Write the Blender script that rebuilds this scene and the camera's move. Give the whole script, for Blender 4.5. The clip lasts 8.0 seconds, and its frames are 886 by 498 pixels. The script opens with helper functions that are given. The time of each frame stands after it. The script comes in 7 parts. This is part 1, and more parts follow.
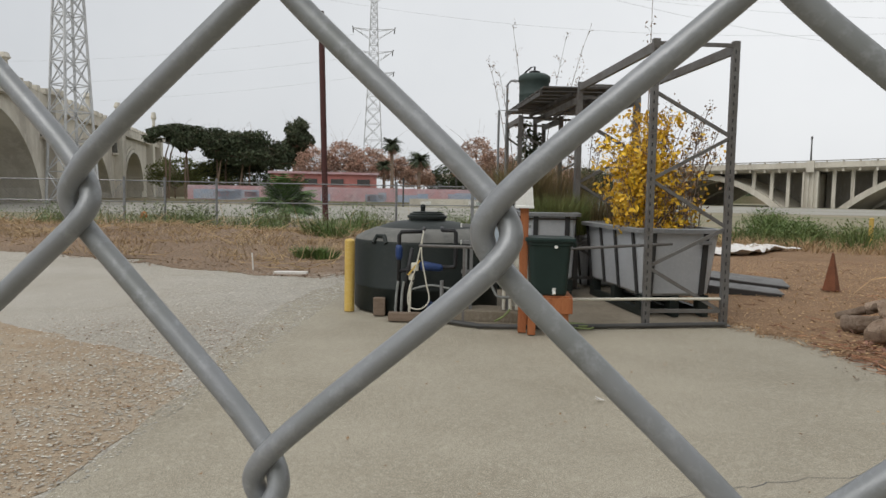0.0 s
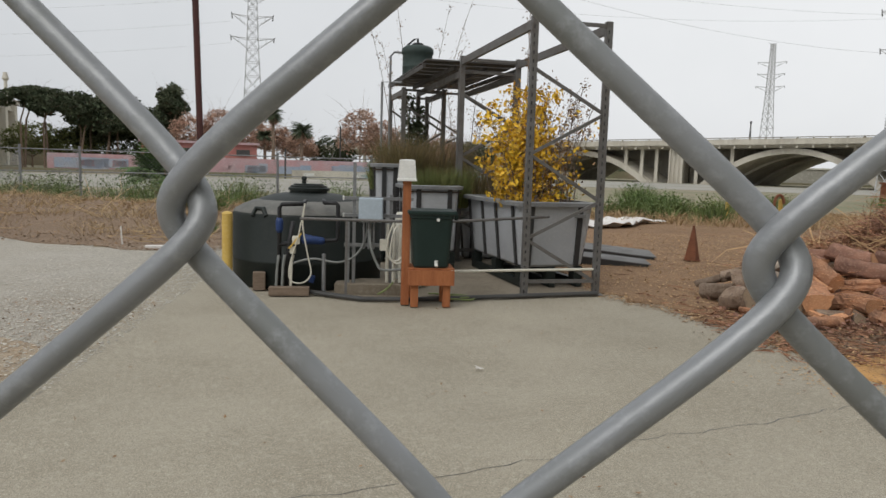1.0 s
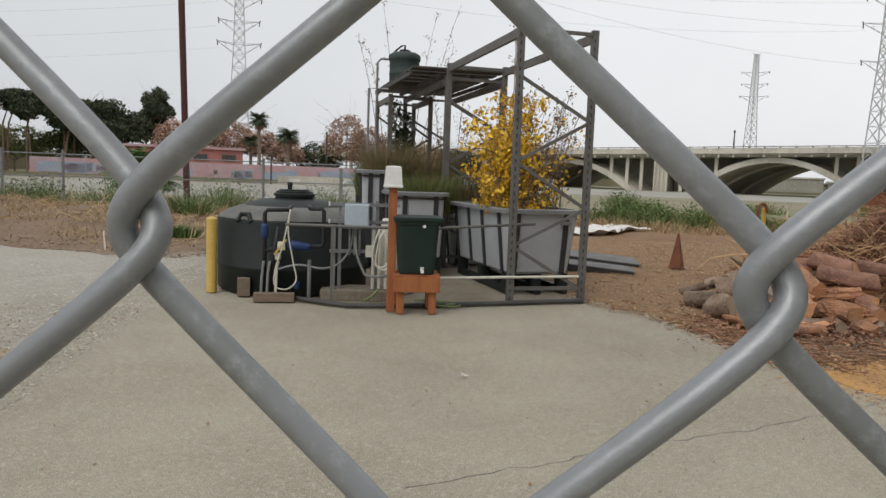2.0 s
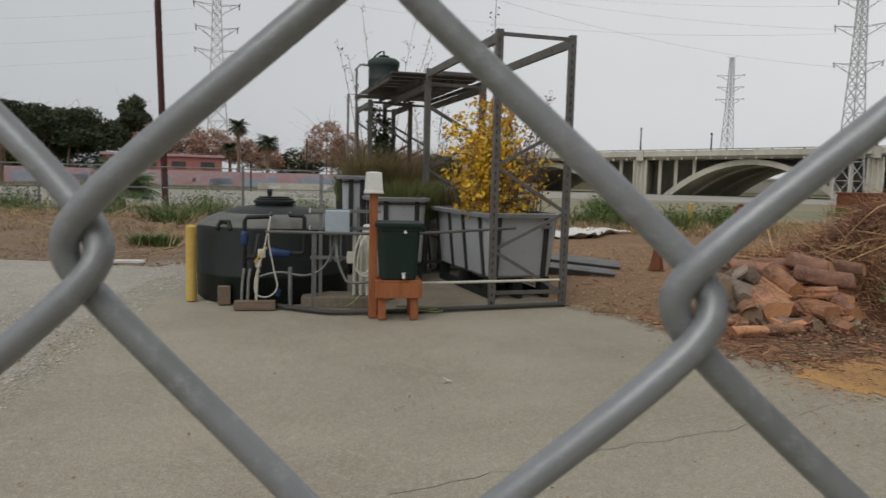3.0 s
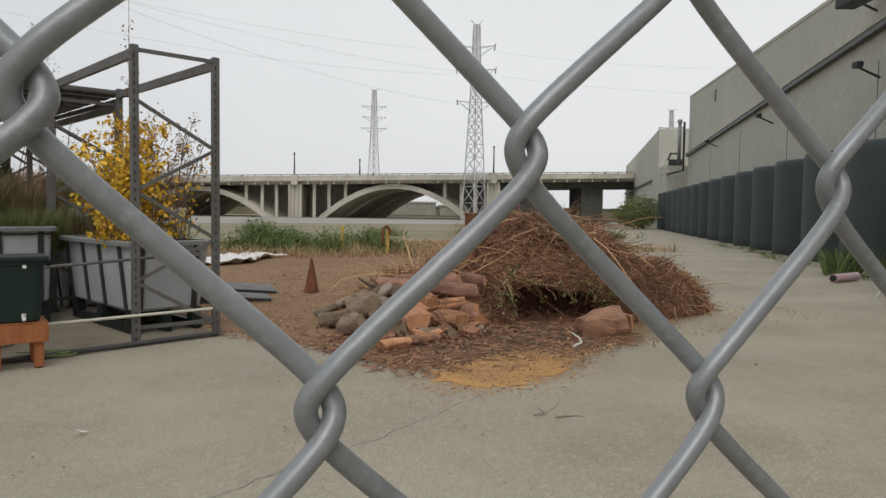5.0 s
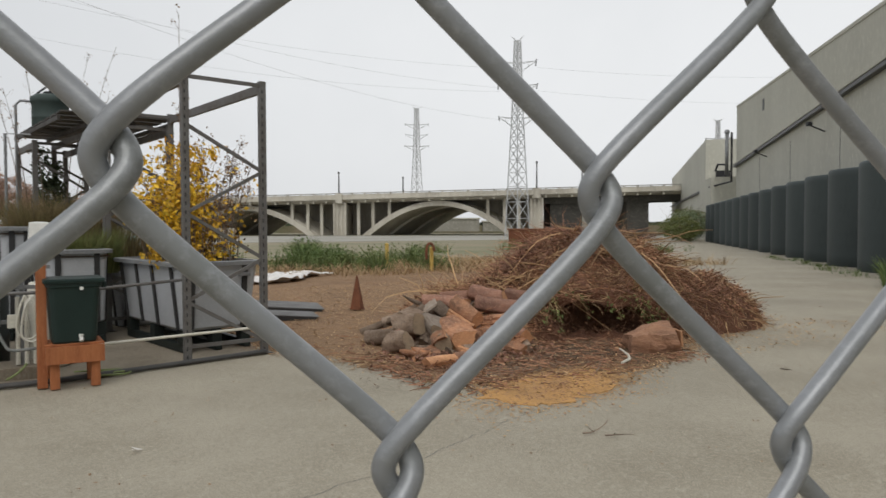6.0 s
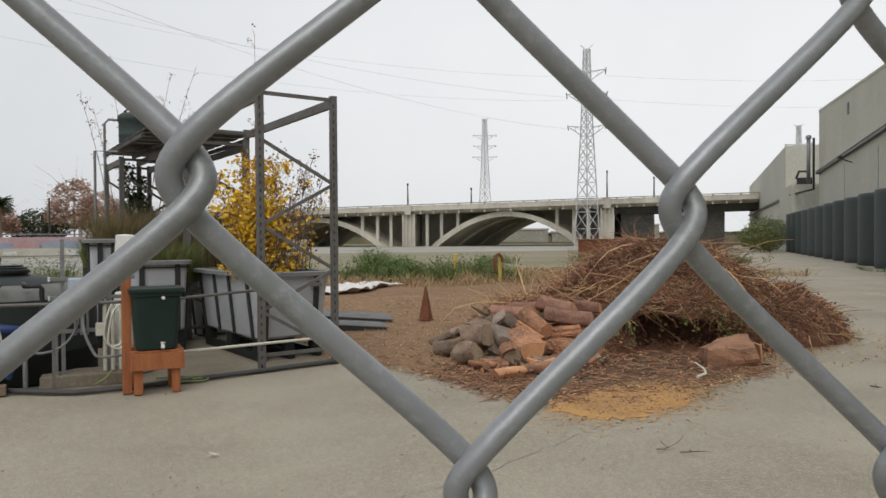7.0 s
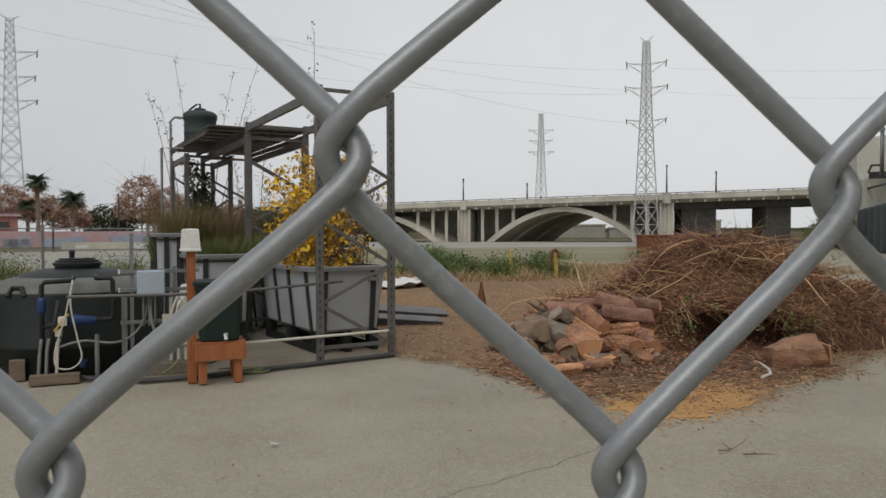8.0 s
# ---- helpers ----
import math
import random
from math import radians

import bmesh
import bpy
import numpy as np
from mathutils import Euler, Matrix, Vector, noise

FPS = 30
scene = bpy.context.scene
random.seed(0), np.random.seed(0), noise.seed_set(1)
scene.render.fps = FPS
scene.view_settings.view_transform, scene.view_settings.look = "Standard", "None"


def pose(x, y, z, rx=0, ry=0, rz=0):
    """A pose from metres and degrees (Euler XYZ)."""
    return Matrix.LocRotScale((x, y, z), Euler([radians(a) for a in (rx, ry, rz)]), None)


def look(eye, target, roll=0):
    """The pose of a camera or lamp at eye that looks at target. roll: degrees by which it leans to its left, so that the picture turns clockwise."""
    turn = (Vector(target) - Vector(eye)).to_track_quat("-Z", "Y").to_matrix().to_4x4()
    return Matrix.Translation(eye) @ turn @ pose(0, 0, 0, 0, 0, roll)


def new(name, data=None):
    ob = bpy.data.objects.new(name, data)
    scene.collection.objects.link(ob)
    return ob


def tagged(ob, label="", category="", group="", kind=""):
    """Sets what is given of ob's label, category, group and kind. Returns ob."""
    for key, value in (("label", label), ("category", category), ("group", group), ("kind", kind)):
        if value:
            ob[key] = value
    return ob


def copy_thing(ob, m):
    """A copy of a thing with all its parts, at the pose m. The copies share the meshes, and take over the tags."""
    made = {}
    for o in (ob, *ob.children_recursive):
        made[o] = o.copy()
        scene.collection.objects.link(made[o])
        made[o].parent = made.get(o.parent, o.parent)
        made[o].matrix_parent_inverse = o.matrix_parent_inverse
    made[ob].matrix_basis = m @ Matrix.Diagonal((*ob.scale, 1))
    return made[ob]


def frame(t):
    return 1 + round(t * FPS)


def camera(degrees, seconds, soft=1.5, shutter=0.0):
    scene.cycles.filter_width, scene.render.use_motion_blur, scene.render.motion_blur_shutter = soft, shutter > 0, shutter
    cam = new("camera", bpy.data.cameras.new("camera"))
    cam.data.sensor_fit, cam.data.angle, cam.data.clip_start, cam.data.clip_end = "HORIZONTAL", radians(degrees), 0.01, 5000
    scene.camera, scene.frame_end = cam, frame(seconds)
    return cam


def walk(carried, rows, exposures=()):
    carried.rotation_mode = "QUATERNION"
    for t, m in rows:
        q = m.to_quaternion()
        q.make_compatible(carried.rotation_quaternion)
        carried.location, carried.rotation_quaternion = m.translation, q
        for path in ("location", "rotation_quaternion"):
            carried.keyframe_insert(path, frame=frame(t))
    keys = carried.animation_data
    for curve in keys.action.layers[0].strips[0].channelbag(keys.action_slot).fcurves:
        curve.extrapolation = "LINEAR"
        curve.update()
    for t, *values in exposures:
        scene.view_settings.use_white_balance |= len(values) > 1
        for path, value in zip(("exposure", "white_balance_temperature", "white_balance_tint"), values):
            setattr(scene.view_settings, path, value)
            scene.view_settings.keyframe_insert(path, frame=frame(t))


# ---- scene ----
cam = camera(63.76, 8.0, shutter=0.28)
PATH = [
    (0.0, pose(-0.0001, 0.0004, 1.5801, 85.500, -0.995, 3.159)),
    (0.2, pose(0.0024, 0.0012, 1.5799, 85.280, -0.955, 2.570)),
    (0.5, pose(0.0163, 0.0074, 1.5797, 83.749, -0.671, -1.458)),
    (1.0, pose(0.0253, 0.0085, 1.5809, 83.527, -1.686, -6.044)),
    (1.5, pose(0.0267, 0.0143, 1.5820, 84.084, -2.083, -7.165)),
    (1.7, pose(0.0268, 0.0144, 1.5820, 84.084, -2.083, -7.115)),
    (2.8, pose(0.0304, 0.0129, 1.5832, 84.304, -1.702, -7.535)),
    (3.0, pose(0.0326, 0.0114, 1.5840, 84.534, -1.448, -8.657)),
    (3.2, pose(0.0462, 0.0078, 1.5843, 84.660, -1.580, -11.950)),
    (3.5, pose(0.0671, 0.0007, 1.5851, 84.908, -1.876, -20.887)),
    (4.0, pose(0.0851, -0.0147, 1.5881, 84.963, -2.255, -31.354)),
    (4.5, pose(0.0986, -0.0235, 1.5926, 85.848, -1.822, -37.264)),
    (4.7, pose(0.0994, -0.0240, 1.5949, 86.372, -1.361, -36.548)),
    (5.8, pose(0.0979, -0.0216, 1.6006, 87.784, -0.178, -33.914)),
    (6.0, pose(0.0965, -0.0196, 1.6022, 88.267, 0.139, -32.216)),
    (6.5, pose(0.0983, -0.0173, 1.6015, 89.047, 0.717, -29.041)),
    (7.0, pose(0.0975, -0.0166, 1.6030, 89.158, 0.360, -26.728)),
    (7.5, pose(0.0928, -0.0146, 1.6025, 89.024, 0.023, -24.526)),
    (8.0, pose(0.0857, -0.0109, 1.6006, 88.807, 0.161, -22.290)),
]
walk(cam, PATH, [(0.0, 0.22), (1.0, 0.15), (1.7, 0.2), (2.8, -0.04), (3.0, -0.16), (3.5, -0.16), (4.0, -0.18), (4.5, -0.06), (5.8, 0.09), (7.0, 0.16), (7.5, 0.1), (8.0, -0.12)])

# ---- world and sun: a flat grey overcast ----
world = bpy.data.worlds.new("overcast")
scene.world = world
world.use_nodes = True
wn, wl = world.node_tree.nodes, world.node_tree.links
sky = wn.new("ShaderNodeTexSky")
sky.sky_type, sky.sun_disc, sky.sun_elevation, sky.sun_rotation = "NISHITA", False, radians(52), radians(-142)
sky.air_density, sky.dust_density = 1.5, 4.0
grey = wn.new("ShaderNodeHueSaturation")
grey.inputs["Saturation"].default_value = 0.12
grey.inputs["Value"].default_value = 0.10
wl.new(sky.outputs[0], grey.inputs["Color"])
veil = wn.new("ShaderNodeMix")
veil.data_type = "RGBA"
veil.inputs["Factor"].default_value = 0.82
# cloud cover: brighter to the east, faintly mottled
tc = wn.new("ShaderNodeTexCoord")
dot = wn.new("ShaderNodeVectorMath")
dot.operation, dot.inputs[1].default_value = "DOT_PRODUCT", (0.75, 0.35, 0.15)
wl.new(tc.outputs["Generated"], dot.inputs[0])
lift = wn.new("ShaderNodeMapRange")
lift.inputs["From Min"].default_value, lift.inputs["From Max"].default_value = -0.2, 0.85
wl.new(dot.outputs["Value"], lift.inputs["Value"])
cloud = wn.new("ShaderNodeTexNoise")
cloud.inputs["Scale"].default_value, cloud.inputs["Detail"].default_value = 2.2, 5
cloud.inputs["Roughness"].default_value = 0.62
wl.new(tc.outputs["Generated"], cloud.inputs["Vector"])
both = wn.new("ShaderNodeMath")
both.operation = "MULTIPLY_ADD"
both.inputs[1].default_value = 0.55
wl.new(cloud.outputs[0], both.inputs[0])
wl.new(lift.outputs[0], both.inputs[2])
cover = wn.new("ShaderNodeMix")
cover.data_type = "RGBA"
cover.inputs["A"].default_value, cover.inputs["B"].default_value = (0.55, 0.575, 0.605, 1), (0.85, 0.865, 0.88, 1)
less = wn.new("ShaderNodeMath")
less.operation, less.inputs[1].default_value, less.use_clamp = "SUBTRACT", 0.25, True
wl.new(both.outputs[0], less.inputs[0])
wl.new(less.outputs[0], cover.inputs["Factor"])
wl.new(cover.outputs["Result"], veil.inputs["B"])
wl.new(grey.outputs[0], veil.inputs["A"])
wl.new(veil.outputs["Result"], wn["Background"].inputs[0])
wn["Background"].inputs[1].default_value = 1.0
sun = new("sun", bpy.data.lights.new("sun", "SUN"))
sun.data.energy, sun.data.angle, sun.data.color = 1.05, radians(40), (1, 0.97, 0.92)
sun.matrix_world = look((0, 0, 60), (0.48 * 60, 0.62 * 60, 0))


# ---- materials ----
def mat(name, colour, rough=0.8, metal=0.0, second=None, third=None, scale=6.0, fine=60.0, bump=0.2, vary=0.0, spec=0.4, stretch=(1, 1, 1), depth=0.01, grit=0.0):
    """Procedural surface: two scales of noise between colours, fine relief, a little change from object to object."""
    m = bpy.data.materials.new(name)
    m.use_nodes = True
    n, l = m.node_tree.nodes, m.node_tree.links
    b = n["Principled BSDF"]
    b.inputs["Metallic"].default_value = metal
    b.inputs["Specular IOR Level"].default_value = spec
    tc = n.new("ShaderNodeTexCoord")
    mp = n.new("ShaderNodeMapping")
    mp.inputs["Scale"].default_value = stretch
    l.new(tc.outputs["Object"], mp.inputs[0])

    def noise_at(s, detail, rough_=0.6):
        t = n.new("ShaderNodeTexNoise")
        t.inputs["Scale"].default_value, t.inputs["Detail"].default_value, t.inputs["Roughness"].default_value = s, detail, rough_
        l.new(mp.outputs[0], t.inputs["Vector"])
        return t.outputs[0]

    def mix(fac, a, c, kind="MIX"):
        x = n.new("ShaderNodeMix")
        x.data_type, x.blend_type = "RGBA", kind
        for v, key in ((fac, "Factor"), (a, "A"), (c, "B")):
            if isinstance(v, (tuple, float, int)):
                x.inputs[key].default_value = v
            else:
                l.new(v, x.inputs[key])
        return x.outputs["Result"]

    def ramp(v, lo, hi):
        x = n.new("ShaderNodeMapRange")
        x.inputs["From Min"].default_value, x.inputs["From Max"].default_value = lo, hi
        l.new(v, x.inputs["Value"])
        return x.outputs[0]

    c0 = (*colour, 1)
    c1 = (*(second or [v * 0.72 for v in colour]), 1)
    c2 = (*(third or [min(1, v * 1.22) for v in colour]), 1)
    big, small = noise_at(scale, 4), noise_at(fine, 3, 0.7)
    c = mix(ramp(big, 0.38, 0.68), c0, c1)
    c = mix(ramp(small, 0.5, 0.78), c, c2)
    if grit:
        fine_grit = noise_at(150, 2, 0.8)
        c = mix(ramp(fine_grit, 0.52, 0.72), c, tuple(v * (1 + grit) for v in c0[:3]) + (1,))
        c = mix(ramp(fine_grit, 0.46, 0.26), c, tuple(v * (1 - grit) for v in c0[:3]) + (1,))
        c = mix(ramp(noise_at(0.16, 3), 0.5, 0.75), c, mix(0.75, c, (*[v * 0.8 for v in colour], 1)))
    if vary:
        oi = n.new("ShaderNodeObjectInfo")
        ge = n.new("ShaderNodeNewGeometry")
        hs = n.new("ShaderNodeHueSaturation")
        ad = n.new("ShaderNodeMath")
        ad.operation = "ADD"
        l.new(oi.outputs["Random"], ad.inputs[0])
        l.new(ge.outputs["Random Per Island"], ad.inputs[1])
        fr = n.new("ShaderNodeMath")
        fr.operation = "FRACT"
        l.new(ad.outputs[0], fr.inputs[0])
        mr = n.new("ShaderNodeMapRange")
        mr.inputs["To Min"].default_value, mr.inputs["To Max"].default_value = 1 - vary, 1 + vary
        l.new(fr.outputs[0], mr.inputs["Value"])
        l.new(mr.outputs[0], hs.inputs["Value"])
        l.new(c, hs.inputs["Color"])
        c = hs.outputs[0]
    l.new(c, b.inputs["Base Color"])
    rr = n.new("ShaderNodeMapRange")
    rr.inputs["To Min"].default_value, rr.inputs["To Max"].default_value = max(0.03, rough - 0.12), min(1, rough + 0.1)
    l.new(big, rr.inputs["Value"])
    l.new(rr.outputs[0], b.inputs["Roughness"])
    if bump:
        bp = n.new("ShaderNodeBump")
        bp.inputs["Strength"].default_value, bp.inputs["Distance"].default_value = bump, depth
        l.new(small, bp.inputs["Height"])
        l.new(bp.outputs[0], b.inputs["Normal"])
    return m


M = {}
M["concrete"] = mat("worn_concrete", (0.335, 0.302, 0.235), 0.85, second=(0.245, 0.216, 0.162), third=(0.42, 0.385, 0.312), scale=0.5, fine=28, bump=0.5, grit=0.7)
M["gravel"] = mat("gravel", (0.43, 0.40, 0.345), 0.95, second=(0.335, 0.295, 0.235), third=(0.56, 0.54, 0.49), scale=0.45, fine=34, bump=0.9, depth=0.03, grit=0.45)
M["dirt"] = mat("dirt", (0.285, 0.172, 0.092), 0.95, second=(0.195, 0.118, 0.066), third=(0.42, 0.285, 0.165), scale=1.1, fine=26, bump=1.0, depth=0.04, grit=0.6)
M["verge"] = mat("greyish_dirt", (0.255, 0.178, 0.118), 0.95, second=(0.175, 0.122, 0.082), third=(0.36, 0.27, 0.19), scale=0.7, fine=20, bump=1.0, depth=0.04, grit=0.5)
M["litter"] = mat("leaf_litter", (0.36, 0.275, 0.185), 0.95, second=(0.42, 0.375, 0.30), third=(0.24, 0.165, 0.10), scale=1.1, fine=30, bump=0.8, depth=0.03, grit=0.4)
M["field"] = mat("dry_ground", (0.26, 0.22, 0.15), 0.95, second=(0.16, 0.17, 0.09), scale=0.12, fine=3, bump=0.6, depth=0.05)
M["sawdust"] = mat("sawdust", (0.56, 0.315, 0.115), 0.95, second=(0.40, 0.235, 0.105), third=(0.62, 0.40, 0.18), scale=2.6, fine=40, bump=0.8, grit=0.3)
M["galv"] = mat("galvanised_wire", (0.29, 0.30, 0.315), 0.42, 0.3, second=(0.225, 0.235, 0.232), third=(0.345, 0.357, 0.372), scale=30, fine=380, bump=0.3, depth=0.0004)
M["rack"] = mat("grey_rack_paint", (0.145, 0.141, 0.136), 0.6, 0.1, second=(0.105, 0.093, 0.082), third=(0.19, 0.185, 0.18), scale=5, fine=50, bump=0.1, depth=0.002)
M["rackdark"] = mat("weathered_dark_steel", (0.085, 0.082, 0.078), 0.7, 0.1, second=(0.06, 0.052, 0.046), third=(0.12, 0.115, 0.11), scale=4, fine=40, bump=0.1, depth=0.002)
M["strap"] = mat("dark_strap_steel", (0.03, 0.03, 0.031), 0.7, 0.0, second=(0.045, 0.042, 0.04), scale=5, fine=50, bump=0.1, depth=0.002)
M["binrim"] = mat("grey_plastic_rim", (0.25, 0.255, 0.26), 0.55, second=(0.20, 0.205, 0.21), scale=2, fine=30, bump=0.1, depth=0.003)
M["bin"] = mat("grey_plastic", (0.43, 0.445, 0.465), 0.5, second=(0.37, 0.38, 0.395), third=(0.48, 0.49, 0.50), scale=1.5, fine=30, bump=0.1, depth=0.003)
M["blackpoly"] = mat("black_polyethylene", (0.0105, 0.0155, 0.0138), 0.55, spec=0.3, second=(0.017, 0.022, 0.020), third=(0.022, 0.026, 0.023), scale=1.3, fine=14, bump=0.08, depth=0.004)
M["greenpoly"] = mat("dark_green_plastic", (0.0075, 0.021, 0.0185), 0.45, second=(0.011, 0.027, 0.023), scale=4, fine=40, bump=0.08, depth=0.002)
M["redwood"] = mat("stained_redwood", (0.38, 0.135, 0.05), 0.7, second=(0.25, 0.08, 0.03), third=(0.42, 0.17, 0.07), scale=3, fine=25, bump=0.3, stretch=(6, 6, 0.7), depth=0.003)
M["yellow"] = mat("yellow_paint", (0.62, 0.43, 0.11), 0.55, second=(0.55, 0.36, 0.08), third=(0.66, 0.5, 0.2), scale=4, fine=40, bump=0.1, depth=0.002)
M["white"] = mat("white_plastic", (0.72, 0.72, 0.69), 0.5, second=(0.62, 0.62, 0.58), scale=6, fine=50, bump=0.05)
M["wall"] = mat("painted_concrete_wall", (0.50, 0.49, 0.425), 0.85, second=(0.45, 0.44, 0.38), scale=0.25, fine=4, bump=0.15, stretch=(1, 1, 0.5))
M["dark"] = mat("dark_metal", (0.03, 0.03, 0.032), 0.5, 0.3, bump=0.1)
M["bridge"] = mat("bridge_concrete", (0.58, 0.545, 0.465), 0.9, second=(0.40, 0.365, 0.305), third=(0.64, 0.61, 0.54), scale=0.22, fine=1.5, bump=0.2, stretch=(1, 1, 0.3))
M["steel"] = mat("pylon_steel", (0.56, 0.565, 0.57), 0.6, 0.1, scale=0.5, fine=4, bump=0)


# ---- mesh helpers ----
def link(name, bm, material, parent=None, label="", smooth=False):
    me = bpy.data.meshes.new(name)
    bm.to_mesh(me)
    bm.free()
    for k in (material if isinstance(material, (list, tuple)) else [material]):
        me.materials.append(k)
    if smooth:
        me.polygons.foreach_set("use_smooth", [True] * len(me.polygons))
    ob = new(name, me)
    if parent:
        ob.parent = parent
    if label:
        ob["label"] = label
    return ob


def part(name, bm, material, parent, label="", smooth=False):
    return link(name, bm, material, parent, label, smooth)


def thing(name, label, category, m=None, group="", kind=""):
    ob = tagged(new(name), label, category, group, kind)
    if m is not None:
        ob.matrix_basis = m
    return ob


def box(bm, size, at=(0, 0, 0), rz=0.0, m=None, bevel=0.0):
    t = (m or Matrix()) @ Matrix.Translation(at) @ Matrix.Rotation(rz, 4, "Z") @ Matrix.Diagonal((*size, 1))
    r = bmesh.ops.create_cube(bm, size=1, matrix=t)
    if bevel:
        es = list({e for v in r["verts"] for e in v.link_edges})
        bmesh.ops.bevel(bm, geom=es, offset=bevel, segments=2, affect="EDGES", profile=0.7)
    return bm


def boxed(size, at=(0, 0, 0), rz=0.0, bevel=0.0, m=None):
    return box(bmesh.new(), size, at, rz, m, bevel)


def bar(bm, a, b, w, h=None, up=(0, 0, 1)):
    """A square bar from a to b."""
    a, b = Vector(a), Vector(b)
    d = (b - a)
    if d.length < 1e-6:
        return bm
    z = d.normalized()
    x = Vector(up).cross(z)
    if x.length < 1e-3:
        x = Vector((1, 0, 0)).cross(z)
        if x.length < 1e-3:
            x = Vector((0, 1, 0)).cross(z)
    x.normalize()
    y = z.cross(x)
    rot = Matrix((x, y, z)).transposed().to_4x4()
    t = Matrix.Translation((a + b) / 2) @ rot @ Matrix.Diagonal((w, h or w, d.length, 1))
    bmesh.ops.create_cube(bm, size=1, matrix=t)
    return bm


def tube(bm, pts, r, n=8, closed_ends=True, radii=None):
    """A round pipe or rope along points."""
    pts = [Vector(p) for p in pts]
    rings = []
    side = None
    for i, p in enumerate(pts):
        d = (pts[min(i + 1, len(pts) - 1)] - pts[max(i - 1, 0)]).normalized()
        if side is None:
            side = d.cross(Vector((0, 0, 1)))
            if side.length < 1e-2:
                side = d.cross(Vector((1, 0, 0)))
        side = (side - d * side.dot(d)).normalized()
        other = d.cross(side)
        k = radii[i] if radii else r
        rings.append([bm.verts.new(p + side * math.cos(a) * k + other * math.sin(a) * k) for a in (2 * math.pi * j / n for j in range(n))])
    for a, b in zip(rings, rings[1:]):
        for j in range(n):
            bm.faces.new((a[j], a[(j + 1) % n], b[(j + 1) % n], b[j]))
    if closed_ends:
        bm.faces.new(rings[0][::-1])
        bm.faces.new(rings[-1])
    return bm


def lathe(bm, profile, n=40, at=(0, 0, 0), squash=1.0):
    """Turned shape from (radius, height) pairs."""
    rings = []
    for r, z in profile:
        if r < 1e-5:
            rings.append([bm.verts.new((at[0], at[1], at[2] + z))])
        else:
            rings.append([bm.verts.new((at[0] + r * math.cos(a), at[1] + r * math.sin(a) * squash, at[2] + z)) for a in (2 * math.pi * j / n for j in range(n))])
    for a, b in zip(rings, rings[1:]):
        for j in range(n):
            k = (j + 1) % n
            if len(a) == 1:
                if len(b) > 1:
                    bm.faces.new((a[0], b[k], b[j]))
            elif len(b) == 1:
                bm.faces.new((a[j], a[k], b[0]))
            else:
                bm.faces.new((a[j], a[k], b[k], b[j]))
    bmesh.ops.recalc_face_normals(bm, faces=bm.faces[:])
    return bm


def sheet(name, outline, z, material, label, wobble=0.15, seed=1, step=0.5, drop=0.05):
    """A ground patch with an uneven rim, its rim sunk into the ground below."""
    rng = random.Random(seed)
    pts = []
    for (x0, y0), (x1, y1) in zip(outline, outline[1:] + outline[:1]):
        n = max(1, min(60, int(math.hypot(x1 - x0, y1 - y0) / step)))
        for i in range(n):
            k = i / n
            pts.append((x0 + (x1 - x0) * k + rng.uniform(-wobble, wobble), y0 + (y1 - y0) * k + rng.uniform(-wobble, wobble)))
    bm = bmesh.new()
    top = [bm.verts.new((x, y, z)) for x, y in pts]
    low = [bm.verts.new((x, y, z - drop)) for x, y in pts]
    f = bm.faces.new(top)
    f.normal_update()
    flip = f.normal.z < 0
    if flip:
        f.normal_flip()
    for i in range(len(top)):
        j = (i + 1) % len(top)
        bm.faces.new((top[j], top[i], low[i], low[j]) if not flip else (top[i], top[j], low[j], low[i]))
    bmesh.ops.triangulate(bm, faces=[f])
    return tagged(link(name, bm, material), label, "ground", kind="structure")


M["leafyellow"] = mat("yellow_leaves", (0.78, 0.50, 0.03), 0.6, second=(0.58, 0.31, 0.03), third=(0.80, 0.60, 0.08), scale=3, fine=20, bump=0, vary=0.3)
M["leafdry"] = mat("dry_leaves", (0.27, 0.165, 0.085), 0.8, second=(0.17, 0.11, 0.065), scale=3, fine=20, bump=0, vary=0.4)
M["leafbrown"] = mat("brown_foliage", (0.44, 0.275, 0.20), 0.85, second=(0.34, 0.235, 0.18), third=(0.34, 0.185, 0.11), scale=0.4, fine=3, bump=0, vary=0.4)
M["leafdark"] = mat("dark_foliage", (0.052, 0.072, 0.036), 0.8, second=(0.075, 0.085, 0.045), third=(0.035, 0.05, 0.026), scale=0.5, fine=3, bump=0, vary=0.45)
M["leafgreen"] = mat("green_foliage", (0.055, 0.095, 0.03), 0.7, second=(0.08, 0.10, 0.04), scale=0.5, fine=4, bump=0, vary=0.4)
M["weed"] = mat("weeds", (0.095, 0.155, 0.042), 0.75, second=(0.17, 0.185, 0.07), third=(0.14, 0.20, 0.065), scale=0.45, fine=5, bump=0, vary=0.45)
M["drygrass"] = mat("dry_grass", (0.42, 0.31, 0.175), 0.85, second=(0.31, 0.205, 0.11), scale=0.8, fine=8, bump=0, vary=0.35)
M["bark"] = mat("bark", (0.175, 0.122, 0.085), 0.95, second=(0.27, 0.205, 0.155), third=(0.07, 0.048, 0.035), scale=7, fine=26, bump=1.0, depth=0.025, vary=0.4)
M["barkgrey"] = mat("weathered_wood", (0.30, 0.25, 0.205), 0.95, second=(0.22, 0.165, 0.125), third=(0.36, 0.31, 0.26), scale=9, fine=40, bump=0.8, depth=0.01, vary=0.3)
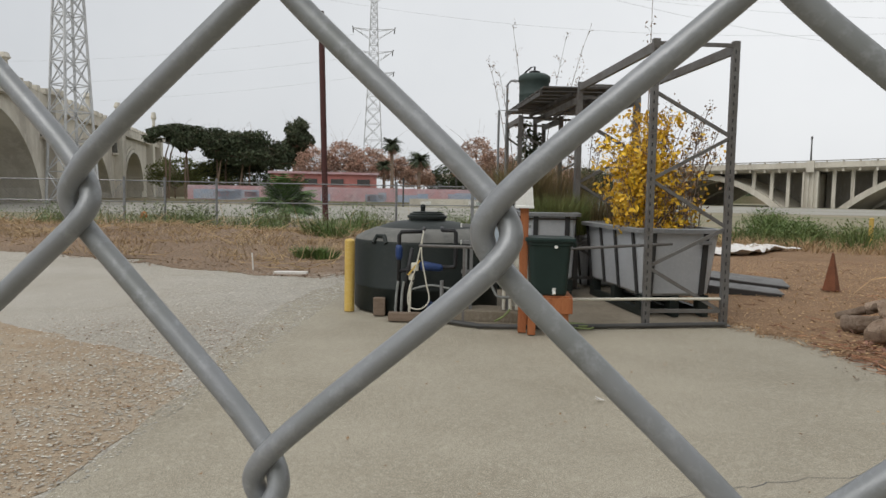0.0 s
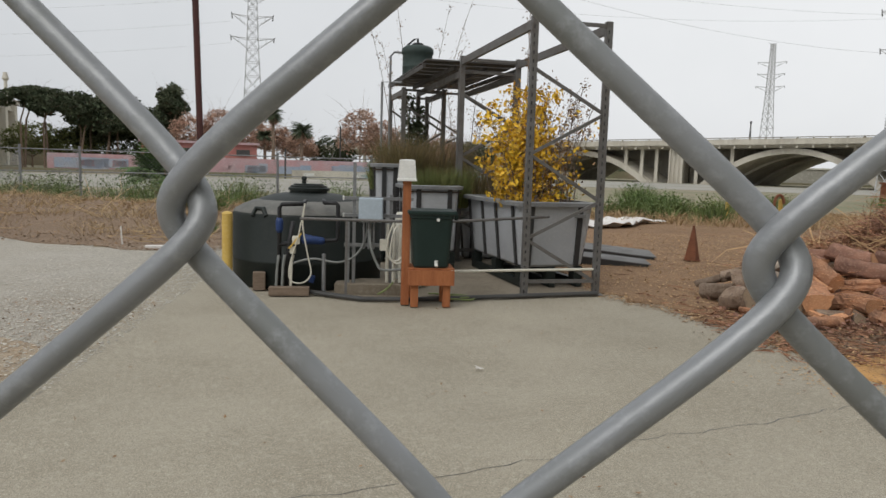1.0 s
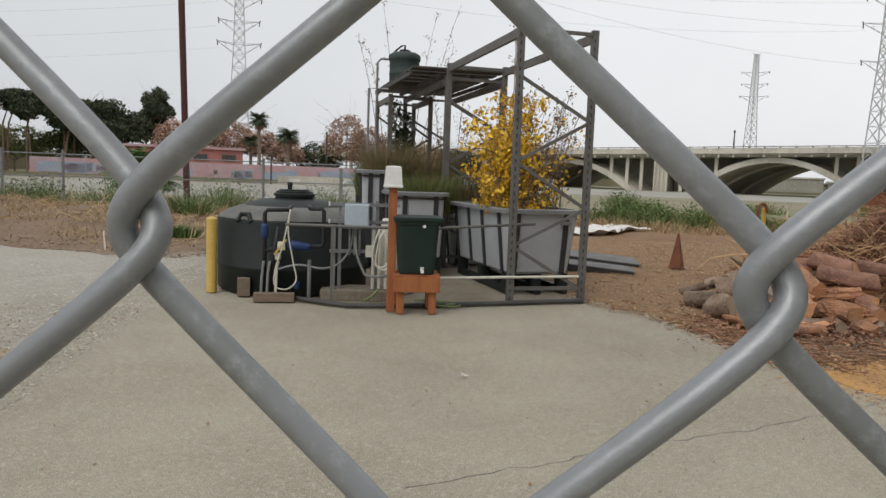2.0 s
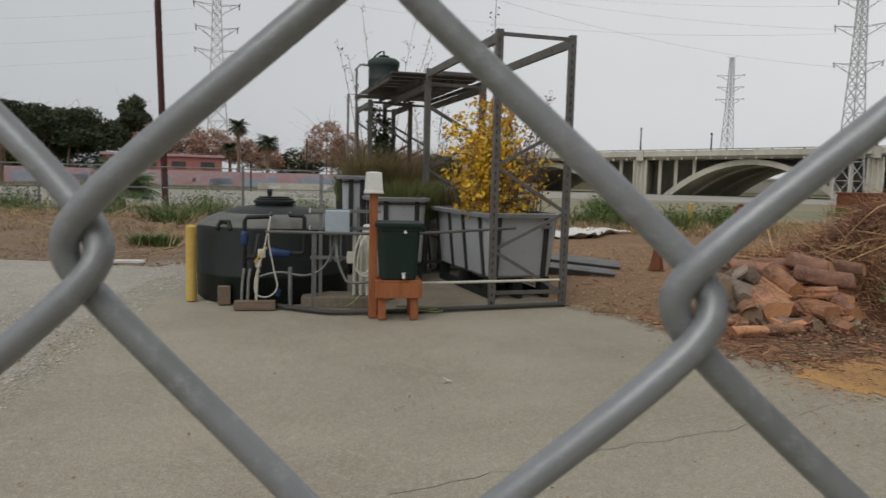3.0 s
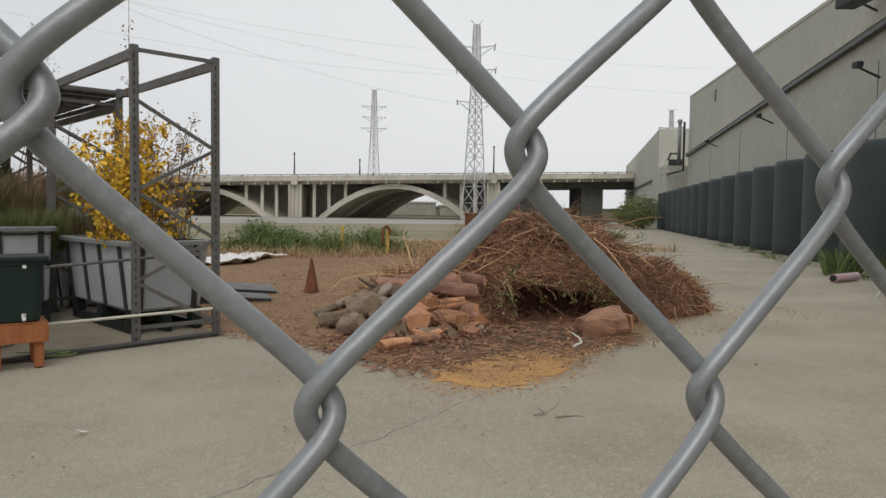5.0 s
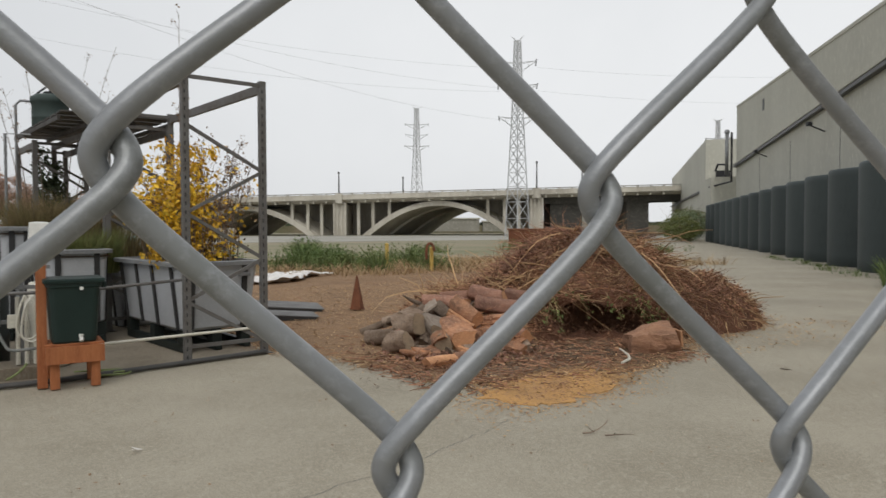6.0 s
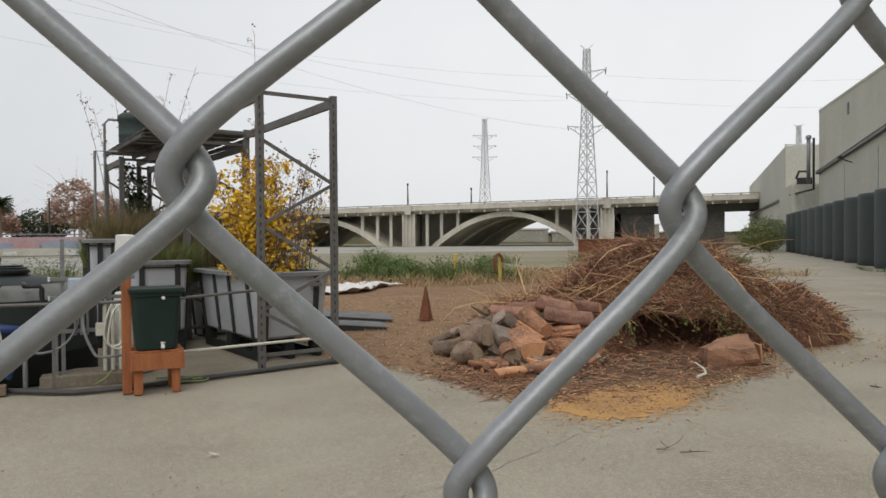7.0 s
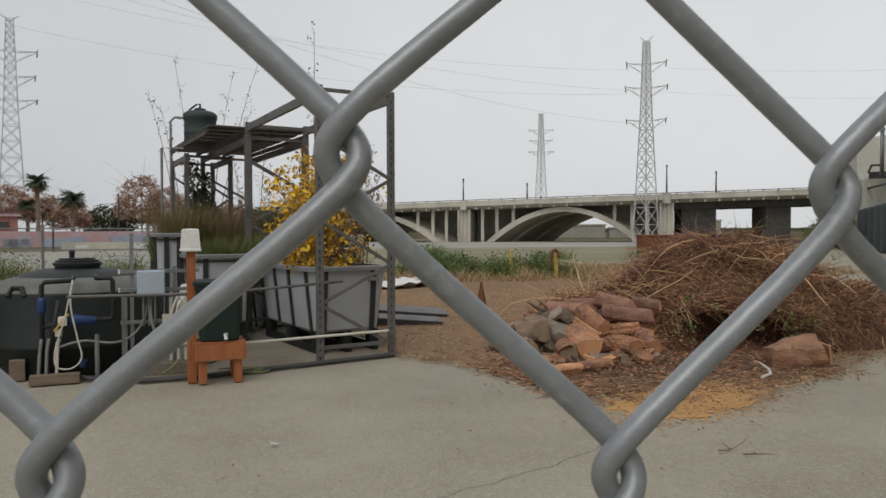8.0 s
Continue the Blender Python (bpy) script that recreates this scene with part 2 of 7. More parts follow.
M["barkdull"] = mat("dull_red_bark", (0.30, 0.155, 0.105), 0.9, second=(0.17, 0.09, 0.066), third=(0.40, 0.245, 0.175), scale=8, fine=34, bump=0.9, depth=0.012, vary=0.35)
M["barkred"] = mat("peeled_log", (0.38, 0.185, 0.10), 0.9, second=(0.18, 0.095, 0.062), third=(0.50, 0.30, 0.18), scale=6, fine=34, bump=1.0, depth=0.012, vary=0.3)
M["cutwood"] = mat("cut_wood", (0.60, 0.31, 0.16), 0.85, second=(0.44, 0.215, 0.11), third=(0.68, 0.42, 0.25), scale=7, fine=50, bump=0.5, vary=0.25)
M["cutgrey"] = mat("weathered_cut_wood", (0.33, 0.245, 0.165), 0.9, second=(0.23, 0.17, 0.12), third=(0.40, 0.30, 0.2), scale=8, fine=50, bump=0.4, vary=0.25)
M["twig"] = mat("dry_twigs", (0.33, 0.17, 0.098), 0.9, second=(0.22, 0.108, 0.07), third=(0.48, 0.30, 0.18), scale=1.4, fine=20, bump=0, vary=0.6)
M["straw"] = mat("pale_twigs", (0.50, 0.34, 0.185), 0.9, second=(0.38, 0.23, 0.12), scale=2, fine=20, bump=0, vary=0.4)
# twig brown darkened to hold the shade inside the heap and its overhang
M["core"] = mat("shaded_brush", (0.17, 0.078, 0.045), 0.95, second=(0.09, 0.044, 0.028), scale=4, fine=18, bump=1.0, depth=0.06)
M["pvc"] = mat("white_pvc", (0.66, 0.64, 0.56), 0.45, second=(0.56, 0.53, 0.44), scale=6, fine=60, bump=0.05)
M["hose"] = mat("grey_hose", (0.24, 0.25, 0.24), 0.5, scale=10, fine=80, bump=0.1, depth=0.001)
M["hosegreen"] = mat("green_hose", (0.22, 0.27, 0.10), 0.5, scale=10, fine=80, bump=0.1, depth=0.001)
M["blue"] = mat("blue_plastic", (0.018, 0.045, 0.15), 0.45, scale=10, fine=60, bump=0.05)
M["ebox"] = mat("pale_enamel", (0.42, 0.49, 0.55), 0.45, second=(0.38, 0.45, 0.51), scale=5, fine=40, bump=0.03)
M["conduit"] = mat("galvanised_conduit", (0.26, 0.265, 0.27), 0.5, 0.5, scale=8, fine=60, bump=0.05)
M["timber"] = mat("weathered_timber", (0.21, 0.155, 0.115), 0.9, second=(0.15, 0.11, 0.08), third=(0.27, 0.21, 0.16), scale=4, fine=40, bump=0.5, stretch=(1, 6, 6), depth=0.004)
M["rust"] = mat("rusty_steel", (0.20, 0.075, 0.037), 0.85, second=(0.12, 0.045, 0.025), third=(0.28, 0.115, 0.055), scale=6, fine=50, bump=0.3, depth=0.003)
M["polepaint"] = mat("dark_red_pole", (0.075, 0.024, 0.02), 0.7, second=(0.05, 0.02, 0.018), scale=2, fine=20, bump=0.1)
M["tarp"] = mat("white_tarp", (0.72, 0.70, 0.67), 0.6, second=(0.60, 0.56, 0.52), scale=3, fine=20, bump=0.3)
M["panel"] = mat("dark_panel", (0.055, 0.055, 0.055), 0.5, second=(0.09, 0.085, 0.08), scale=2, fine=25, bump=0.1)
M["cistern"] = mat("green_black_polyethylene", (0.036, 0.047, 0.048), 0.6, second=(0.046, 0.058, 0.058), third=(0.031, 0.040, 0.041), scale=0.5, fine=4, bump=0.1, vary=0.15, stretch=(1, 1, 0.25))
M["palewater"] = mat("pale_channel_concrete", (0.34, 0.325, 0.285), 0.85, second=(0.25, 0.24, 0.20), scale=0.08, fine=1.5, bump=0.2)
M["pink"] = mat("faded_pink_paint", (0.50, 0.30, 0.31), 0.9, second=(0.46, 0.37, 0.40), third=(0.58, 0.45, 0.46), scale=0.35, fine=2.5, bump=0.1)
M["redwall"] = mat("brick_red_paint", (0.44, 0.175, 0.155), 0.9, second=(0.38, 0.20, 0.18), scale=0.2, fine=2.0, bump=0.1)
M["teal"] = mat("faded_teal_paint", (0.22, 0.42, 0.40), 0.9, second=(0.40, 0.45, 0.42), scale=0.8, fine=4, bump=0.05)
M["mural"] = mat("mural_blue", (0.30, 0.36, 0.46), 0.9, second=(0.42, 0.42, 0.46), scale=0.6, fine=3, bump=0.05)
M["tankgreen"] = mat("weathered_green_plastic", (0.034, 0.052, 0.047), 0.7, second=(0.05, 0.068, 0.062), scale=3, fine=20, bump=0.1)
M["dome"] = mat("dusty_black_polyethylene", (0.155, 0.152, 0.138), 0.75, second=(0.11, 0.112, 0.102), third=(0.20, 0.195, 0.18), scale=2.5, fine=20, bump=0.1)
M["orange"] = mat("orange_paint", (0.55, 0.16, 0.035), 0.6, bump=0.05)
M["soil"] = mat("dark_soil", (0.07, 0.05, 0.035), 0.95, scale=6, fine=40, bump=0.8)
M["reed"] = mat("faded_reeds", (0.20, 0.145, 0.068), 0.8, second=(0.15, 0.14, 0.055), third=(0.30, 0.22, 0.12), scale=2, fine=12, bump=0, vary=0.45)
M["olive"] = mat("olive_grass", (0.15, 0.165, 0.05), 0.75, second=(0.10, 0.135, 0.04), third=(0.24, 0.21, 0.09), scale=3, fine=14, bump=0, vary=0.4)
M["stem"] = mat("grey_brown_stems", (0.16, 0.125, 0.10), 0.85, second=(0.22, 0.16, 0.12), scale=3, fine=20, bump=0, vary=0.3)
M["ramp"] = mat("grey_ramp_board", (0.17, 0.168, 0.165), 0.8, second=(0.12, 0.118, 0.115), third=(0.22, 0.215, 0.21), scale=3, fine=30, bump=0.2)
M["pad"] = mat("stained_pad_concrete", (0.24, 0.205, 0.155), 0.9, second=(0.15, 0.12, 0.085), third=(0.31, 0.28, 0.23), scale=1.6, fine=24, bump=0.4, grit=0.4)
M["stump"] = mat("weathered_red_stump", (0.36, 0.19, 0.115), 0.92, second=(0.20, 0.11, 0.07), third=(0.47, 0.28, 0.17), scale=3.5, fine=26, bump=1.0, depth=0.02, stretch=(0.5, 2, 2))
M["sage"] = mat("grey_green_weeds", (0.165, 0.205, 0.11), 0.8, second=(0.22, 0.235, 0.14), third=(0.12, 0.17, 0.07), scale=0.5, fine=5, bump=0, vary=0.4)
M["palmgreen"] = mat("palm_fronds", (0.085, 0.155, 0.04), 0.6, second=(0.06, 0.115, 0.03), third=(0.13, 0.20, 0.06), scale=1.5, fine=8, bump=0, vary=0.35)
M["mulch"] = mat("dark_bark_mulch", (0.15, 0.098, 0.062), 0.95, second=(0.095, 0.065, 0.045), third=(0.27, 0.19, 0.12), scale=2.2, fine=30, bump=1.0, depth=0.03, grit=0.5)
# stained concrete for the rail, and darkened for shade behind the spandrel columns
M["spandrel"] = mat("stained_shade_and_rail_concrete", (0.30, 0.28, 0.24), 0.9, second=(0.19, 0.175, 0.15), third=(0.36, 0.34, 0.29), scale=0.22, fine=2, bump=0.2, stretch=(1, 1, 0.3))
# concrete darkened to carry the shade under the right span and in niches
M["spandark"] = mat("span_and_niche_shade_concrete", (0.10, 0.095, 0.085), 0.9, second=(0.06, 0.057, 0.052), third=(0.16, 0.15, 0.13), scale=0.2, fine=2, bump=0.2)
# ---- ground ----
LANE, SIDE = Vector((0.730, 0.683, 0)), Vector((0.683, -0.730, 0))


def lane(along, right, z=0.0):
    return LANE * along + SIDE * right + Vector((0, 0, z))


bm = bmesh.new()
bmesh.ops.create_grid(bm, x_segments=60, y_segments=60, size=1500)
tagged(link("ground", bm, M["field"]), "dry open ground with sparse weeds reaching the horizon", "ground", kind="structure")
sheet("gravel_road", [(-1.0, -14), (-60, -14), (-60, 24), (-16, 19.5), (-12.5, 17.6), (-8.2, 15.6), (-5.4, 13.6), (-3.0, 12.6), (-2.0, 14.8), (-1.0, 14.8), (-1.5, 8)], 0.006, M["gravel"], "pale gravel track beside the concrete apron", 0.16, 2, 0.2)
sheet("leaf_litter", [(-2.35, 2.0), (-2.3, 3.5), (-2.25, 4.4), (-2.3, 5.3), (-2.75, 6.1), (-4.2, 7.1), (-5.7, 7.9), (-9, 8.4), (-14, 8.0), (-14, -2), (-2.5, -2)], 0.010, M["litter"], "brown leaf litter and bark on the gravel", 0.10, 3, 0.3)
APRON = [(-2.45, -14), (-2.2, 2), (-2.15, 4.1), (-2.3, 5.5), (-2.55, 7.3), (-2.7, 9.5), (-2.6, 11.0), (-2.3, 12.5), (0.5, 12.8), (3.0, 12.6), (3.2, 9.0), (3.65, 7.9), (4.0, 6.6), (4.3, 5.6)]
LANE_EDGE = [tuple(lane(a, r).xy) for a, r in ((8.2, 0.2), (13.5, 1.4), (20, 0.4), (30, -1.5), (60, -3), (110, -4), (110, 14), (20, 14), (0, 14), (-14, 12), (-20, 2))]
sheet("concrete_apron", APRON + LANE_EDGE, 0.015, M["concrete"], "worn grey concrete yard and drive", 0.05, 4)
sheet("dirt", [(3.05, 8.9), (3.55, 7.95), (3.85, 6.9), (4.05, 5.75), (4.7, 5.3), (5.6, 5.3), (6.5, 5.6), (8.0, 6.2), (10.2, 6.9), (13.5, 10.5), (17, 16), (21, 24), (20, 27), (8, 25), (2, 22), (2.0, 13), (3.1, 12.0)], 0.020, M["dirt"], "brown dirt covered with wood chips", 0.16, 5, 0.2)
sheet("sawdust", [(4.0, 5.62), (3.97, 5.3), (4.08, 4.86), (4.45, 4.82), (5.0, 4.95), (5.5, 5.14), (5.6, 5.3), (5.3, 5.6), (5.0, 5.72), (4.5, 5.75)], 0.024, M["sawdust"], "orange sawdust spread on the concrete", 0.13, 6, 0.11)

sheet("mulch", [(5.5, 7.1), (5.9, 6.4), (6.6, 6.15), (7.5, 6.2), (8.1, 6.6), (8.0, 7.6), (7.2, 7.9), (6.2, 7.7)], 0.0235, M["mulch"], "dark damp bark mulch before the brush hollow", 0.14, 15, 0.25)

# ---- chain-link fence in front of the lens ----
SKEW = 0.0715
PITCH_X, PITCH_Z, WIRE = 0.07382, 0.08500, 0.00182
fence = thing("chain_link_fence", "galvanised chain-link fence of thick grey wire", "fence", pose(0.0021, 0.1041, 1.5740, -4.285, 2.687, -12.811))


def wire_mesh(n, sides):
    reach, soft, sweep = PITCH_X / 4 + 0.0065, 0.0048, 0.0024
    pts = []
    for i in range(-18 * n, 7 * n + 1):
        g = i / n
        g -= 0.78 / (4 * math.pi) * math.sin(4 * math.pi * g)
        f = g % 1.0
        # left bend at f = 0, right bend at f = 0.5
        tri = -1 + 4 * f if f < 0.5 else 3 - 4 * f
        bend = reach - math.hypot(reach * (1 - abs(tri)), soft) + math.hypot(reach, soft) - reach
        depth = -sweep * math.tanh(2.0 * math.sin(2 * math.pi * f))
        pts.append((math.copysign(bend, tri) - SKEW * g * PITCH_Z, depth, g * PITCH_Z))
    b = tube(bmesh.new(), pts, WIRE, sides)
    me = bpy.data.meshes.new("wire")
    b.to_mesh(me)
    b.free()
    me.polygons.foreach_set("use_smooth", [True] * len(me.polygons))
    me.materials.append(M["galv"])
    return me


FINE, PLAIN = wire_mesh(52, 12), wire_mesh(16, 6)
for k in range(-52, 66):
    w = new("wire", FINE if -7 < k < 14 else PLAIN)
    w.parent = fence
    w.location = ((k + 0.5) * PITCH_X / 2 - SKEW * (k % 2) * PITCH_Z / 2, 0, (k % 2) * PITCH_Z / 2)

# ---- pallet rack with its platform ----
RU, RV = Vector((0.9914, 0.1305, 0)), Vector((-0.1305, 0.9914, 0))
RACK = Vector((1.99, 8.61, 0.03))


def rp(u, v, z=0.0):
    return RACK + RU * u + RV * v + Vector((0, 0, z))


def rack_bay(v0, v1, u0, u1, top):
    rack = thing("pallet_rack", "tall dark grey steel pallet rack with diagonal bracing", "rack", group="pallet racks")
    for v in (v0, v1):
        for u in (u0, u1):
            b = bmesh.new()
            # open channel post
            bar(b, rp(u, v - 0.034), rp(u, v - 0.034, top), 0.08, 0.006, up=RV)
            bar(b, rp(u - 0.037, v), rp(u - 0.037, v, top), 0.006, 0.07, up=RV)
            bar(b, rp(u + 0.037, v), rp(u + 0.037, v, top), 0.006, 0.07, up=RV)
            p = part("post", b, M["rack"], rack)
            b = boxed((0.16, 0.14, 0.012), rp(u, v, 0.006), math.atan2(RU.y, RU.x))
            part("base_plate", b, M["rack"], p)
            for i in range(int(top / 0.1) if v0 == 0 and v == 0 else 0):
                part("slot", boxed((0.014, 0.005, 0.045), rp(u - 0.012, v - 0.0365, 0.06 + i * 0.1), math.atan2(RU.y, RU.x)), M["dark"], p)
        zs = (0.18, 1.15, 1.95, 2.75, top - 0.05)
        for i, z in enumerate(zs):
            if i in (0, 4):
                part("strut", bar(bmesh.new(), rp(u0 + 0.04, v, z), rp(u1 - 0.04, v, z), 0.03, 0.045), M["rack"], rack)
        for a, c, flip in ((0.16, 0.71, 1), (0.71, 1.19, 0), (1.19, 1.75, 1), (1.75, 2.27, 0), (2.27, 2.79, 1)):
            q0, q1 = (u1, u0) if flip else (u0, u1)
            part("brace", bar(bmesh.new(), rp(q0, v, a), rp(q1, v, c), 0.028, 0.04), M["rack"], rack)
    for u in (u0, u1):
        part("beam", bar(bmesh.new(), rp(u, v0 + 0.04, top - 0.09), rp(u, v1 - 0.04, top - 0.09), 0.05, 0.11), M["rack"], rack)
    return rack


rack_bay(0, 3.3, 0, 0.965, 3.39)
rack_bay(3.38, 6.9, 0, 0.965, 3.2)
rack_bay(5.9, 7.5, -0.5, 0.32, 3.12)

# ---- tanks ----
def water_tank(at, r, wall, dome, name, label, material):
    t = thing(name, label, "tank", pose(*at))
    prof = [(0, 0), (r * 0.97, 0), (r, 0.03), (r, wall * 0.33), (r * 1.008, wall * 0.34), (r * 1.008, wall * 0.37), (r, wall * 0.38), (r, wall - 0.03), (r * 0.985, wall)]
    for i in range(1, 9):
        a = i / 8
        prof.append((r * 0.985 * (1 - a) + 0.26 * a, wall + (dome - wall) * math.sin(a * math.pi / 2)))
    prof.append((0, dome))
    part("shell", lathe(bmesh.new(), prof, 64), material, t, smooth=True)
    return t


tank = water_tank((-0.75, 9.75, 0.03), 0.98, 0.93, 1.17, "water_tank", "squat black plastic water tank with a domed grey top", M["blackpoly"])


# ---- light-weight stuff builders ----
def mesh_stuff(name, verts, faces, material, parent=None, label="", category="", kind=""):
    me = bpy.data.meshes.new(name)
    me.from_pydata(verts, [], faces)
    me.materials.append(material)
    ob = new(name, me)
    if parent:
        ob.parent = parent
    return tagged(ob, label, category, kind=kind)


def leaf_quads(points, size, rng, flat=0.0):
    """Small folded leaves at points, turned at random."""
    v, f = [], []
    for p in points:
        s = size * rng.uniform(0.6, 1.35)
        a = Vector((rng.gauss(0, 1), rng.gauss(0, 1), rng.gauss(0, 1) * (1 - flat))).normalized()
        b = a.cross(Vector((rng.gauss(0, 1) * (1 - flat), rng.gauss(0, 1) * (1 - flat), rng.gauss(0, 1) + 1.5 * flat)) + Vector((1e-4, 2e-4, 3e-4))).normalized()
        c = a.cross(b)
        n = len(v)
        p = Vector(p)
        v += [p - a * s, p + b * s * 0.55 + c * s * 0.15, p + a * s, p - b * s * 0.55 + c * s * 0.15]
        f.append((n, n + 1, n + 2, n + 3))
    return v, f


def blades(v, f, at, n, height, spread, width, rng, lean=0.35):
    """Grass blades from a root, each a bent tapering strip."""
    for _ in range(n):
        r, a = spread * math.sqrt(rng.random()), rng.uniform(0, 6.283)
        p = Vector((at[0] + r * math.cos(a), at[1] + r * math.sin(a), at[2]))
        h = height * rng.uniform(0.5, 1.1)
        d = Vector((math.cos(a) * lean * rng.uniform(0.2, 1.3), math.sin(a) * lean * rng.uniform(0.2, 1.3), 1)) * h
        w = Vector((rng.uniform(-1, 1), rng.uniform(-1, 1), 0)).normalized() * width
        k = len(v)
        m_ = p + d * 0.55
        e = p + d + Vector((d.x, d.y, -0.25 * h)) * 0.45
        v += [p - w, p + w, m_ + w * 0.7, m_ - w * 0.7, e]
        f += [(k, k + 1, k + 2, k + 3), (k + 3, k + 2, k + 4)]


def twigs(v, f, p, d, length, r, rng, segs=3, bend=0.3):
    """One bent three-sided twig."""
    d = Vector(d).normalized()
    s = d.cross(Vector((0.31, 0.2, 0.93))).normalized()
    t = d.cross(s)
    q = Vector(p)
    k = len(v)
    for i in range(segs + 1):
        w = r * (1 - 0.75 * i / segs)
        v += [q + s * w, q - s * w * 0.5 + t * w * 0.87, q - s * w * 0.5 - t * w * 0.87]
        if i:
            for j in range(3):
                a, b = k + 3 * (i - 1), k + 3 * i
                f.append((a + j, a + (j + 1) % 3, b + (j + 1) % 3, b + j))
        d = (d + Vector((rng.gauss(0, bend), rng.gauss(0, bend), rng.gauss(0, bend)))).normalized()
        q = q + d * (length / segs)


# ---- raised bins on the rack's ground floor ----
def bin_shell(w, l, h, flare, lip=False):
    b = bmesh.new()

    def ring(dx, z, r=0.09):
        out = []
        x0, x1, y0, y1 = -dx, w + dx, -dx, l + dx
        for cx, cy, a0 in ((x1 - r, y0 + r, -90), (x1 - r, y1 - r, 0), (x0 + r, y1 - r, 90), (x0 + r, y0 + r, 180)):
            for i in range(5):
                a = radians(a0 + 22.5 * i)
                out.append(b.verts.new((cx + r * math.cos(a), cy + r * math.sin(a), z)))
        return out
    if not lip:
        rings = [ring(-0.04, 0.0), ring(0, 0.035), ring(flare * 0.93, h - 0.055)]
    else:
        rings = [ring(flare * 0.93, h - 0.06), ring(flare + 0.055, h - 0.06), ring(flare + 0.06, h - 0.01), ring(flare + 0.03, h), ring(flare - 0.02, h), ring(flare - 0.03, h - 0.12)]
    for p, q in zip(rings, rings[1:]):
        for i in range(20):
            b.faces.new((p[i], p[(i + 1) % 20], q[(i + 1) % 20], q[i]))
    if not lip:
        b.faces.new(rings[0][::-1])
    return b


def planter_bin(at, rz, w, l, h, label, straps=True, skid=True, fl=0.09):
    t = thing("planter_bin", label, "bin", Matrix.Translation(at) @ Matrix.Rotation(rz, 4, "Z"), group="grey planter bins")
    lift = 0.27 if skid else 0.0
    for nm, lip, mt in (("shell", False, "bin"), ("rim", True, "binrim")):
        sh = bin_shell(w, l, h, fl, lip)
        bmesh.ops.translate(sh, verts=sh.verts[:], vec=(0, 0, lift))
        part(nm, sh, M[mt], t)
    part("soil", boxed((w + 0.1, l + 0.1, 0.02), (w / 2, l / 2, lift + h - 0.10)), M["soil"], t, "dark potting soil")
    if straps:
        for y in (0.12, l * 0.38, l * 0.66, l - 0.1):
            for x0, x1 in ((-0.012, -fl - 0.012), (w + 0.012, w + fl + 0.012)):
                part("strap", bar(bmesh.new(), (x0, y, lift + 0.02), (x1, y, lift + h - 0.05), 0.07, 0.022, up=(1, 0, 0)), M["strap"], t, "dark steel strap")
        for x in (0.1, w - 0.12):
            part("strap", bar(bmesh.new(), (x, -0.012, lift + 0.02), (x, -fl - 0.012, lift + h - 0.05), 0.022, 0.07, up=(1, 0, 0)), M["strap"], t, "dark steel strap")
    if skid:
        for x in (0.06, w / 2, w - 0.06):
            part("runner", boxed((0.09, l + 0.05, 0.10), (x, l / 2, 0.05), bevel=0.012), M["blackpoly"], t, "black skid runner")
            for y in (0.1, l / 2, l - 0.1):
                part("foot_block", boxed((0.13, 0.16, 0.18), (x, y, 0.185), bevel=0.012), M["blackpoly"], t)
    return t


planter_bin((2.07, 9.22, 0.03), radians(10), 0.92, 2.05, 0.88, "large grey plastic planter bin on a black skid")
planter_bin((0.70, 10.7, 0.03), radians(8), 0.70, 1.0, 1.02, "grey plastic planter bin filled with green grass", fl=0.035)
planter_bin((0.2, 11.6, 0.03), radians(6), 0.40, 0.9, 1.33, "tall grey plastic planter bin behind the tank", fl=0.03)
planter_bin((1.75, 12.2, 0.03), radians(8), 0.85, 1.6, 0.9, "grey planter bin under the rack platform", skid=False)

tagged(link("lifting_handle", boxed((0.16, 0.03, 0.05), (2.86, 9.24, 1.00), radians(10), bevel=0.01), M["conduit"]), "small metal lifting handle on the planter bin", "handle")
rng = random.Random(11)
# tree in the large bin: several stems, yellow leaves low, bare twigs above
tree = thing("yellow_leaved_tree", "young multi-stemmed tree with yellow autumn leaves", "tree", pose(0, 0, 0))
sv, sf, pts, dry = [], [], [], []
for i in range(58):
    base = Vector((2.40 + rng.uniform(-0.5, 0.42), 10.0 + rng.uniform(-0.5, 0.9), 1.04))
    lean = Vector((rng.uniform(-0.34, 0.40), rng.uniform(-0.25, 0.25), 1))
    tip_x = base.x + lean.x * 0.8
    # tallest in the middle of the clump, bare and brown towards one side
    ln = rng.uniform(0.55, 1.0) * (1.95 - 1.15 * abs(tip_x - 2.36))
    twigs(sv, sf, base, lean, ln, 0.009, rng, 6, 0.09)
    golden = tip_x < 2.50
    for j in range(10):
        k0 = rng.uniform(0.08, 1.0)
        knot = base + lean * (ln * k0) + Vector((rng.gauss(0, 0.11), rng.gauss(0, 0.11), rng.gauss(0, 0.05)))
        twigs(sv, sf, base + lean * (ln * k0 * 0.85), knot - base - lean * (ln * k0 * 0.85), 0.22, 0.004, rng, 2, 0.1)
        for m2 in range(12 if golden else 6):
            p = knot + Vector((rng.gauss(0, 0.055), rng.gauss(0, 0.055), rng.gauss(0, 0.05)))
            (pts if rng.random() < (0.9 if golden else 0.34) else dry).append(p)
part("stem", bmesh.new(), M["stem"], tree).data.from_pydata(sv, [], sf)
v, f = leaf_quads(pts, 0.038, rng)
tagged(mesh_stuff("leaves", v, f, M["leafyellow"], tree), "yellow autumn leaves", kind="stuff")
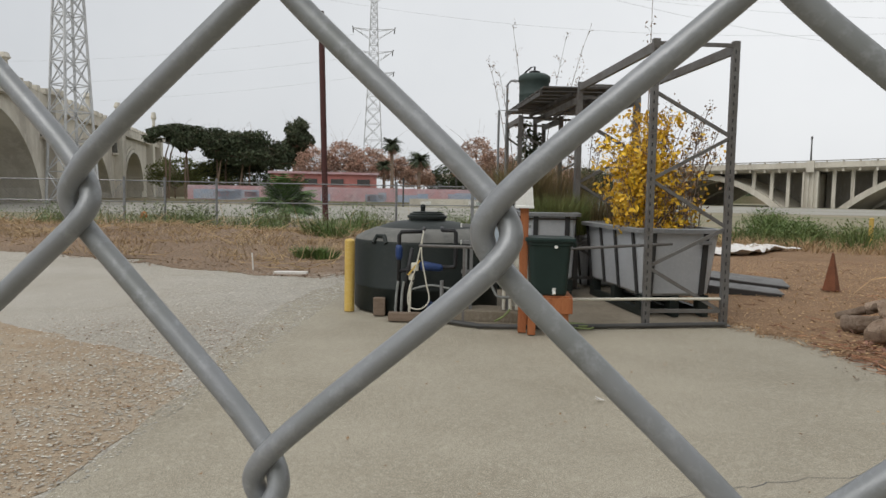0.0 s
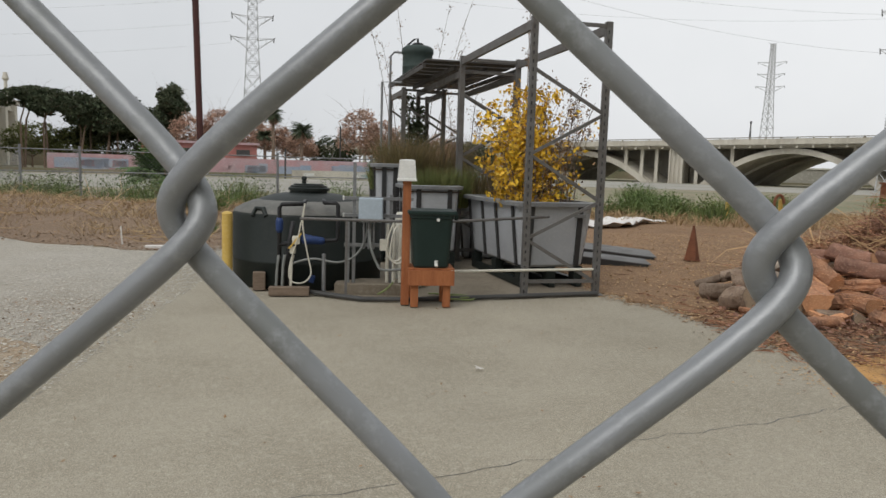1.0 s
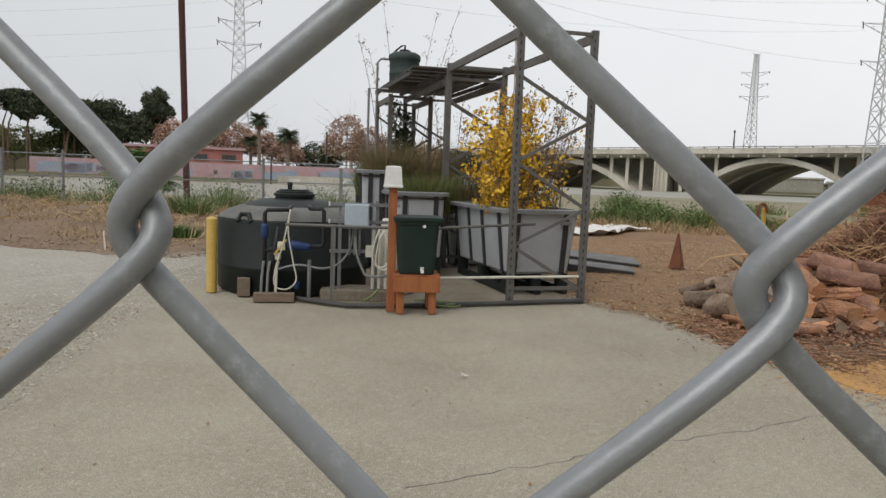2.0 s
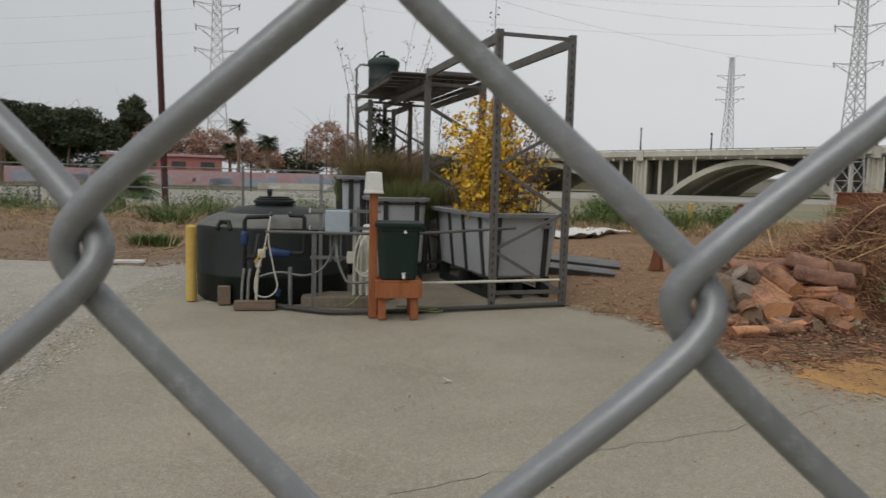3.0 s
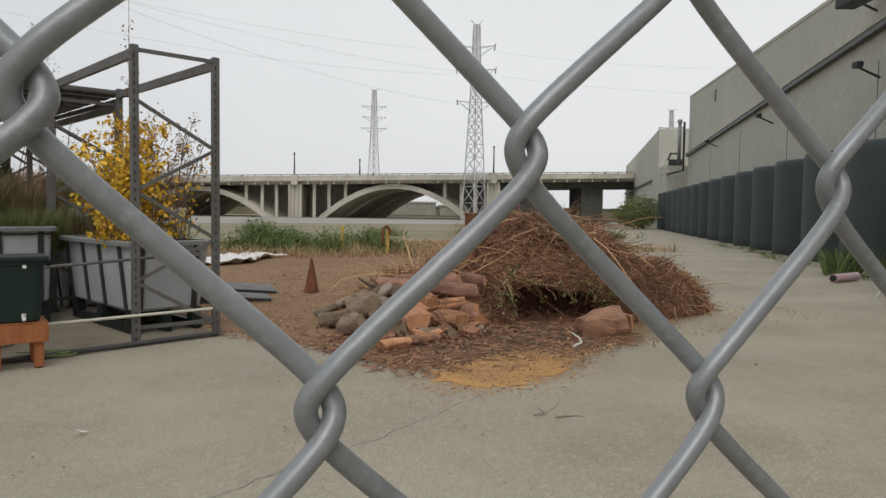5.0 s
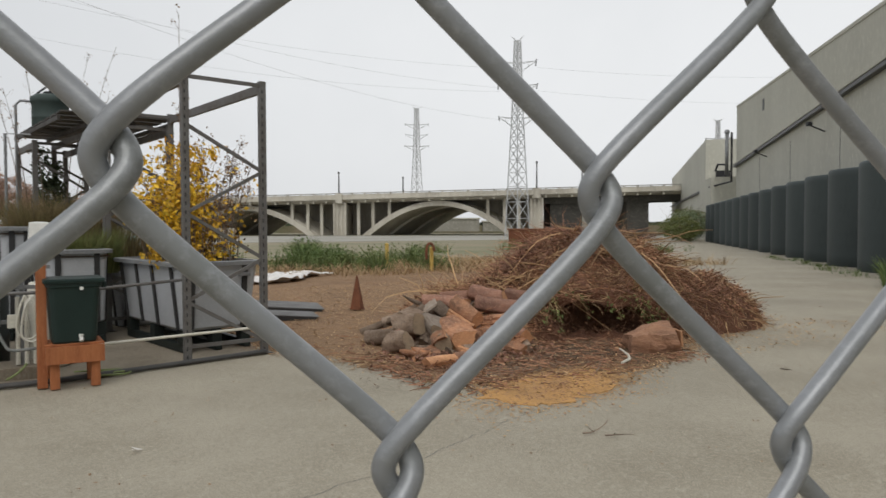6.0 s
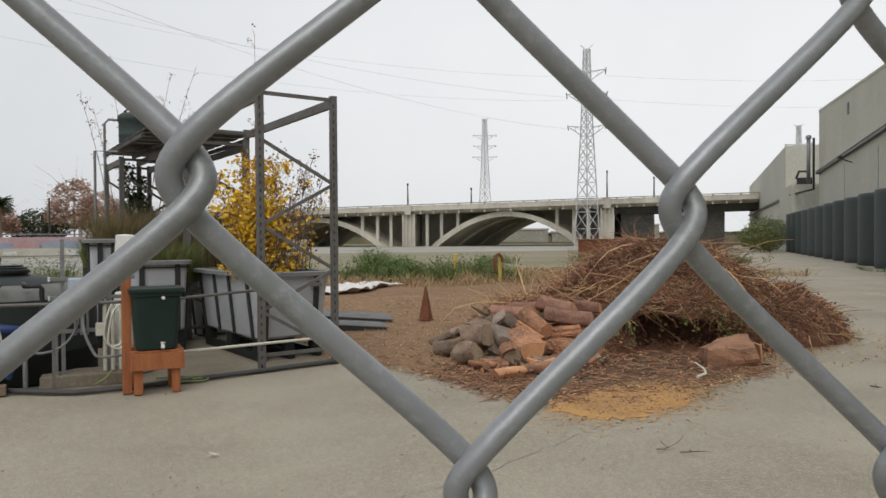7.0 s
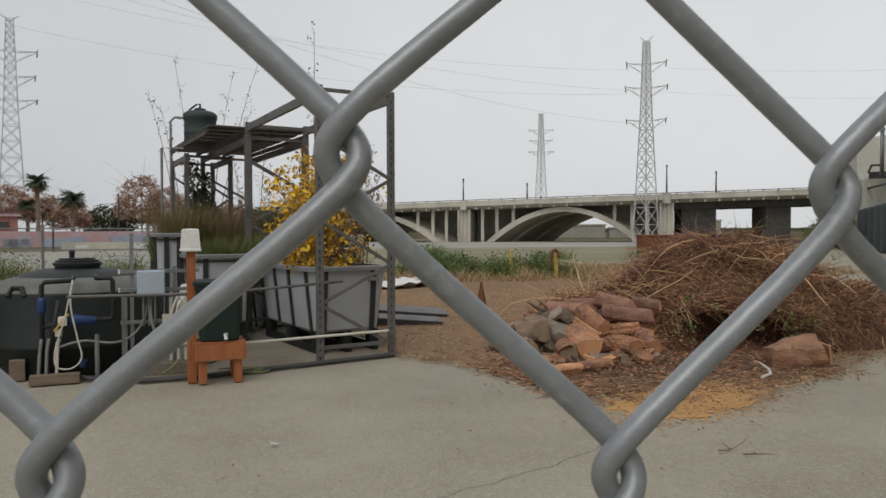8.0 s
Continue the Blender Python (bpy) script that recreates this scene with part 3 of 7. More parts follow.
v, f = leaf_quads(dry, 0.025, rng)
tagged(mesh_stuff("dry_leaves", v, f, M["leafdry"], tree), "brown withered leaves", kind="stuff")


def tall_reed(x, y, z0, top, seed, n=4, dx=0.0):
    """Thin whips that arch outwards, each with a plume of small withered leaves."""
    r_ = random.Random(seed)
    t = thing("bare_sapling", "thin bare sapling with a few withered leaves", "plant", group="bare saplings")
    v, f, q = [], [], []
    for i in range(n):
        ln = (top - z0) * (1.0 if i == 0 else r_.uniform(0.62, 0.95))
        ox, oy = x + r_.gauss(0, 0.06), y + r_.gauss(0, 0.1)
        bx, by = 1.8 * dx * ln + r_.gauss(0, 0.05) * ln, r_.gauss(0, 0.06) * ln
        line = [Vector((ox + bx * k * k, oy + by * k * k, z0 + ln * k)) for k in (j / 9 for j in range(10))]
        part("stem", tube(bmesh.new(), line, 0.01, 5, radii=[0.011 - 0.0009 * j for j in range(10)]), M["stem"], t)
        for j in range(16):
            k = r_.uniform(0.62, 1.0)
            m2 = min(8, int(k * 9))
            p = line[m2].lerp(line[m2 + 1], k * 9 - m2)
            twigs(v, f, p, (r_.gauss(0, 0.6) + dx, r_.gauss(0, 0.6), 1.0), 0.14, 0.003, r_, 2, 0.1)
            q += [Vector(v[-1]) + Vector((r_.gauss(0, 0.025), r_.gauss(0, 0.025), r_.gauss(0, 0.03))) for _ in range(3)]
    mesh_stuff("twig_mass", v, f, M["stem"], t, kind="stuff")
    v, f = leaf_quads(q, 0.020, r_)
    mesh_stuff("withered_leaves", v, f, M["leafdry"], t, kind="stuff")


for i, (x, y, z0, top, n, dx) in enumerate(((2.30, 9.7, 1.0, 4.4, 2, -0.02), (2.75, 9.8, 1.0, 2.8, 4, 0.08), (2.55, 10.6, 1.0, 2.9, 4, 0.05), (2.9, 10.2, 1.0, 2.6, 4, 0.1), (0.95, 14.6, 0.9, 4.95, 1, -0.06), (1.2, 14.5, 0.9, 4.75, 1, 0.04), (1.3, 14.3, 0.9, 4.85, 2, 0.14), (0.6, 14.2, 0.9, 4.2, 2, -0.06), (1.9, 13.0, 0.9, 3.1, 3, 0.03), (2.3, 12.6, 0.9, 3.0, 3, 0.05), (1.6, 12.6, 0.9, 2.9, 3, -0.03))):
    tall_reed(x, y, z0, top, 40 + i, n, dx)

for nm, x, y, z, h, sp, n, mt, wide in (("green_grass_tuft", 1.1, 11.2, 1.0, 0.62, 0.30, 1500, "olive", 0.004), ("green_grass_tuft", 1.35, 11.5, 0.95, 0.75, 0.30, 1100, "olive", 0.004), ("brown_reed_clump", 0.55, 12.2, 1.2, 0.95, 0.30, 1100, "reed", 0.004), ("brown_reed_clump", 1.2, 12.9, 0.8, 1.55, 0.5, 2200, "reed", 0.0035), ("brown_reed_clump", 0.75, 12.4, 1.1, 1.15, 0.35, 1100, "reed", 0.0035), ("green_reed_clump", 0.30, 12.0, 1.2, 0.55, 0.22, 500, "olive", 0.005), ("brown_reed_clump", 2.0, 12.8, 0.9, 1.1, 0.4, 1000, "reed", 0.004)):
    v, f = [], []
    blades(v, f, (x, y, z), n, h, sp, wide, rng, 0.26)
    mesh_stuff(nm, v, f, M[mt], label="dense clump of upright " + ("olive-green grass" if "green" in nm else "brown reeds") + " growing in a bin", category="plant", kind="stuff")

# ---- platform on the rack, with its small tank and pipes ----
plat = thing("rack_platform", "sloping slatted platform on top of the rack", "platform")
PL = [Vector((0.95, 12.2, 3.36)), Vector((2.55, 12.35, 3.36)), Vector((2.1, 16.2, 3.38)), Vector((0.48, 16.0, 3.38))]
for i in range(9):
    k = i / 8
    part("slat", bar(bmesh.new(), PL[0].lerp(PL[3], k), PL[1].lerp(PL[2], k), 0.36, 0.025), M["rackdark"], plat)
for i in range(4):
    k = i / 3
    part("joist", bar(bmesh.new(), PL[0].lerp(PL[1], k) - Vector((0, 0, 0.085)), PL[3].lerp(PL[2], k) - Vector((0, 0, 0.06)), 0.045, 0.07), M["rackdark"], plat)
gt = thing("green_tank", "small dark green plastic tank on the rack platform", "tank", pose(0.98, 14.4, 3.38))
gt.scale = (1.0, 1.0, 0.80)
part("shell", lathe(bmesh.new(), [(0, 0), (0.29, 0), (0.295, 0.04), (0.295, 0.18), (0.303, 0.20), (0.295, 0.22), (0.295, 0.50), (0.315, 0.53), (0.315, 0.64), (0.29, 0.67), (0.24, 0.71), (0.12, 0.735), (0, 0.735)], 36), M["tankgreen"], gt, smooth=True)
part("lid", lathe(bmesh.new(), [(0, 0.73), (0.11, 0.73), (0.11, 0.775), (0.09, 0.79), (0, 0.79)], 20), M["dark"], gt)
part("elbow_pipe", tube(bmesh.new(), [(0.0, 0, 0.76), (0.0, 0, 0.90), (-0.07, 0, 0.88), (-0.17, 0, 0.77), (-0.22, 0, 0.70)], 0.02), M["dark"], gt)
for pts_ in ([(0.70, 14.4, 3.82), (0.52, 14.4, 3.82), (0.45, 14.4, 3.74), (0.45, 14.4, 0.0)], [(0.62, 13.2, 3.1), (0.27, 13.2, 3.1), (0.27, 13.2, 0.0)]):
    tagged(link("standpipe", tube(bmesh.new(), pts_, 0.022), M["conduit"]), "grey standpipe running down from the rack platform", "pipe", group="standpipes")
# ---- squat tank: top, lid and bands ----
part("dome", lathe(bmesh.new(), [(0.972, 0.928), (0.94, 0.965), (0.85, 1.015), (0.72, 1.065), (0.55, 1.11), (0.40, 1.145), (0.30, 1.165), (0, 1.18)], 64), M["dome"], tank, "dusty grey dome", smooth=True)
lid = part("lid", lathe(bmesh.new(), [(0, 1.17), (0.25, 1.17), (0.25, 1.20), (0.27, 1.205), (0.27, 1.235), (0.24, 1.25), (0.24, 1.265), (0.20, 1.275), (0.20, 1.29), (0, 1.295)], 40), M["blackpoly"], tank, "stepped black screw lid")
part("vent", lathe(bmesh.new(), [(0, 0), (0.03, 0), (0.03, 0.05), (0.04, 0.06), (0.03, 0.09), (0, 0.1)], 16, (-0.06, 0.0, 1.293)), M["blackpoly"], lid)
lug = part("lifting_lug", tube(bmesh.new(), [(-0.62, -0.78, 0.90), (-0.58, -0.73, 0.99), (-0.48, -0.80, 0.99), (-0.44, -0.87, 0.90)], 0.03), M["blackpoly"], tank)

# ---- pipework in front of the tank ----
pw = thing("pipe_manifold", "pump manifold of dark pipes and blue fittings before the tank", "pipework")
YM = 8.62
for pts_ in ([(-1.0, YM, 0.10), (-1.0, YM, 1.06), (-0.97, YM, 1.10), (-0.72, YM, 1.11), (-0.72, YM + 0.3, 1.13)], [(-0.50, YM + 0.3, 1.14), (-0.47, YM, 1.13), (-0.33, YM, 1.13), (-0.31, YM, 1.10), (-0.31, YM, 0.72), (-0.33, YM, 0.68), (-0.48, YM, 0.68)], [(-1.0, YM, 0.62), (-0.86, YM, 0.64), (-0.6, YM, 0.68)], [(-0.92, YM, 0.1), (-0.90, YM, 0.55), (-0.84, YM, 0.9)]):
    part("pipe", tube(bmesh.new(), pts_, 0.026, 10), M["dark"], pw, smooth=True)
part("support_post", tube(bmesh.new(), [(-0.47, YM - 0.04, 0.05), (-0.47, YM - 0.04, 0.52)], 0.024, 8), M["conduit"], pw, "grey steel post")
part("pump", tube(bmesh.new(), [(-0.74, YM, 0.68), (-0.70, YM, 0.69), (-0.60, YM, 0.68), (-0.50, YM, 0.67), (-0.46, YM, 0.67)], 0.04, 12, radii=[0.05, 0.062, 0.05, 0.045, 0.03]), M["blue"], pw, "blue plastic pump", smooth=True)
part("union", tube(bmesh.new(), [(-1.0, YM, 0.76), (-1.0, YM, 0.80), (-1.0, YM, 0.90), (-1.0, YM, 0.94)], 0.04, 12, radii=[0.03, 0.044, 0.044, 0.03]), M["blue"], pw, "blue pipe union", smooth=True)
part("union", tube(bmesh.new(), [(-0.62, YM - 0.02, 0.17), (-0.60, YM - 0.02, 0.25)], 0.032, 10), M["blue"], pw, "blue pipe union")
part("valve", boxed((0.09, 0.08, 0.10), (-0.80, YM - 0.03, 0.68), bevel=0.02), M["pvc"], pw, "white valve body")
part("valve_handle", bar(bmesh.new(), (-0.88, YM - 0.06, 0.58), (-0.74, YM - 0.06, 0.76), 0.03, 0.02), M["yellow"], pw, "yellow valve handle")
part("valve", boxed((0.07, 0.06, 0.09), (-0.84, YM - 0.03, 0.56), bevel=0.02), M["pvc"], pw, "white valve body")
for x in (-1.03, -0.96, -0.86):
    part("riser", tube(bmesh.new(), [(x, YM - 0.06, 0.12), (x + 0.01, YM - 0.06, 0.34 + (x + 1) * 0.6), (x + 0.03, YM - 0.05, 0.5)], 0.016, 8), M["pvc" if x > -0.9 else "hose"], pw, "riser pipe")


def hose(pts_, r, m_, label, sub=6):
    """A smooth hose through points."""
    p = [Vector(q) for q in pts_]
    out = []
    for i in range(len(p) - 1):
        a, b, c, d = p[max(i - 1, 0)], p[i], p[i + 1], p[min(i + 2, len(p) - 1)]
        for j in range(sub):
            t = j / sub
            out.append(0.5 * ((2 * b) + (c - a) * t + (2 * a - 5 * b + 4 * c - d) * t * t + (3 * b - a - 3 * c + d) * t ** 3))
    out.append(p[-1])
    return tagged(link("hose", tube(bmesh.new(), out, r, 8), M[m_], smooth=True), label, "hose", group="hoses")


hose([(-0.70, YM - 0.05, 1.12), (-0.72, YM - 0.06, 0.85), (-0.66, YM - 0.06, 0.5), (-0.62, YM - 0.07, 0.28), (-0.72, YM - 0.07, 0.17), (-0.86, YM - 0.07, 0.2), (-0.87, YM - 0.07, 0.38), (-0.78, YM - 0.07, 0.7), (-0.7, YM - 0.05, 1.1)], 0.009, "pvc", "white hose looped in front of the black tank")
hose([(-0.85, YM - 0.05, 0.40), (-0.6, YM - 0.05, 0.46), (-0.3, YM - 0.04, 0.42), (-0.1, YM, 0.5), (0.02, YM + 0.05, 0.7), (0.04, YM + 0.1, 0.95)], 0.013, "hose", "grey flexible conduit hanging below the control box")
hose([(0.08, YM + 0.1, 0.95), (0.08, YM, 0.65), (0.16, YM - 0.05, 0.42), (0.25, YM - 0.08, 0.34), (0.6, YM - 0.06, 0.36)], 0.016, "hose", "grey flexible conduit hanging below the control box")
hose([(0.36, YM - 0.05, 0.92), (0.30, YM - 0.07, 0.75), (0.28, YM - 0.07, 0.55), (0.36, YM - 0.07, 0.45), (0.46, YM - 0.07, 0.5), (0.47, YM - 0.06, 0.7), (0.40, YM - 0.05, 0.9)], 0.012, "pvc", "cream hose hung in a coil")
hose([(0.44, YM, 0.9), (0.36, YM - 0.09, 0.8), (0.32, YM - 0.09, 0.5), (0.42, YM - 0.1, 0.42), (0.5, YM - 0.1, 0.5)], 0.012, "pvc", "cream hose hung in a coil")
hose([(1.0, 8.25, 0.05), (1.25, 8.22, 0.045), (1.32, 8.34, 0.045), (1.15, 8.48, 0.045), (0.98, 8.40, 0.045), (1.1, 8.28, 0.06), (1.28, 8.32, 0.06), (1.2, 8.5, 0.05), (0.8, 8.6, 0.05)], 0.011, "hosegreen", "pale green garden hose coiled on the ground")
hose([(0.18, 8.5, 0.05), (0.28, 8.46, 0.12), (0.36, 8.5, 0.2)], 0.012, "hosegreen", "pale green garden hose end")

# ---- control panel on struts ----
cp = thing("control_panel", "pale blue-grey control box on a steel strut frame", "control box")
YC = 8.76
for x, z0, z1 in ((-0.12, 0.03, 1.62), (0.33, 0.03, 1.24), (-0.19, 0.03, 0.92)):
    part("strut_post", bar(bmesh.new(), (x, YC, z0), (x, YC, z1), 0.04), M["conduit"], cp)
for z in (1.19, 0.98, 0.62):
    part("strut_rail", bar(bmesh.new(), (-0.24, YC - 0.03, z), (0.6 if z > 0.7 else 0.2, YC - 0.03, z), 0.04), M["conduit"], cp)
for z in (1.19, 0.98):
    part("strut_cap", boxed((0.02, 0.05, 0.05), (-0.25, YC - 0.03, z), bevel=0.005), M["white"], cp, "white end cap")
bx = part("box", boxed((0.29, 0.14, 0.29), (0.08, YC - 0.12, 1.055), bevel=0.012), M["ebox"], cp)
part("box_door", boxed((0.27, 0.012, 0.27), (0.08, YC - 0.195, 1.055), bevel=0.004), M["ebox"], bx)
for x in (0.0, 0.06, 0.12):
    part("conduit", tube(bmesh.new(), [(x, YC - 0.1, 0.92), (x, YC - 0.1, 0.58)], 0.013, 8), M["conduit"], cp)
part("junction_box", boxed((0.09, 0.07, 0.14), (0.24, YC - 0.08, 0.63), bevel=0.01), M["pvc"], cp, "cream junction box")
for x in (0.29, 0.37, 0.45):
    part("pvc_pipe", tube(bmesh.new(), [(x, YC - 0.03, 0.16), (x, YC - 0.03, 0.88)], 0.022, 8), M["pvc"], cp, "cream plastic pipe")
tagged(link("rail_pipe", tube(bmesh.new(), [(-0.74, 8.42, 0.95), (0.42, 8.30, 0.95), (1.0, 8.42, 0.95), (2.36, 8.95, 1.0)], 0.018, 8), M["rack"]), "thin dark rail pipe between tank and rack", "pipe")
tagged(link("rail_post", bar(bmesh.new(), (-0.2, 8.36, 0.02), (-0.2, 8.36, 0.95), 0.03), M["rack"]), "thin dark steel post under the rail", "post")
tagged(link("white_pipe", tube(bmesh.new(), [(1.02, 8.36, 0.36), (2.0, 8.56, 0.36), (2.9, 8.72, 0.36)], 0.017, 8), M["pvc"]), "white plastic pipe along the foot of the rack", "pipe")
wb = thing("white_drum", "cream plastic drum behind the redwood post", "drum", pose(0.62, 9.3, 0.03))
part("body", lathe(bmesh.new(), [(0, 0), (0.2, 0), (0.22, 0.03), (0.22, 0.9), (0.2, 0.96), (0, 0.98)], 28), M["pvc"], wb, smooth=True)

# concrete pad edge, timber step and ground pipe
tagged(link("plinth", boxed((0.86, 0.5, 0.13), (0.1, 8.86, 0.085), radians(-4), bevel=0.012), M["pad"]), "low stained concrete plinth under the control panel", "plinth")
sheet("pad", [(-0.95, 8.86), (-0.25, 8.34), (0.0, 8.20), (0.6, 8.21), (1.95, 8.51), (3.0, 8.72), (3.0, 12.4), (-0.6, 12.4)], 0.022, M["pad"], "stained concrete pad under the rack and bins", 0.03, 14, 0.3)
tagged(link("ground_pipe", tube(bmesh.new(), [(-0.95, 8.80, 0.06), (-0.25, 8.30, 0.06), (0.0, 8.16, 0.055), (0.6, 8.17, 0.055), (1.95, 8.47, 0.055), (2.95, 8.68, 0.06)], 0.028, 8), M["panel"]), "dark pipe lying on the concrete round the pad", "pipe")
tagged(link("planter_box", boxed((0.47, 0.13, 0.10), (-0.87, 8.5, 0.08), 0.03, bevel=0.008), M["timber"]), "small weathered wooden trough before the pipes", "box")
tagged(link("wood_block", boxed((0.15, 0.13, 0.22), (-1.27, 8.86, 0.14), 0.1, bevel=0.01), M["timber"]), "weathered wood block beside the tank", "block")


def bollard(x, y, r, h, label, name="bollard", z0=0.0):
    b = thing(name, label, "post", pose(x, y, z0), group=name + "s")
    part("pipe", lathe(bmesh.new(), [(0, 0), (r, 0), (r, h), (0, h)], 24), M["yellow"], b)
    part("cap", lathe(bmesh.new(), [(r * 1.02, h), (r * 1.02, h + 0.015), (r * 0.7, h + 0.035), (0, h + 0.045)], 24), M["yellow"], b)


bollard(-1.70, 9.12, 0.065, 0.90, "yellow painted steel bollard beside the black tank", z0=0.028)

# ---- barrel on its stand, with the post ----
tub = thing("rain_barrel", "dark green square plastic barrel with a lid", "barrel", pose(0.755, 8.05, 0.468))
b = bmesh.new()
prev = None
for k, z in ((0.19, 0.0), (0.2, 0.02), (0.235, 0.55), (0.25, 0.56), (0.25, 0.60)):
    ring_ = []
    for cx, cy, a0 in ((k - 0.06, -k + 0.06, -90), (k - 0.06, k - 0.06, 0), (-k + 0.06, k - 0.06, 90), (-k + 0.06, -k + 0.06, 180)):
        for i in range(5):
            a = radians(a0 + 22.5 * i)
            ring_.append(b.verts.new((cx + 0.06 * math.cos(a), cy + 0.06 * math.sin(a), z)))
    if prev:
        for i in range(20):
            b.faces.new((prev[i], prev[(i + 1) % 20], ring_[(i + 1) % 20], ring_[i]))
    else:
        b.faces.new(ring_[::-1])
    prev = ring_
b.faces.new(prev)
part("body", b, M["greenpoly"], tub)
part("lid", boxed((0.545, 0.545, 0.045), (0, 0, 0.62), bevel=0.018), M["greenpoly"], tub)
for x in (-0.285, 0.285):
    part("handle", boxed((0.04, 0.16, 0.06), (x, 0, 0.56), bevel=0.012), M["greenpoly"], tub)
part("overflow_fitting", tube(bmesh.new(), [(0.06, -0.238, 0.545), (0.06, -0.27, 0.545)], 0.018, 12), M["white"], tub, "white overflow fitting")
tap = part("tap", tube(bmesh.new(), [(0.05, -0.2, 0.06), (0.05, -0.26, 0.06), (0.05, -0.28, 0.03)], 0.018, 10), M["white"], tub, "white tap")
part("tap_knob", lathe(bmesh.new(), [(0, 0), (0.022, 0), (0.022, 0.012), (0, 0.015)], 12, (0.05, -0.255, 0.08)), M["white"], tap)
sd = thing("barrel_stand", "orange-stained redwood stand carrying the barrel", "stand", pose(0.755, 8.05, 0.028))
for sx in (-1, 1):
    for sy in (-1, 1):
        part("leg", boxed((0.085, 0.085, 0.42), (sx * 0.18, sy * 0.17, 0.21), bevel=0.006), M["redwood"], sd)
for sy in (-1, 1):
    part("apron_board", boxed((0.52, 0.038, 0.17), (0, sy * 0.235, 0.335), bevel=0.006), M["redwood"], sd)
for i in range(3):
    part("top_board", boxed((0.52, 0.13, 0.02), (0, -0.15 + 0.15 * i, 0.43), bevel=0.003), M["redwood"], sd)
ps = tagged(link("redwood_post", boxed((0.09, 0.09, 1.40), (0.475, 8.0, 0.728), bevel=0.005), M["redwood"]), "upright redwood post beside the barrel", "post")
bk = thing("white_box", "white plastic box shaped like an upturned pail on the post", "box", pose(0.47, 8.0, 1.428))
part("body", lathe(bmesh.new(), [(0, 0), (0.148, 0), (0.148, 0.02), (0.138, 0.03), (0.118, 0.225), (0.105, 0.235), (0, 0.24)], 4), M["white"], bk)
bk.rotation_euler[2] = radians(45)

# ---- odds on the dirt ----
for i, (x, y, rz) in enumerate(((4.55, 13.35, -16), (3.95, 12.1, -14))):
    pn = thing("flat_ramp", "low grey wedge-shaped ramp with a black edge on the dirt", "ramp", pose(x, y, 0.022, 0, 0, rz), group="grey ramps")
    half_w = (1.2 - 0.4 * i) / 2
    b = bmesh.new()
    sides = [[b.verts.new((px, py, pz)) for px, pz in ((-0.95, 0), (0.95, 0), (0.95, 0.035), (-0.95, 0.19))] for py in (-half_w, half_w)]
    b.faces.new(sides[0])
    b.faces.new(sides[1][::-1])
    for j in range(4):
        b.faces.new((sides[0][(j + 1) % 4], sides[0][j], sides[1][j], sides[1][(j + 1) % 4]))
    part("wedge", b, M["strap"], pn, "black edge of the ramp")
    part("board", bar(bmesh.new(), (-0.97, 0, 0.198), (0.99, 0, 0.042), half_w * 2, 0.012), M["ramp"], pn, "grey top board")
b = bmesh.new()
bmesh.ops.create_grid(b, x_segments=40, y_segments=14, size=0.5)
for q in b.verts:
    u, w = q.co.x, q.co.y
    q.co = Vector((u * 3.9 + 0.14 * math.sin(w * 9), w * (1.3 - 0.5 * u) + 0.2 * math.sin(u * 7.0), 0.12 + 0.16 * noise.noise((u * 8, w * 5, 0.3)) + 0.05 * noise.noise((u * 19, w * 11, 1.3))))
wt = tagged(link("white_tarp", b, M["tarp"], smooth=True), "crumpled white plastic sheet lying on the dirt", "sheet")
wt.location, wt.rotation_euler = (7.6, 21.0, 0.02), (0, 0, radians(39))
wt.modifiers.new("thickness", "SOLIDIFY").thickness = 0.012
cone = thing("steel_cone", "rusty brown steel cone standing on the dirt", "cone", pose(5.97, 12.4, 0.04))
part("cone_body", lathe(bmesh.new(), [(0, 0), (0.15, 0), (0.145, 0.03), (0.02, 0.63), (0, 0.64)], 4), M["rust"], cone)
part("base", boxed((0.24, 0.24, 0.012), (0, 0, 0.006)), M["rust"], cone)
for x, y, h in ((12.5, 23.6, 0.98), (13.6, 22.2, 0.85), (16.5, 20.0, 0.7)):
    bollard(x, y, 0.07, h, "slim yellow marker post at the edge of the grass", "marker_post")
tagged(link("red_hoop", tube(bmesh.new(), [(13.42 + 0.16 * math.cos(a), 22.0, 0.75 + 0.28 * math.sin(a)) for a in (math.pi * i / 10 for i in range(11))] + [(13.26, 22.0, 0.45)], 0.05, 8), M["rust"]), "dark red hose looped over a marker post", "hose")

# ---- brush pile ----
LOBES = ((8.3, 8.6, 1.46, 1.75, 1.9), (9.5, 7.75, 0.86, 1.5, 1.15), (6.6, 8.9, 0.74, 1.5, 1.4), (7.4, 8.7, 1.02, 1.5, 1.5), (8.9, 9.2, 1.20, 1.7, 1.6))


def pile_height(x, y):
    h = 0.0
    for cx, cy, top, rx, ry in LOBES:
        q = 1 - ((x - cx) / rx) ** 2 - ((y - cy) / ry) ** 2
        if q > 0:
            h = max(h, top * q ** 0.62)
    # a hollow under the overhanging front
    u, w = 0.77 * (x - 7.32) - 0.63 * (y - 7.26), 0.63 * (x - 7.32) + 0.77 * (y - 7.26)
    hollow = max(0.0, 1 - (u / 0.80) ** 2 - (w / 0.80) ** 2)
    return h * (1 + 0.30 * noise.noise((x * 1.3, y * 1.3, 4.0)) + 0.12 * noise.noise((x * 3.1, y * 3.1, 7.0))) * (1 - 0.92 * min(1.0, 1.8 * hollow))


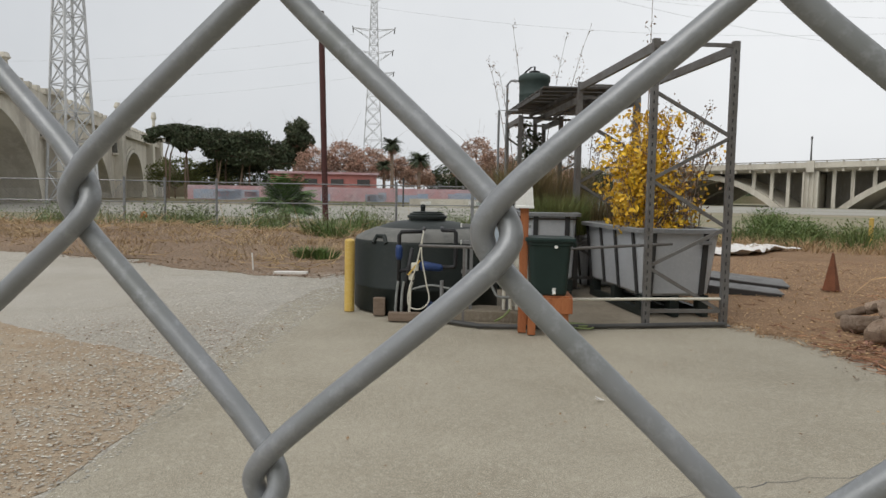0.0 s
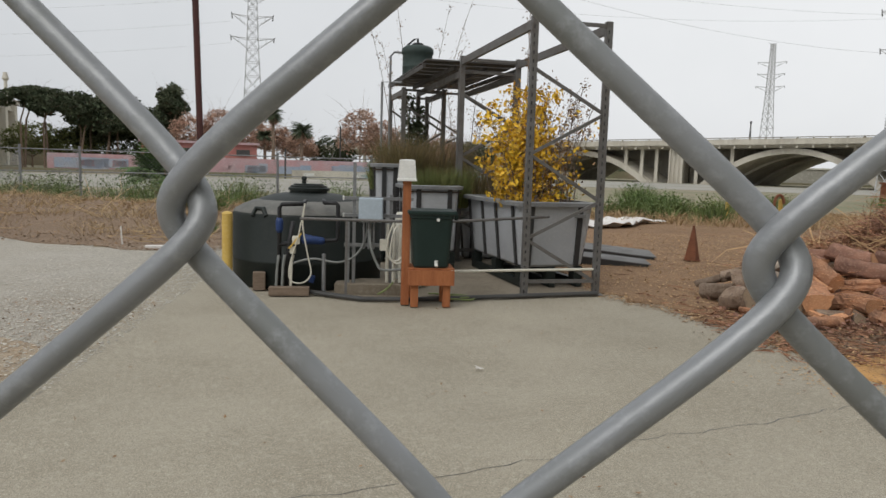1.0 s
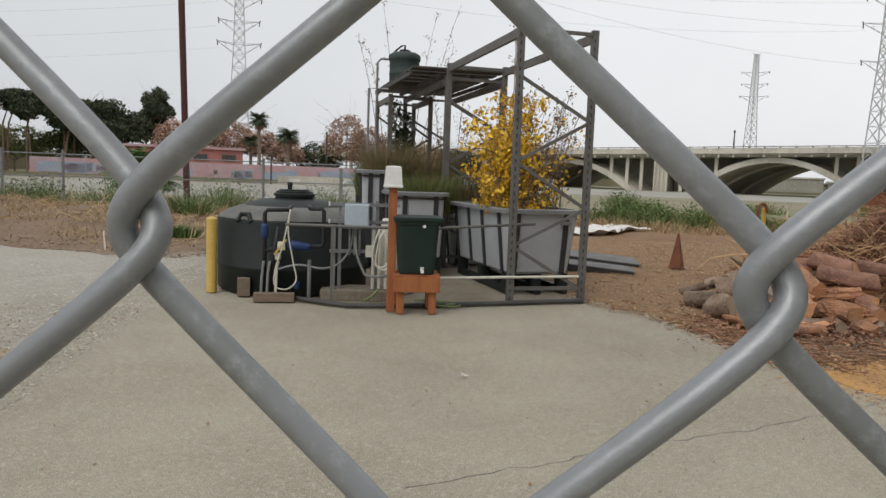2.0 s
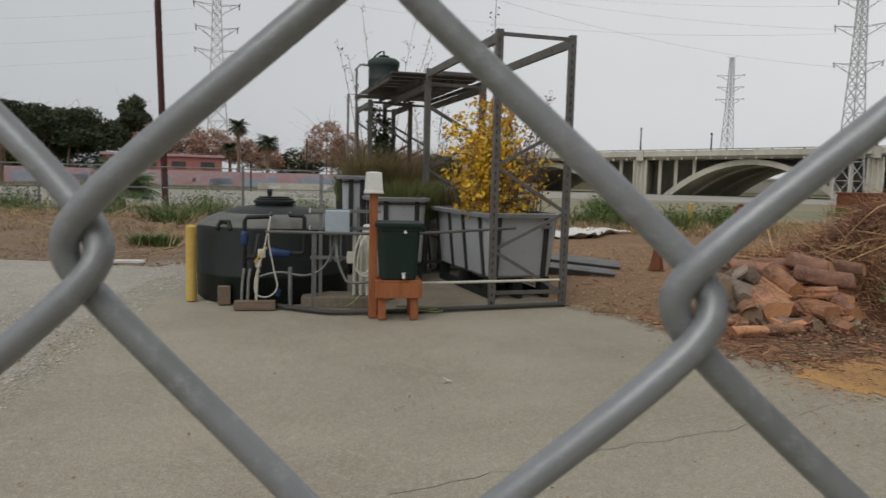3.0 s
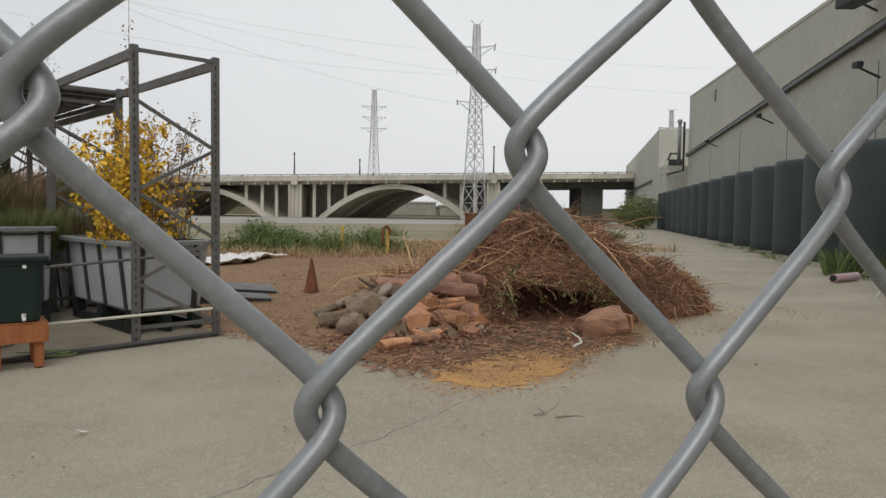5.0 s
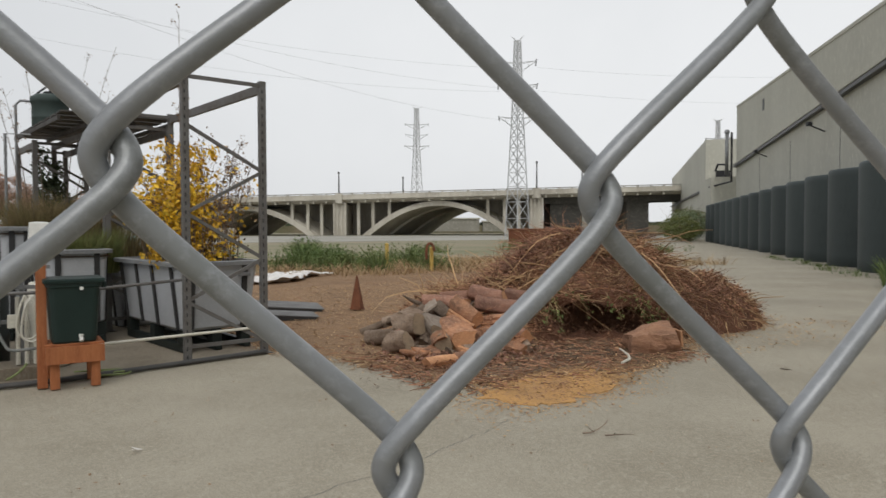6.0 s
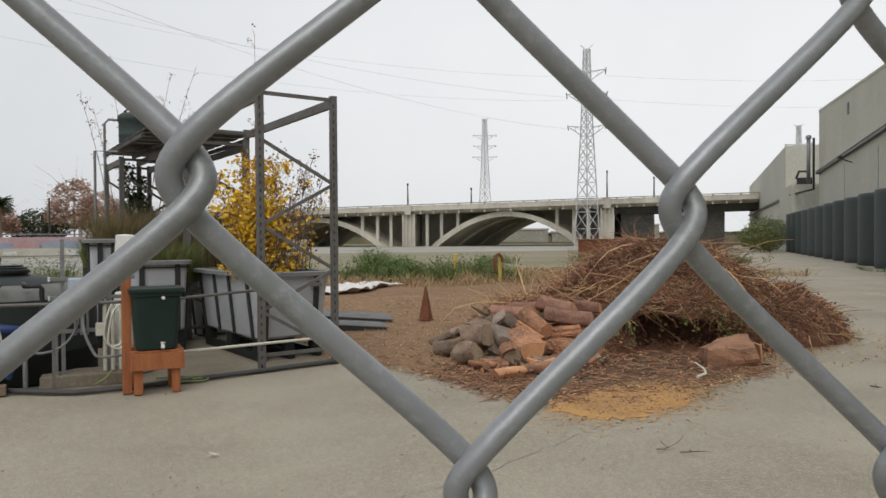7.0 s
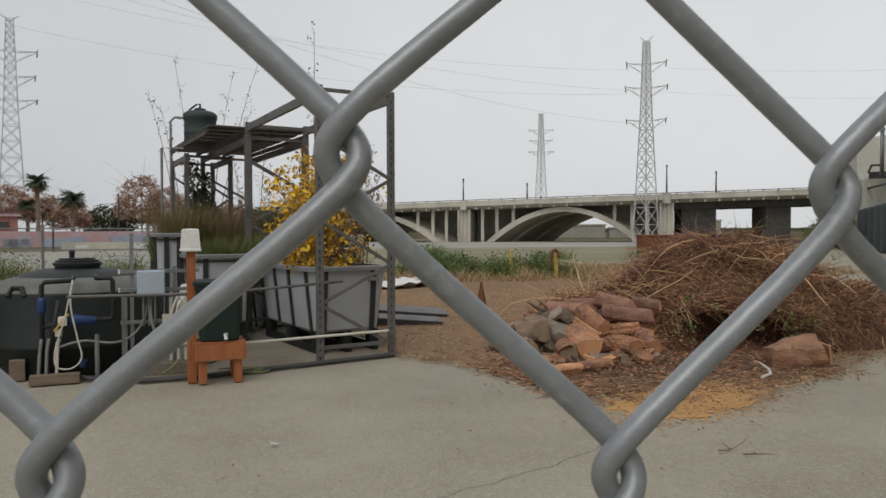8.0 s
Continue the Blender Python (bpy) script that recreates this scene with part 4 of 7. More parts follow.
rng = random.Random(5)
brush = thing("brush_pile", "large heap of dry brown branches and twigs", "brush pile")
b = bmesh.new()
bmesh.ops.create_grid(b, x_segments=70, y_segments=70, size=1)
for q in b.verts:
    x, y = 8.1 + q.co.x * 3.2, 8.6 + q.co.y * 2.8
    h = pile_height(x, y)
    q.co = Vector((x, y, h * 0.86 + (0.16 * noise.noise((x * 3, y * 3, 0)) + 0.08 * noise.noise((x * 9, y * 9, 2)) if h > 0.05 else 0) - (0 if h > 0 else 0.1)))
part("core", b, M["core"], brush, "dense inner brush coloured dark for shade")
for nm, count, mt, r0, ln, out in (("twig_mass", 7500, "twig", 0.006, 0.55, 0.10), ("dark_twig_mass", 3000, "barkdull", 0.006, 0.5, 0.1), ("straw_mass", 3600, "straw", 0.005, 0.5, 0.12), ("branch_mass", 330, "straw", 0.013, 1.0, 0.10)):
    v, f = [], []
    made = 0
    while made < count:
        x, y = rng.uniform(5.2, 10.9), rng.uniform(6.7, 11.2)
        h = pile_height(x, y)
        if h < 0.04 or (y > 9.6 and rng.random() < 0.6):
            continue
        u, w = 0.77 * (x - 7.32) - 0.63 * (y - 7.26), 0.63 * (x - 7.32) + 0.77 * (y - 7.26)
        if (u / 0.95) ** 2 + (w / 0.85) ** 2 < 1 or (nm == "twig_mass" and x < 7.3 and rng.random() < 0.45):
            continue
        patch = noise.noise((x * 1.1, y * 1.1, 11.0)) + 0.5 * noise.noise((x * 2.7, y * 2.7, 3.0))
        if (nm == "straw_mass" and patch < -0.05 and rng.random() < 0.8) or (nm == "dark_twig_mass" and (patch > 0.0 or x < 6.6)):
            continue
        if nm == "straw_mass" and rng.random() < 0.55 and not (x > 9.0 or x < 7.0):
            continue
        made += 1
        e = 0.08
        slope = Vector((-(pile_height(x + e, y) - h) / e, -(pile_height(x, y + e) - h) / e, 0))
        down = Vector((slope.x, slope.y, -slope.length ** 2))
        d = Vector((rng.gauss(0, 1), rng.gauss(0, 1), rng.gauss(0, 0.22))) + down * rng.uniform(0.2, 0.9)
        twigs(v, f, (x, y, max(0.05, h - rng.uniform(-0.03, 0.14))), d, ln * rng.uniform(0.4, 1.2) * (0.6 if x > 9.2 else 1.0), r0 * rng.uniform(0.6, 1.5), rng, 4, 0.28)
    mesh_stuff(nm, v, f, M[mt], brush, kind="stuff")
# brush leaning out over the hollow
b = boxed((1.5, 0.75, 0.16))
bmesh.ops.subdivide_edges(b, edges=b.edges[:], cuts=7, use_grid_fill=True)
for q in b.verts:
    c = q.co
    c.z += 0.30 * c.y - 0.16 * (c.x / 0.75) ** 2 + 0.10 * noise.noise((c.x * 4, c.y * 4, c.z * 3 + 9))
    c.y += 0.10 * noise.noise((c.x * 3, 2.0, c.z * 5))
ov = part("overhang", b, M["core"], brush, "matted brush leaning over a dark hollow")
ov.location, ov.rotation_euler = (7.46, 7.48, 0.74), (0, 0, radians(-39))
for nm, mt, count in (("overhang_mass", "twig", 1500), ("overhang_straw", "straw", 500)):
    v, f = [], []
    for _ in range(count):
        u, w = rng.uniform(-1.0, 1.0), rng.uniform(-0.36, 0.6)
        x, y = 7.46 + 0.777 * u + 0.629 * w, 7.48 - 0.629 * u + 0.777 * w
        z = 0.78 + 0.32 * w - 0.18 * u * u + rng.gauss(0, 0.06)
        d = Vector((rng.gauss(-0.35, 0.7), rng.gauss(-0.45, 0.7), rng.gauss(0.0, 0.22)))
        twigs(v, f, (x, y, z), d, rng.uniform(0.15, 0.5), 0.006 * rng.uniform(0.6, 1.4), rng, 4, 0.28)
    mesh_stuff(nm, v, f, M[mt], brush, kind="stuff")
pts = []
while len(pts) < 15000:
    x, y = rng.uniform(5.4, 10.9), rng.uniform(6.7, 10.6)
    h = pile_height(x, y)
    if h > 0.06:
        pts.append((x + rng.gauss(0, 0.05), y + rng.gauss(0, 0.05), h * rng.uniform(0.85, 1.0) + rng.uniform(-0.02, 0.10)))
v, f = leaf_quads(pts, 0.026, rng)
mesh_stuff("withered_leaves", v, f, M["twig"], brush, kind="stuff")
v, f, pts = [], [], []
for x0, y0, z0, n_ in ((7.72, 7.05, 0.62, 12), (7.85, 6.95, 0.45, 14), (6.5, 7.45, 0.62, 10)):
    for _ in range(n_):
        d = Vector((rng.gauss(-0.3, 0.5), rng.gauss(-0.5, 0.4), rng.gauss(-0.35, 0.3))).normalized()
        p = Vector((x0 + rng.gauss(0, 0.12), y0 + rng.gauss(0, 0.1), z0 + rng.gauss(0, 0.08)))
        twigs(v, f, p, d, 0.42, 0.005, rng, 3, 0.08)
        for j in range(14):
            pts.append(p + d * rng.uniform(0.08, 0.44) + Vector((rng.gauss(0, 0.03), rng.gauss(0, 0.03), rng.gauss(0, 0.03))))
mesh_stuff("green_spray", v, f, M["straw"], brush, kind="stuff")
v, f = leaf_quads(pts, 0.024, rng)
tagged(mesh_stuff("green_leaves", v, f, M["olive"], brush, kind="stuff"), "dull green leaves still on the cut branches")
# long pale boughs laid over the heap
v, f = [], []
for _ in range(46):
    x, y = rng.gauss(7.9, 0.9), rng.gauss(8.0, 0.5)
    h = pile_height(x, y)
    if h < 0.25:
        continue
    twigs(v, f, (x, y, h + 0.04), (rng.gauss(0.2, 1), rng.gauss(-0.5, 0.6), rng.gauss(-0.1, 0.25)), rng.uniform(0.6, 1.5), rng.uniform(0.009, 0.018), rng, 6, 0.12)
mesh_stuff("bough_mass", v, f, M["straw"], brush, kind="stuff")


# ---- logs ----
LOG_LOOK = {"bark": ("bark", "rough brown bark log in the heap"), "grey": ("barkgrey", "weathered grey log in the heap"), "peeled": ("barkred", "peeled reddish log with a pale cut end"), "dull": ("barkdull", "dull reddish-brown round log in the heap"), "pale": ("cutwood", "split pale orange log lying in the chips")}


def log(p0, p1, r, look_, split, seed):
    r_ = random.Random(seed)
    axis = Vector(p1) - Vector(p0)
    length = axis.length
    t = thing("log", LOG_LOOK[look_][1], "log", Matrix.Translation((Vector(p0) + Vector(p1)) / 2) @ axis.to_track_quat("Z", "Y").to_matrix().to_4x4(), group="cut logs")
    n = 20
    bmx = bmesh.new()
    rings = []
    lump = [1 + 0.30 * noise.noise((math.cos(6.2832 * j / n) * 1.6 + seed, math.sin(6.2832 * j / n) * 1.6, seed * 0.37)) for j in range(n)]
    if split:
        # a flat cleft side
        turn = r_.uniform(0.9, 2.4)
        for j in range(n):
            q = math.cos(6.2832 * j / n - turn)
            if q > 0.25:
                lump[j] *= 0.25 / q * 1.35
    bow = Vector((r_.gauss(0, 0.10), r_.gauss(0, 0.10), 0)) * r
    skew = (r_.gauss(0, 0.28), r_.gauss(0, 0.28), r_.gauss(0, 0.28), r_.gauss(0, 0.28))
    for i in range(11):
        k = i / 10
        ring_ = []
        for j in range(n):
            g = r * lump[j] * (1.07 - 0.14 * k) * (1 + 0.10 * noise.noise((j * 0.9, i * 0.8, seed)) + r_.uniform(-0.045, 0.045))
            x, y = g * math.cos(6.2832 * j / n), g * math.sin(6.2832 * j / n)
            z = (k - 0.5) * length + (1 - k) ** 3 * (skew[0] * x + skew[1] * y) + k ** 3 * (skew[2] * x + skew[3] * y)
            ring_.append(bmx.verts.new(Vector((x, y, z)) + bow * (4 * k * (1 - k))))
        rings.append(ring_)
    for p, q in zip(rings, rings[1:]):
        for j in range(n):
            bmx.faces.new((p[j], p[(j + 1) % n], q[(j + 1) % n], q[j]))
    ends = [[v.co.copy() for v in rings[0]], [v.co.copy() for v in rings[-1]]]
    part("bark", bmx, M[LOG_LOOK[look_][0]], t, smooth=not split)
    for s, ring_ in zip((-1, 1), ends):
        e = bmesh.new()
        vs = [e.verts.new(c + Vector((0, 0, s * 0.004))) for c in ring_]
        c = e.verts.new(sum(ring_, Vector()) / n + Vector((0, 0, s * 0.002)))
        for j in range(n):
            e.faces.new((vs[j], vs[(j + 1) % n], c) if s > 0 else (vs[(j + 1) % n], vs[j], c))
        part("cut_face", e, M["cutgrey" if look_ in ("bark", "grey") else "cutwood"], t)
    return t


log((4.15, 6.76, 0.08), (4.58, 6.85, 0.08), 0.068, "pale", False, 100)
log((4.59, 6.86, 0.08), (5.04, 6.96, 0.08), 0.062, "peeled", False, 101)
log((4.31, 7.93, 0.13), (4.39, 7.61, 0.19), 0.120, "bark", False, 102)
log((4.59, 8.18, 0.30), (4.69, 7.84, 0.36), 0.145, "bark", False, 103)
log((4.39, 8.68, 0.11), (4.49, 8.12, 0.21), 0.100, "bark", False, 104)
log((4.49, 9.08, 0.13), (4.70, 8.52, 0.36), 0.050, "bark", False, 105)
log((4.61, 8.68, 0.29), (5.10, 8.64, 0.47), 0.070, "bark", False, 106)
log((4.43, 7.59, 0.10), (4.77, 7.62, 0.10), 0.090, "bark", True, 107)
log((4.86, 7.62, 0.14), (4.77, 7.38, 0.16), 0.130, "bark", False, 108)
log((4.94, 7.92, 0.42), (4.88, 7.61, 0.29), 0.135, "grey", True, 109)
log((4.77, 7.85, 0.12), (4.90, 7.94, 0.38), 0.085, "bark", True, 110)
log((4.67, 7.50, 0.19), (4.78, 7.38, 0.29), 0.075, "peeled", True, 111)
log((5.09, 7.71, 0.39), (4.99, 7.27, 0.26), 0.165, "peeled", True, 112)
log((5.18, 7.83, 0.47), (5.28, 7.46, 0.32), 0.070, "pale", True, 113)
log((5.30, 7.93, 0.58), (5.34, 7.48, 0.41), 0.110, "peeled", False, 114)
log((5.67, 8.10, 0.71), (5.96, 7.71, 0.63), 0.110, "dull", False, 115)
log((5.62, 7.89, 0.57), (6.01, 7.36, 0.53), 0.100, "dull", False, 116)
log((5.39, 8.47, 0.59), (5.70, 8.21, 0.63), 0.085, "dull", False, 117)
log((4.98, 8.31, 0.43), (5.16, 8.20, 0.58), 0.100, "grey", True, 118)
log((5.18, 8.18, 0.52), (5.20, 7.93, 0.42), 0.075, "bark", False, 119)
log((5.36, 7.53, 0.23), (5.56, 7.13, 0.24), 0.155, "peeled", True, 120)
log((5.57, 7.63, 0.37), (5.76, 7.36, 0.43), 0.100, "peeled", True, 121)
log((5.72, 7.58, 0.42), (5.88, 7.26, 0.36), 0.090, "dull", True, 122)
log((4.96, 7.25, 0.09), (5.32, 7.19, 0.09), 0.065, "bark", False, 123)
log((4.84, 8.21, 0.39), (5.07, 8.31, 0.50), 0.100, "bark", True, 124)
log((6.11, 7.85, 0.68), (6.28, 7.58, 0.66), 0.080, "dull", False, 125)
log((5.53, 7.10, 0.14), (5.60, 6.85, 0.10), 0.090, "peeled", True, 126)
log((5.80, 7.33, 0.34), (5.86, 7.09, 0.22), 0.110, "dull", True, 127)
log((4.54, 8.15, 0.15), (4.75, 7.92, 0.12), 0.090, "bark", True, 128)
log((5.01, 7.64, 0.12), (5.28, 7.46, 0.12), 0.110, "bark", True, 129)
log((4.46, 8.02, 0.12), (5.04, 8.18, 0.17), 0.130, "dull", False, 200)
log((4.88, 8.10, 0.14), (5.32, 8.50, 0.19), 0.130, "bark", False, 201)
log((5.54, 7.72, 0.14), (5.06, 8.08, 0.19), 0.130, "dull", False, 202)
log((5.58, 7.91, 0.30), (5.42, 8.49, 0.35), 0.130, "bark", False, 203)
log((5.41, 7.81, 0.14), (5.99, 7.99, 0.19), 0.130, "dull", False, 204)
log((5.69, 8.01, 0.45), (5.81, 8.59, 0.50), 0.130, "bark", False, 205)
log((6.03, 7.65, 0.30), (6.07, 8.25, 0.35), 0.130, "dull", False, 206)
log((5.84, 8.16, 0.50), (6.36, 8.44, 0.55), 0.130, "bark", False, 207)
log((5.55, 8.03, 0.50), (5.15, 8.47, 0.55), 0.130, "dull", False, 208)
log((4.62, 8.20, 0.35), (5.18, 8.40, 0.40), 0.130, "bark", False, 209)
for i in range(16):
    pr = random.Random(700 + i)
    x, a_, ln = pr.uniform(4.3, 6.1), pr.uniform(0, 3.14), pr.uniform(0.16, 0.34)
    y = 7.28 - 0.12 * (x - 4.3) + pr.uniform(-0.05, 0.22)
    r_ = pr.uniform(0.045, 0.085)
    log((x - math.cos(a_) * ln / 2, y - math.sin(a_) * ln / 2, r_ + 0.02), (x + math.cos(a_) * ln / 2, y + math.sin(a_) * ln / 2, r_ + 0.03 + pr.uniform(0, 0.08)), r_, pr.choice(("peeled", "dull", "bark", "pale", "peeled")), True, 300 + i)
v, f = [], []
for _ in range(90):
    x, y = rng.uniform(5.2, 5.9), rng.uniform(7.0, 7.6)
    twigs(v, f, (x, y, 0.14 + 0.45 * (y - 7.0) + rng.uniform(0, 0.16)), (rng.gauss(0.6, 0.4), rng.gauss(-0.5, 0.4), rng.gauss(0.05, 0.25)), rng.uniform(0.06, 0.22), 0.005, rng, 2, 0.1)
mesh_stuff("wood_splinters", v, f, M["cutwood"], label="pale orange splinters torn from the split logs", category="splinters", kind="stuff")
v, f = leaf_quads([(5.0 + rng.gauss(0, 0.55), 7.35 + rng.gauss(0, 0.45), rng.uniform(0.03, 0.10)) for _ in range(900)], 0.032, rng, 0.6)
mesh_stuff("bark_chips", v, f, M["barkdull"], label="torn bark chips strewn among the logs", category="bark chips", kind="stuff")
v, f = leaf_quads([(5.2 + rng.gauss(0, 0.7), 6.0 + abs(rng.gauss(0, 0.6)), 0.030) for _ in range(1500)], 0.020, rng, 0.9)
v2, f2 = leaf_quads([(6.6 + rng.gauss(0, 0.75), 6.5 + rng.gauss(0, 0.35), 0.032) for _ in range(2600)], 0.02, rng, 0.85)
mesh_stuff("mulch_chips", v2, f2, M["mulch"], label="dark damp bark chips before the brush hollow", category="bark chips", kind="stuff")
mesh_stuff("dark_chips", v, f, M["bark"], label="dark bark crumbs on the dirt", category="bark chips", kind="stuff")
tagged(link("dead_branch", tube(bmesh.new(), [(5.3, 8.42, 0.45), (5.08, 8.54, 0.55), (4.98, 8.6, 0.6), (4.9, 8.66, 0.66)], 0.03, 7, radii=[0.035, 0.03, 0.022, 0.008]), M["bark"]), "crooked dead branch sticking out of the logs", "branch")
# split stump lying before the brush
b = boxed((0.64, 0.40, 0.32))
bmesh.ops.subdivide_edges(b, edges=b.edges[:], cuts=5, use_grid_fill=True)
for q in b.verts:
    c = q.co
    c.z -= (0.22 * max(0.0, -c.x) + 0.30 * max(0.0, -c.y - 0.05)) * (1 if c.z > 0 else 0)
    c.y *= 1 - 0.25 * abs(c.z) - 0.15 * max(0.0, c.x)
    q.co = c + Vector((noise.noise(c * 4.1), noise.noise(c * 4.3 + Vector((5, 0, 0))), noise.noise(c * 3.7 + Vector((0, 7, 0))))) * 0.095
stp = tagged(link("split_stump", b, M["stump"]), "big split reddish stump on the concrete edge", "stump")
stp.location, stp.rotation_euler = (7.16, 6.20, 0.165), (0, radians(-5), radians(-30))
b = boxed((0.03, 0.27, 0.20), (0, 0, 0), bevel=0.012)
ct = part("cut_face", b, M["cutwood"], stp, "pale orange sawn face")
ct.location = (0.335, 0, 0.0)

flecks, crumbs = [], []
for _ in range(15000):
    a, r_ = rng.uniform(0, 6.283), abs(rng.gauss(0.0, 0.5))
    c_, s_ = math.cos(a) * 1.15 * r_, math.sin(a) * 0.62 * r_
    p = (4.85 + 0.96 * c_ - 0.28 * s_, 5.34 + 0.28 * c_ + 0.96 * s_, 0.027)
    (flecks if rng.random() < 0.9 else crumbs).append(p)
v, f = leaf_quads(flecks, 0.015, rng, 1.0)
mesh_stuff("sawdust_flecks", v, f, M["sawdust"], label="loose sawdust flecks round the sawdust patch", category="sawdust", kind="stuff")
v, f = leaf_quads(crumbs, 0.018, rng, 0.9)
mesh_stuff("bark_crumbs", v, f, M["barkdull"], label="reddish bark crumbs lying in the sawdust", category="bark chips", kind="stuff")
# crumbs and chips that blur the edge between dirt and concrete
EDGE = [(3.1, 11.5), (3.05, 8.9), (3.55, 7.95), (3.85, 6.9), (4.05, 5.75), (4.7, 5.3), (5.6, 5.3), (6.5, 5.6), (8.0, 6.2), (10.2, 6.9), (13.5, 10.5)]
near, pale = [], []
for (x0, y0), (x1, y1) in zip(EDGE, EDGE[1:]):
    for _ in range(int(520 * math.hypot(x1 - x0, y1 - y0))):
        k = rng.random()
        p = (x0 + (x1 - x0) * k + rng.gauss(0, 0.12), y0 + (y1 - y0) * k + rng.gauss(0, 0.12), 0.026)
        (near if rng.random() < 0.78 else pale).append(p)
v, f = leaf_quads(near, 0.018, rng, 0.95)
mesh_stuff("dirt_crumbs", v, f, M["dirt"], label="dirt crumbs strewn along the concrete edge", category="dirt", kind="stuff")
v, f = leaf_quads(pale, 0.017, rng, 0.8)
mesh_stuff("edge_chips", v, f, M["straw"], label="pale wood chips strewn along the concrete edge", category="wood chips", kind="stuff")
tagged(link("pale_branch", tube(bmesh.new(), [(6.15, 5.75, 0.05), (6.35, 5.82, 0.06), (6.5, 5.98, 0.07), (6.58, 6.2, 0.11)], 0.018, 7, radii=[0.018, 0.017, 0.014, 0.008]), M["pvc"]), "bleached pale branch lying on the mulch", "branch")
# chips, bark and twigs scattered on the ground
v, f = [], []
for _ in range(1900):
    k = rng.random()
    if k < 0.88:
        x, y = rng.uniform(3.6, 7.5), rng.gauss(6.6, 0.8)
    else:
        x, y = rng.uniform(3.2, 14), rng.uniform(7.5, 20)
    if pile_height(x, y) > 0.1 or y < 5.45:
        continue
    twigs(v, f, (x, y, 0.035), (rng.gauss(0, 1), rng.gauss(0, 1), 0.04), rng.uniform(0.05, 0.28), 0.006 * rng.uniform(0.6, 1.6), rng, 2, 0.1)
mesh_stuff("scattered_twigs", v, f, M["twig"], label="broken twigs scattered round the log heap", category="twigs", kind="stuff")
pts = [(rng.uniform(3.2, 12), rng.uniform(5.4, 18), 0.04) for _ in range(12000)]
pts = [p for p in pts if (p[1] > 9.5 - (p[0] - 3.0) * 3.2 or p[0] > 4.3) and pile_height(p[0], p[1]) < 0.1]
v, f = leaf_quads(pts, 0.02, rng, 0.8)
mesh_stuff("wood_chips", v, f, M["straw"], label="pale wood chips strewn over the dirt", category="wood chips", kind="stuff")
pts = [(-2.2 - abs(rng.gauss(0, 1.8)), rng.uniform(2.0, 8.2), 0.022) for _ in range(3600)]
v, f = leaf_quads(pts, 0.013, rng, 0.85)
mesh_stuff("fallen_leaves", v, f, M["leafdry"], label="dry leaves strewn over the litter", category="leaves", kind="stuff")
v, f = leaf_quads([(rng.uniform(-1.8, 9), rng.uniform(1.8, 8.3), 0.032) for _ in range(260)], 0.016, rng, 0.9)
mesh_stuff("yard_debris", v, f, M["leafdry"], label="small dead leaves scattered over the concrete", category="leaves", kind="stuff")
# gravel stones along the track
v, f = [], []
for _ in range(15000):
    x, y = -2.1 - abs(rng.gauss(0, 1.5)), rng.uniform(2.4, 13.5)
    s = rng.uniform(0.005, 0.017) * (1 + 0.04 * y)
    k = len(v)
    c = Vector((x, y, 0.018))
    v += [c + Vector((s, 0, 0)), c + Vector((-s * 0.4, s * 0.8, 0)), c + Vector((-s * 0.5, -s * 0.8, 0)), c + Vector((rng.uniform(-0.3, 0.3) * s, 0, s * 0.28))]
    f += [(k, k + 1, k + 3), (k + 1, k + 2, k + 3), (k + 2, k, k + 3)]
M["stone"] = mat("grey_stones", (0.50, 0.475, 0.42), 0.9, scale=3, fine=30, bump=0.1, vary=0.35)
mesh_stuff("loose_gravel", v, f, M["stone"], label="loose pale gravel stones on the track", category="gravel", kind="stuff")
for x, y, rz, ln in ((3.85, 3.95, 20, 0.32), (3.95, 3.82, -25, 0.22), (7.4, 4.6, -12, 0.5), (5.6, 5.6, 35, 0.4)):
    v, f = [], []
    twigs(v, f, (x, y, 0.04), (math.cos(radians(rz)), math.sin(radians(rz)), 0.02), ln, 0.008, rng, 4, 0.2)
    twigs(v, f, (x + 0.1, y, 0.04), (math.cos(radians(rz + 40)), math.sin(radians(rz + 40)), 0.02), ln * 0.5, 0.006, rng, 3, 0.2)
    mesh_stuff("twig", v, f, M["bark"], label="dark broken twig lying on the concrete", category="twig")
lf = leaf_quads([(0.90, 5.35, 0.045), (0.92, 5.36, 0.05)], 0.035, rng, 0.8)
mesh_stuff("pale_leaf", *lf, M["tarp"], label="pale crumpled scrap lying on the concrete", category="scrap")
# cracks in the apron
for pts_ in ([(0.33, 3.43), (1.26, 3.76), (1.76, 3.95), (2.6, 4.2), (3.2, 4.42), (3.7, 4.62), (4.1, 4.8)], [(-1.9, 2.9), (-0.8, 3.1), (0.33, 3.43)]):
    b = bmesh.new()
    fine = []
    for (x0, y0), (x1, y1) in zip(pts_, pts_[1:]):
        for i in range(8):
            k = i / 8
            fine.append(Vector((x0 + (x1 - x0) * k + rng.gauss(0, 0.015), y0 + (y1 - y0) * k + rng.gauss(0, 0.015), 0.0150)))
    prev = None
    for p in fine:
        w = rng.uniform(0.0008, 0.003)
        q = (b.verts.new(p + Vector((-w, w, 0.0015))), b.verts.new(p + Vector((w, -w, 0.0015))))
        if prev:
            b.faces.new((prev[0], prev[1], q[1], q[0]))
        prev = q
    tagged(link("crack", b, M["panel"]), "thin dark crack in the concrete yard", "crack", kind="structure")

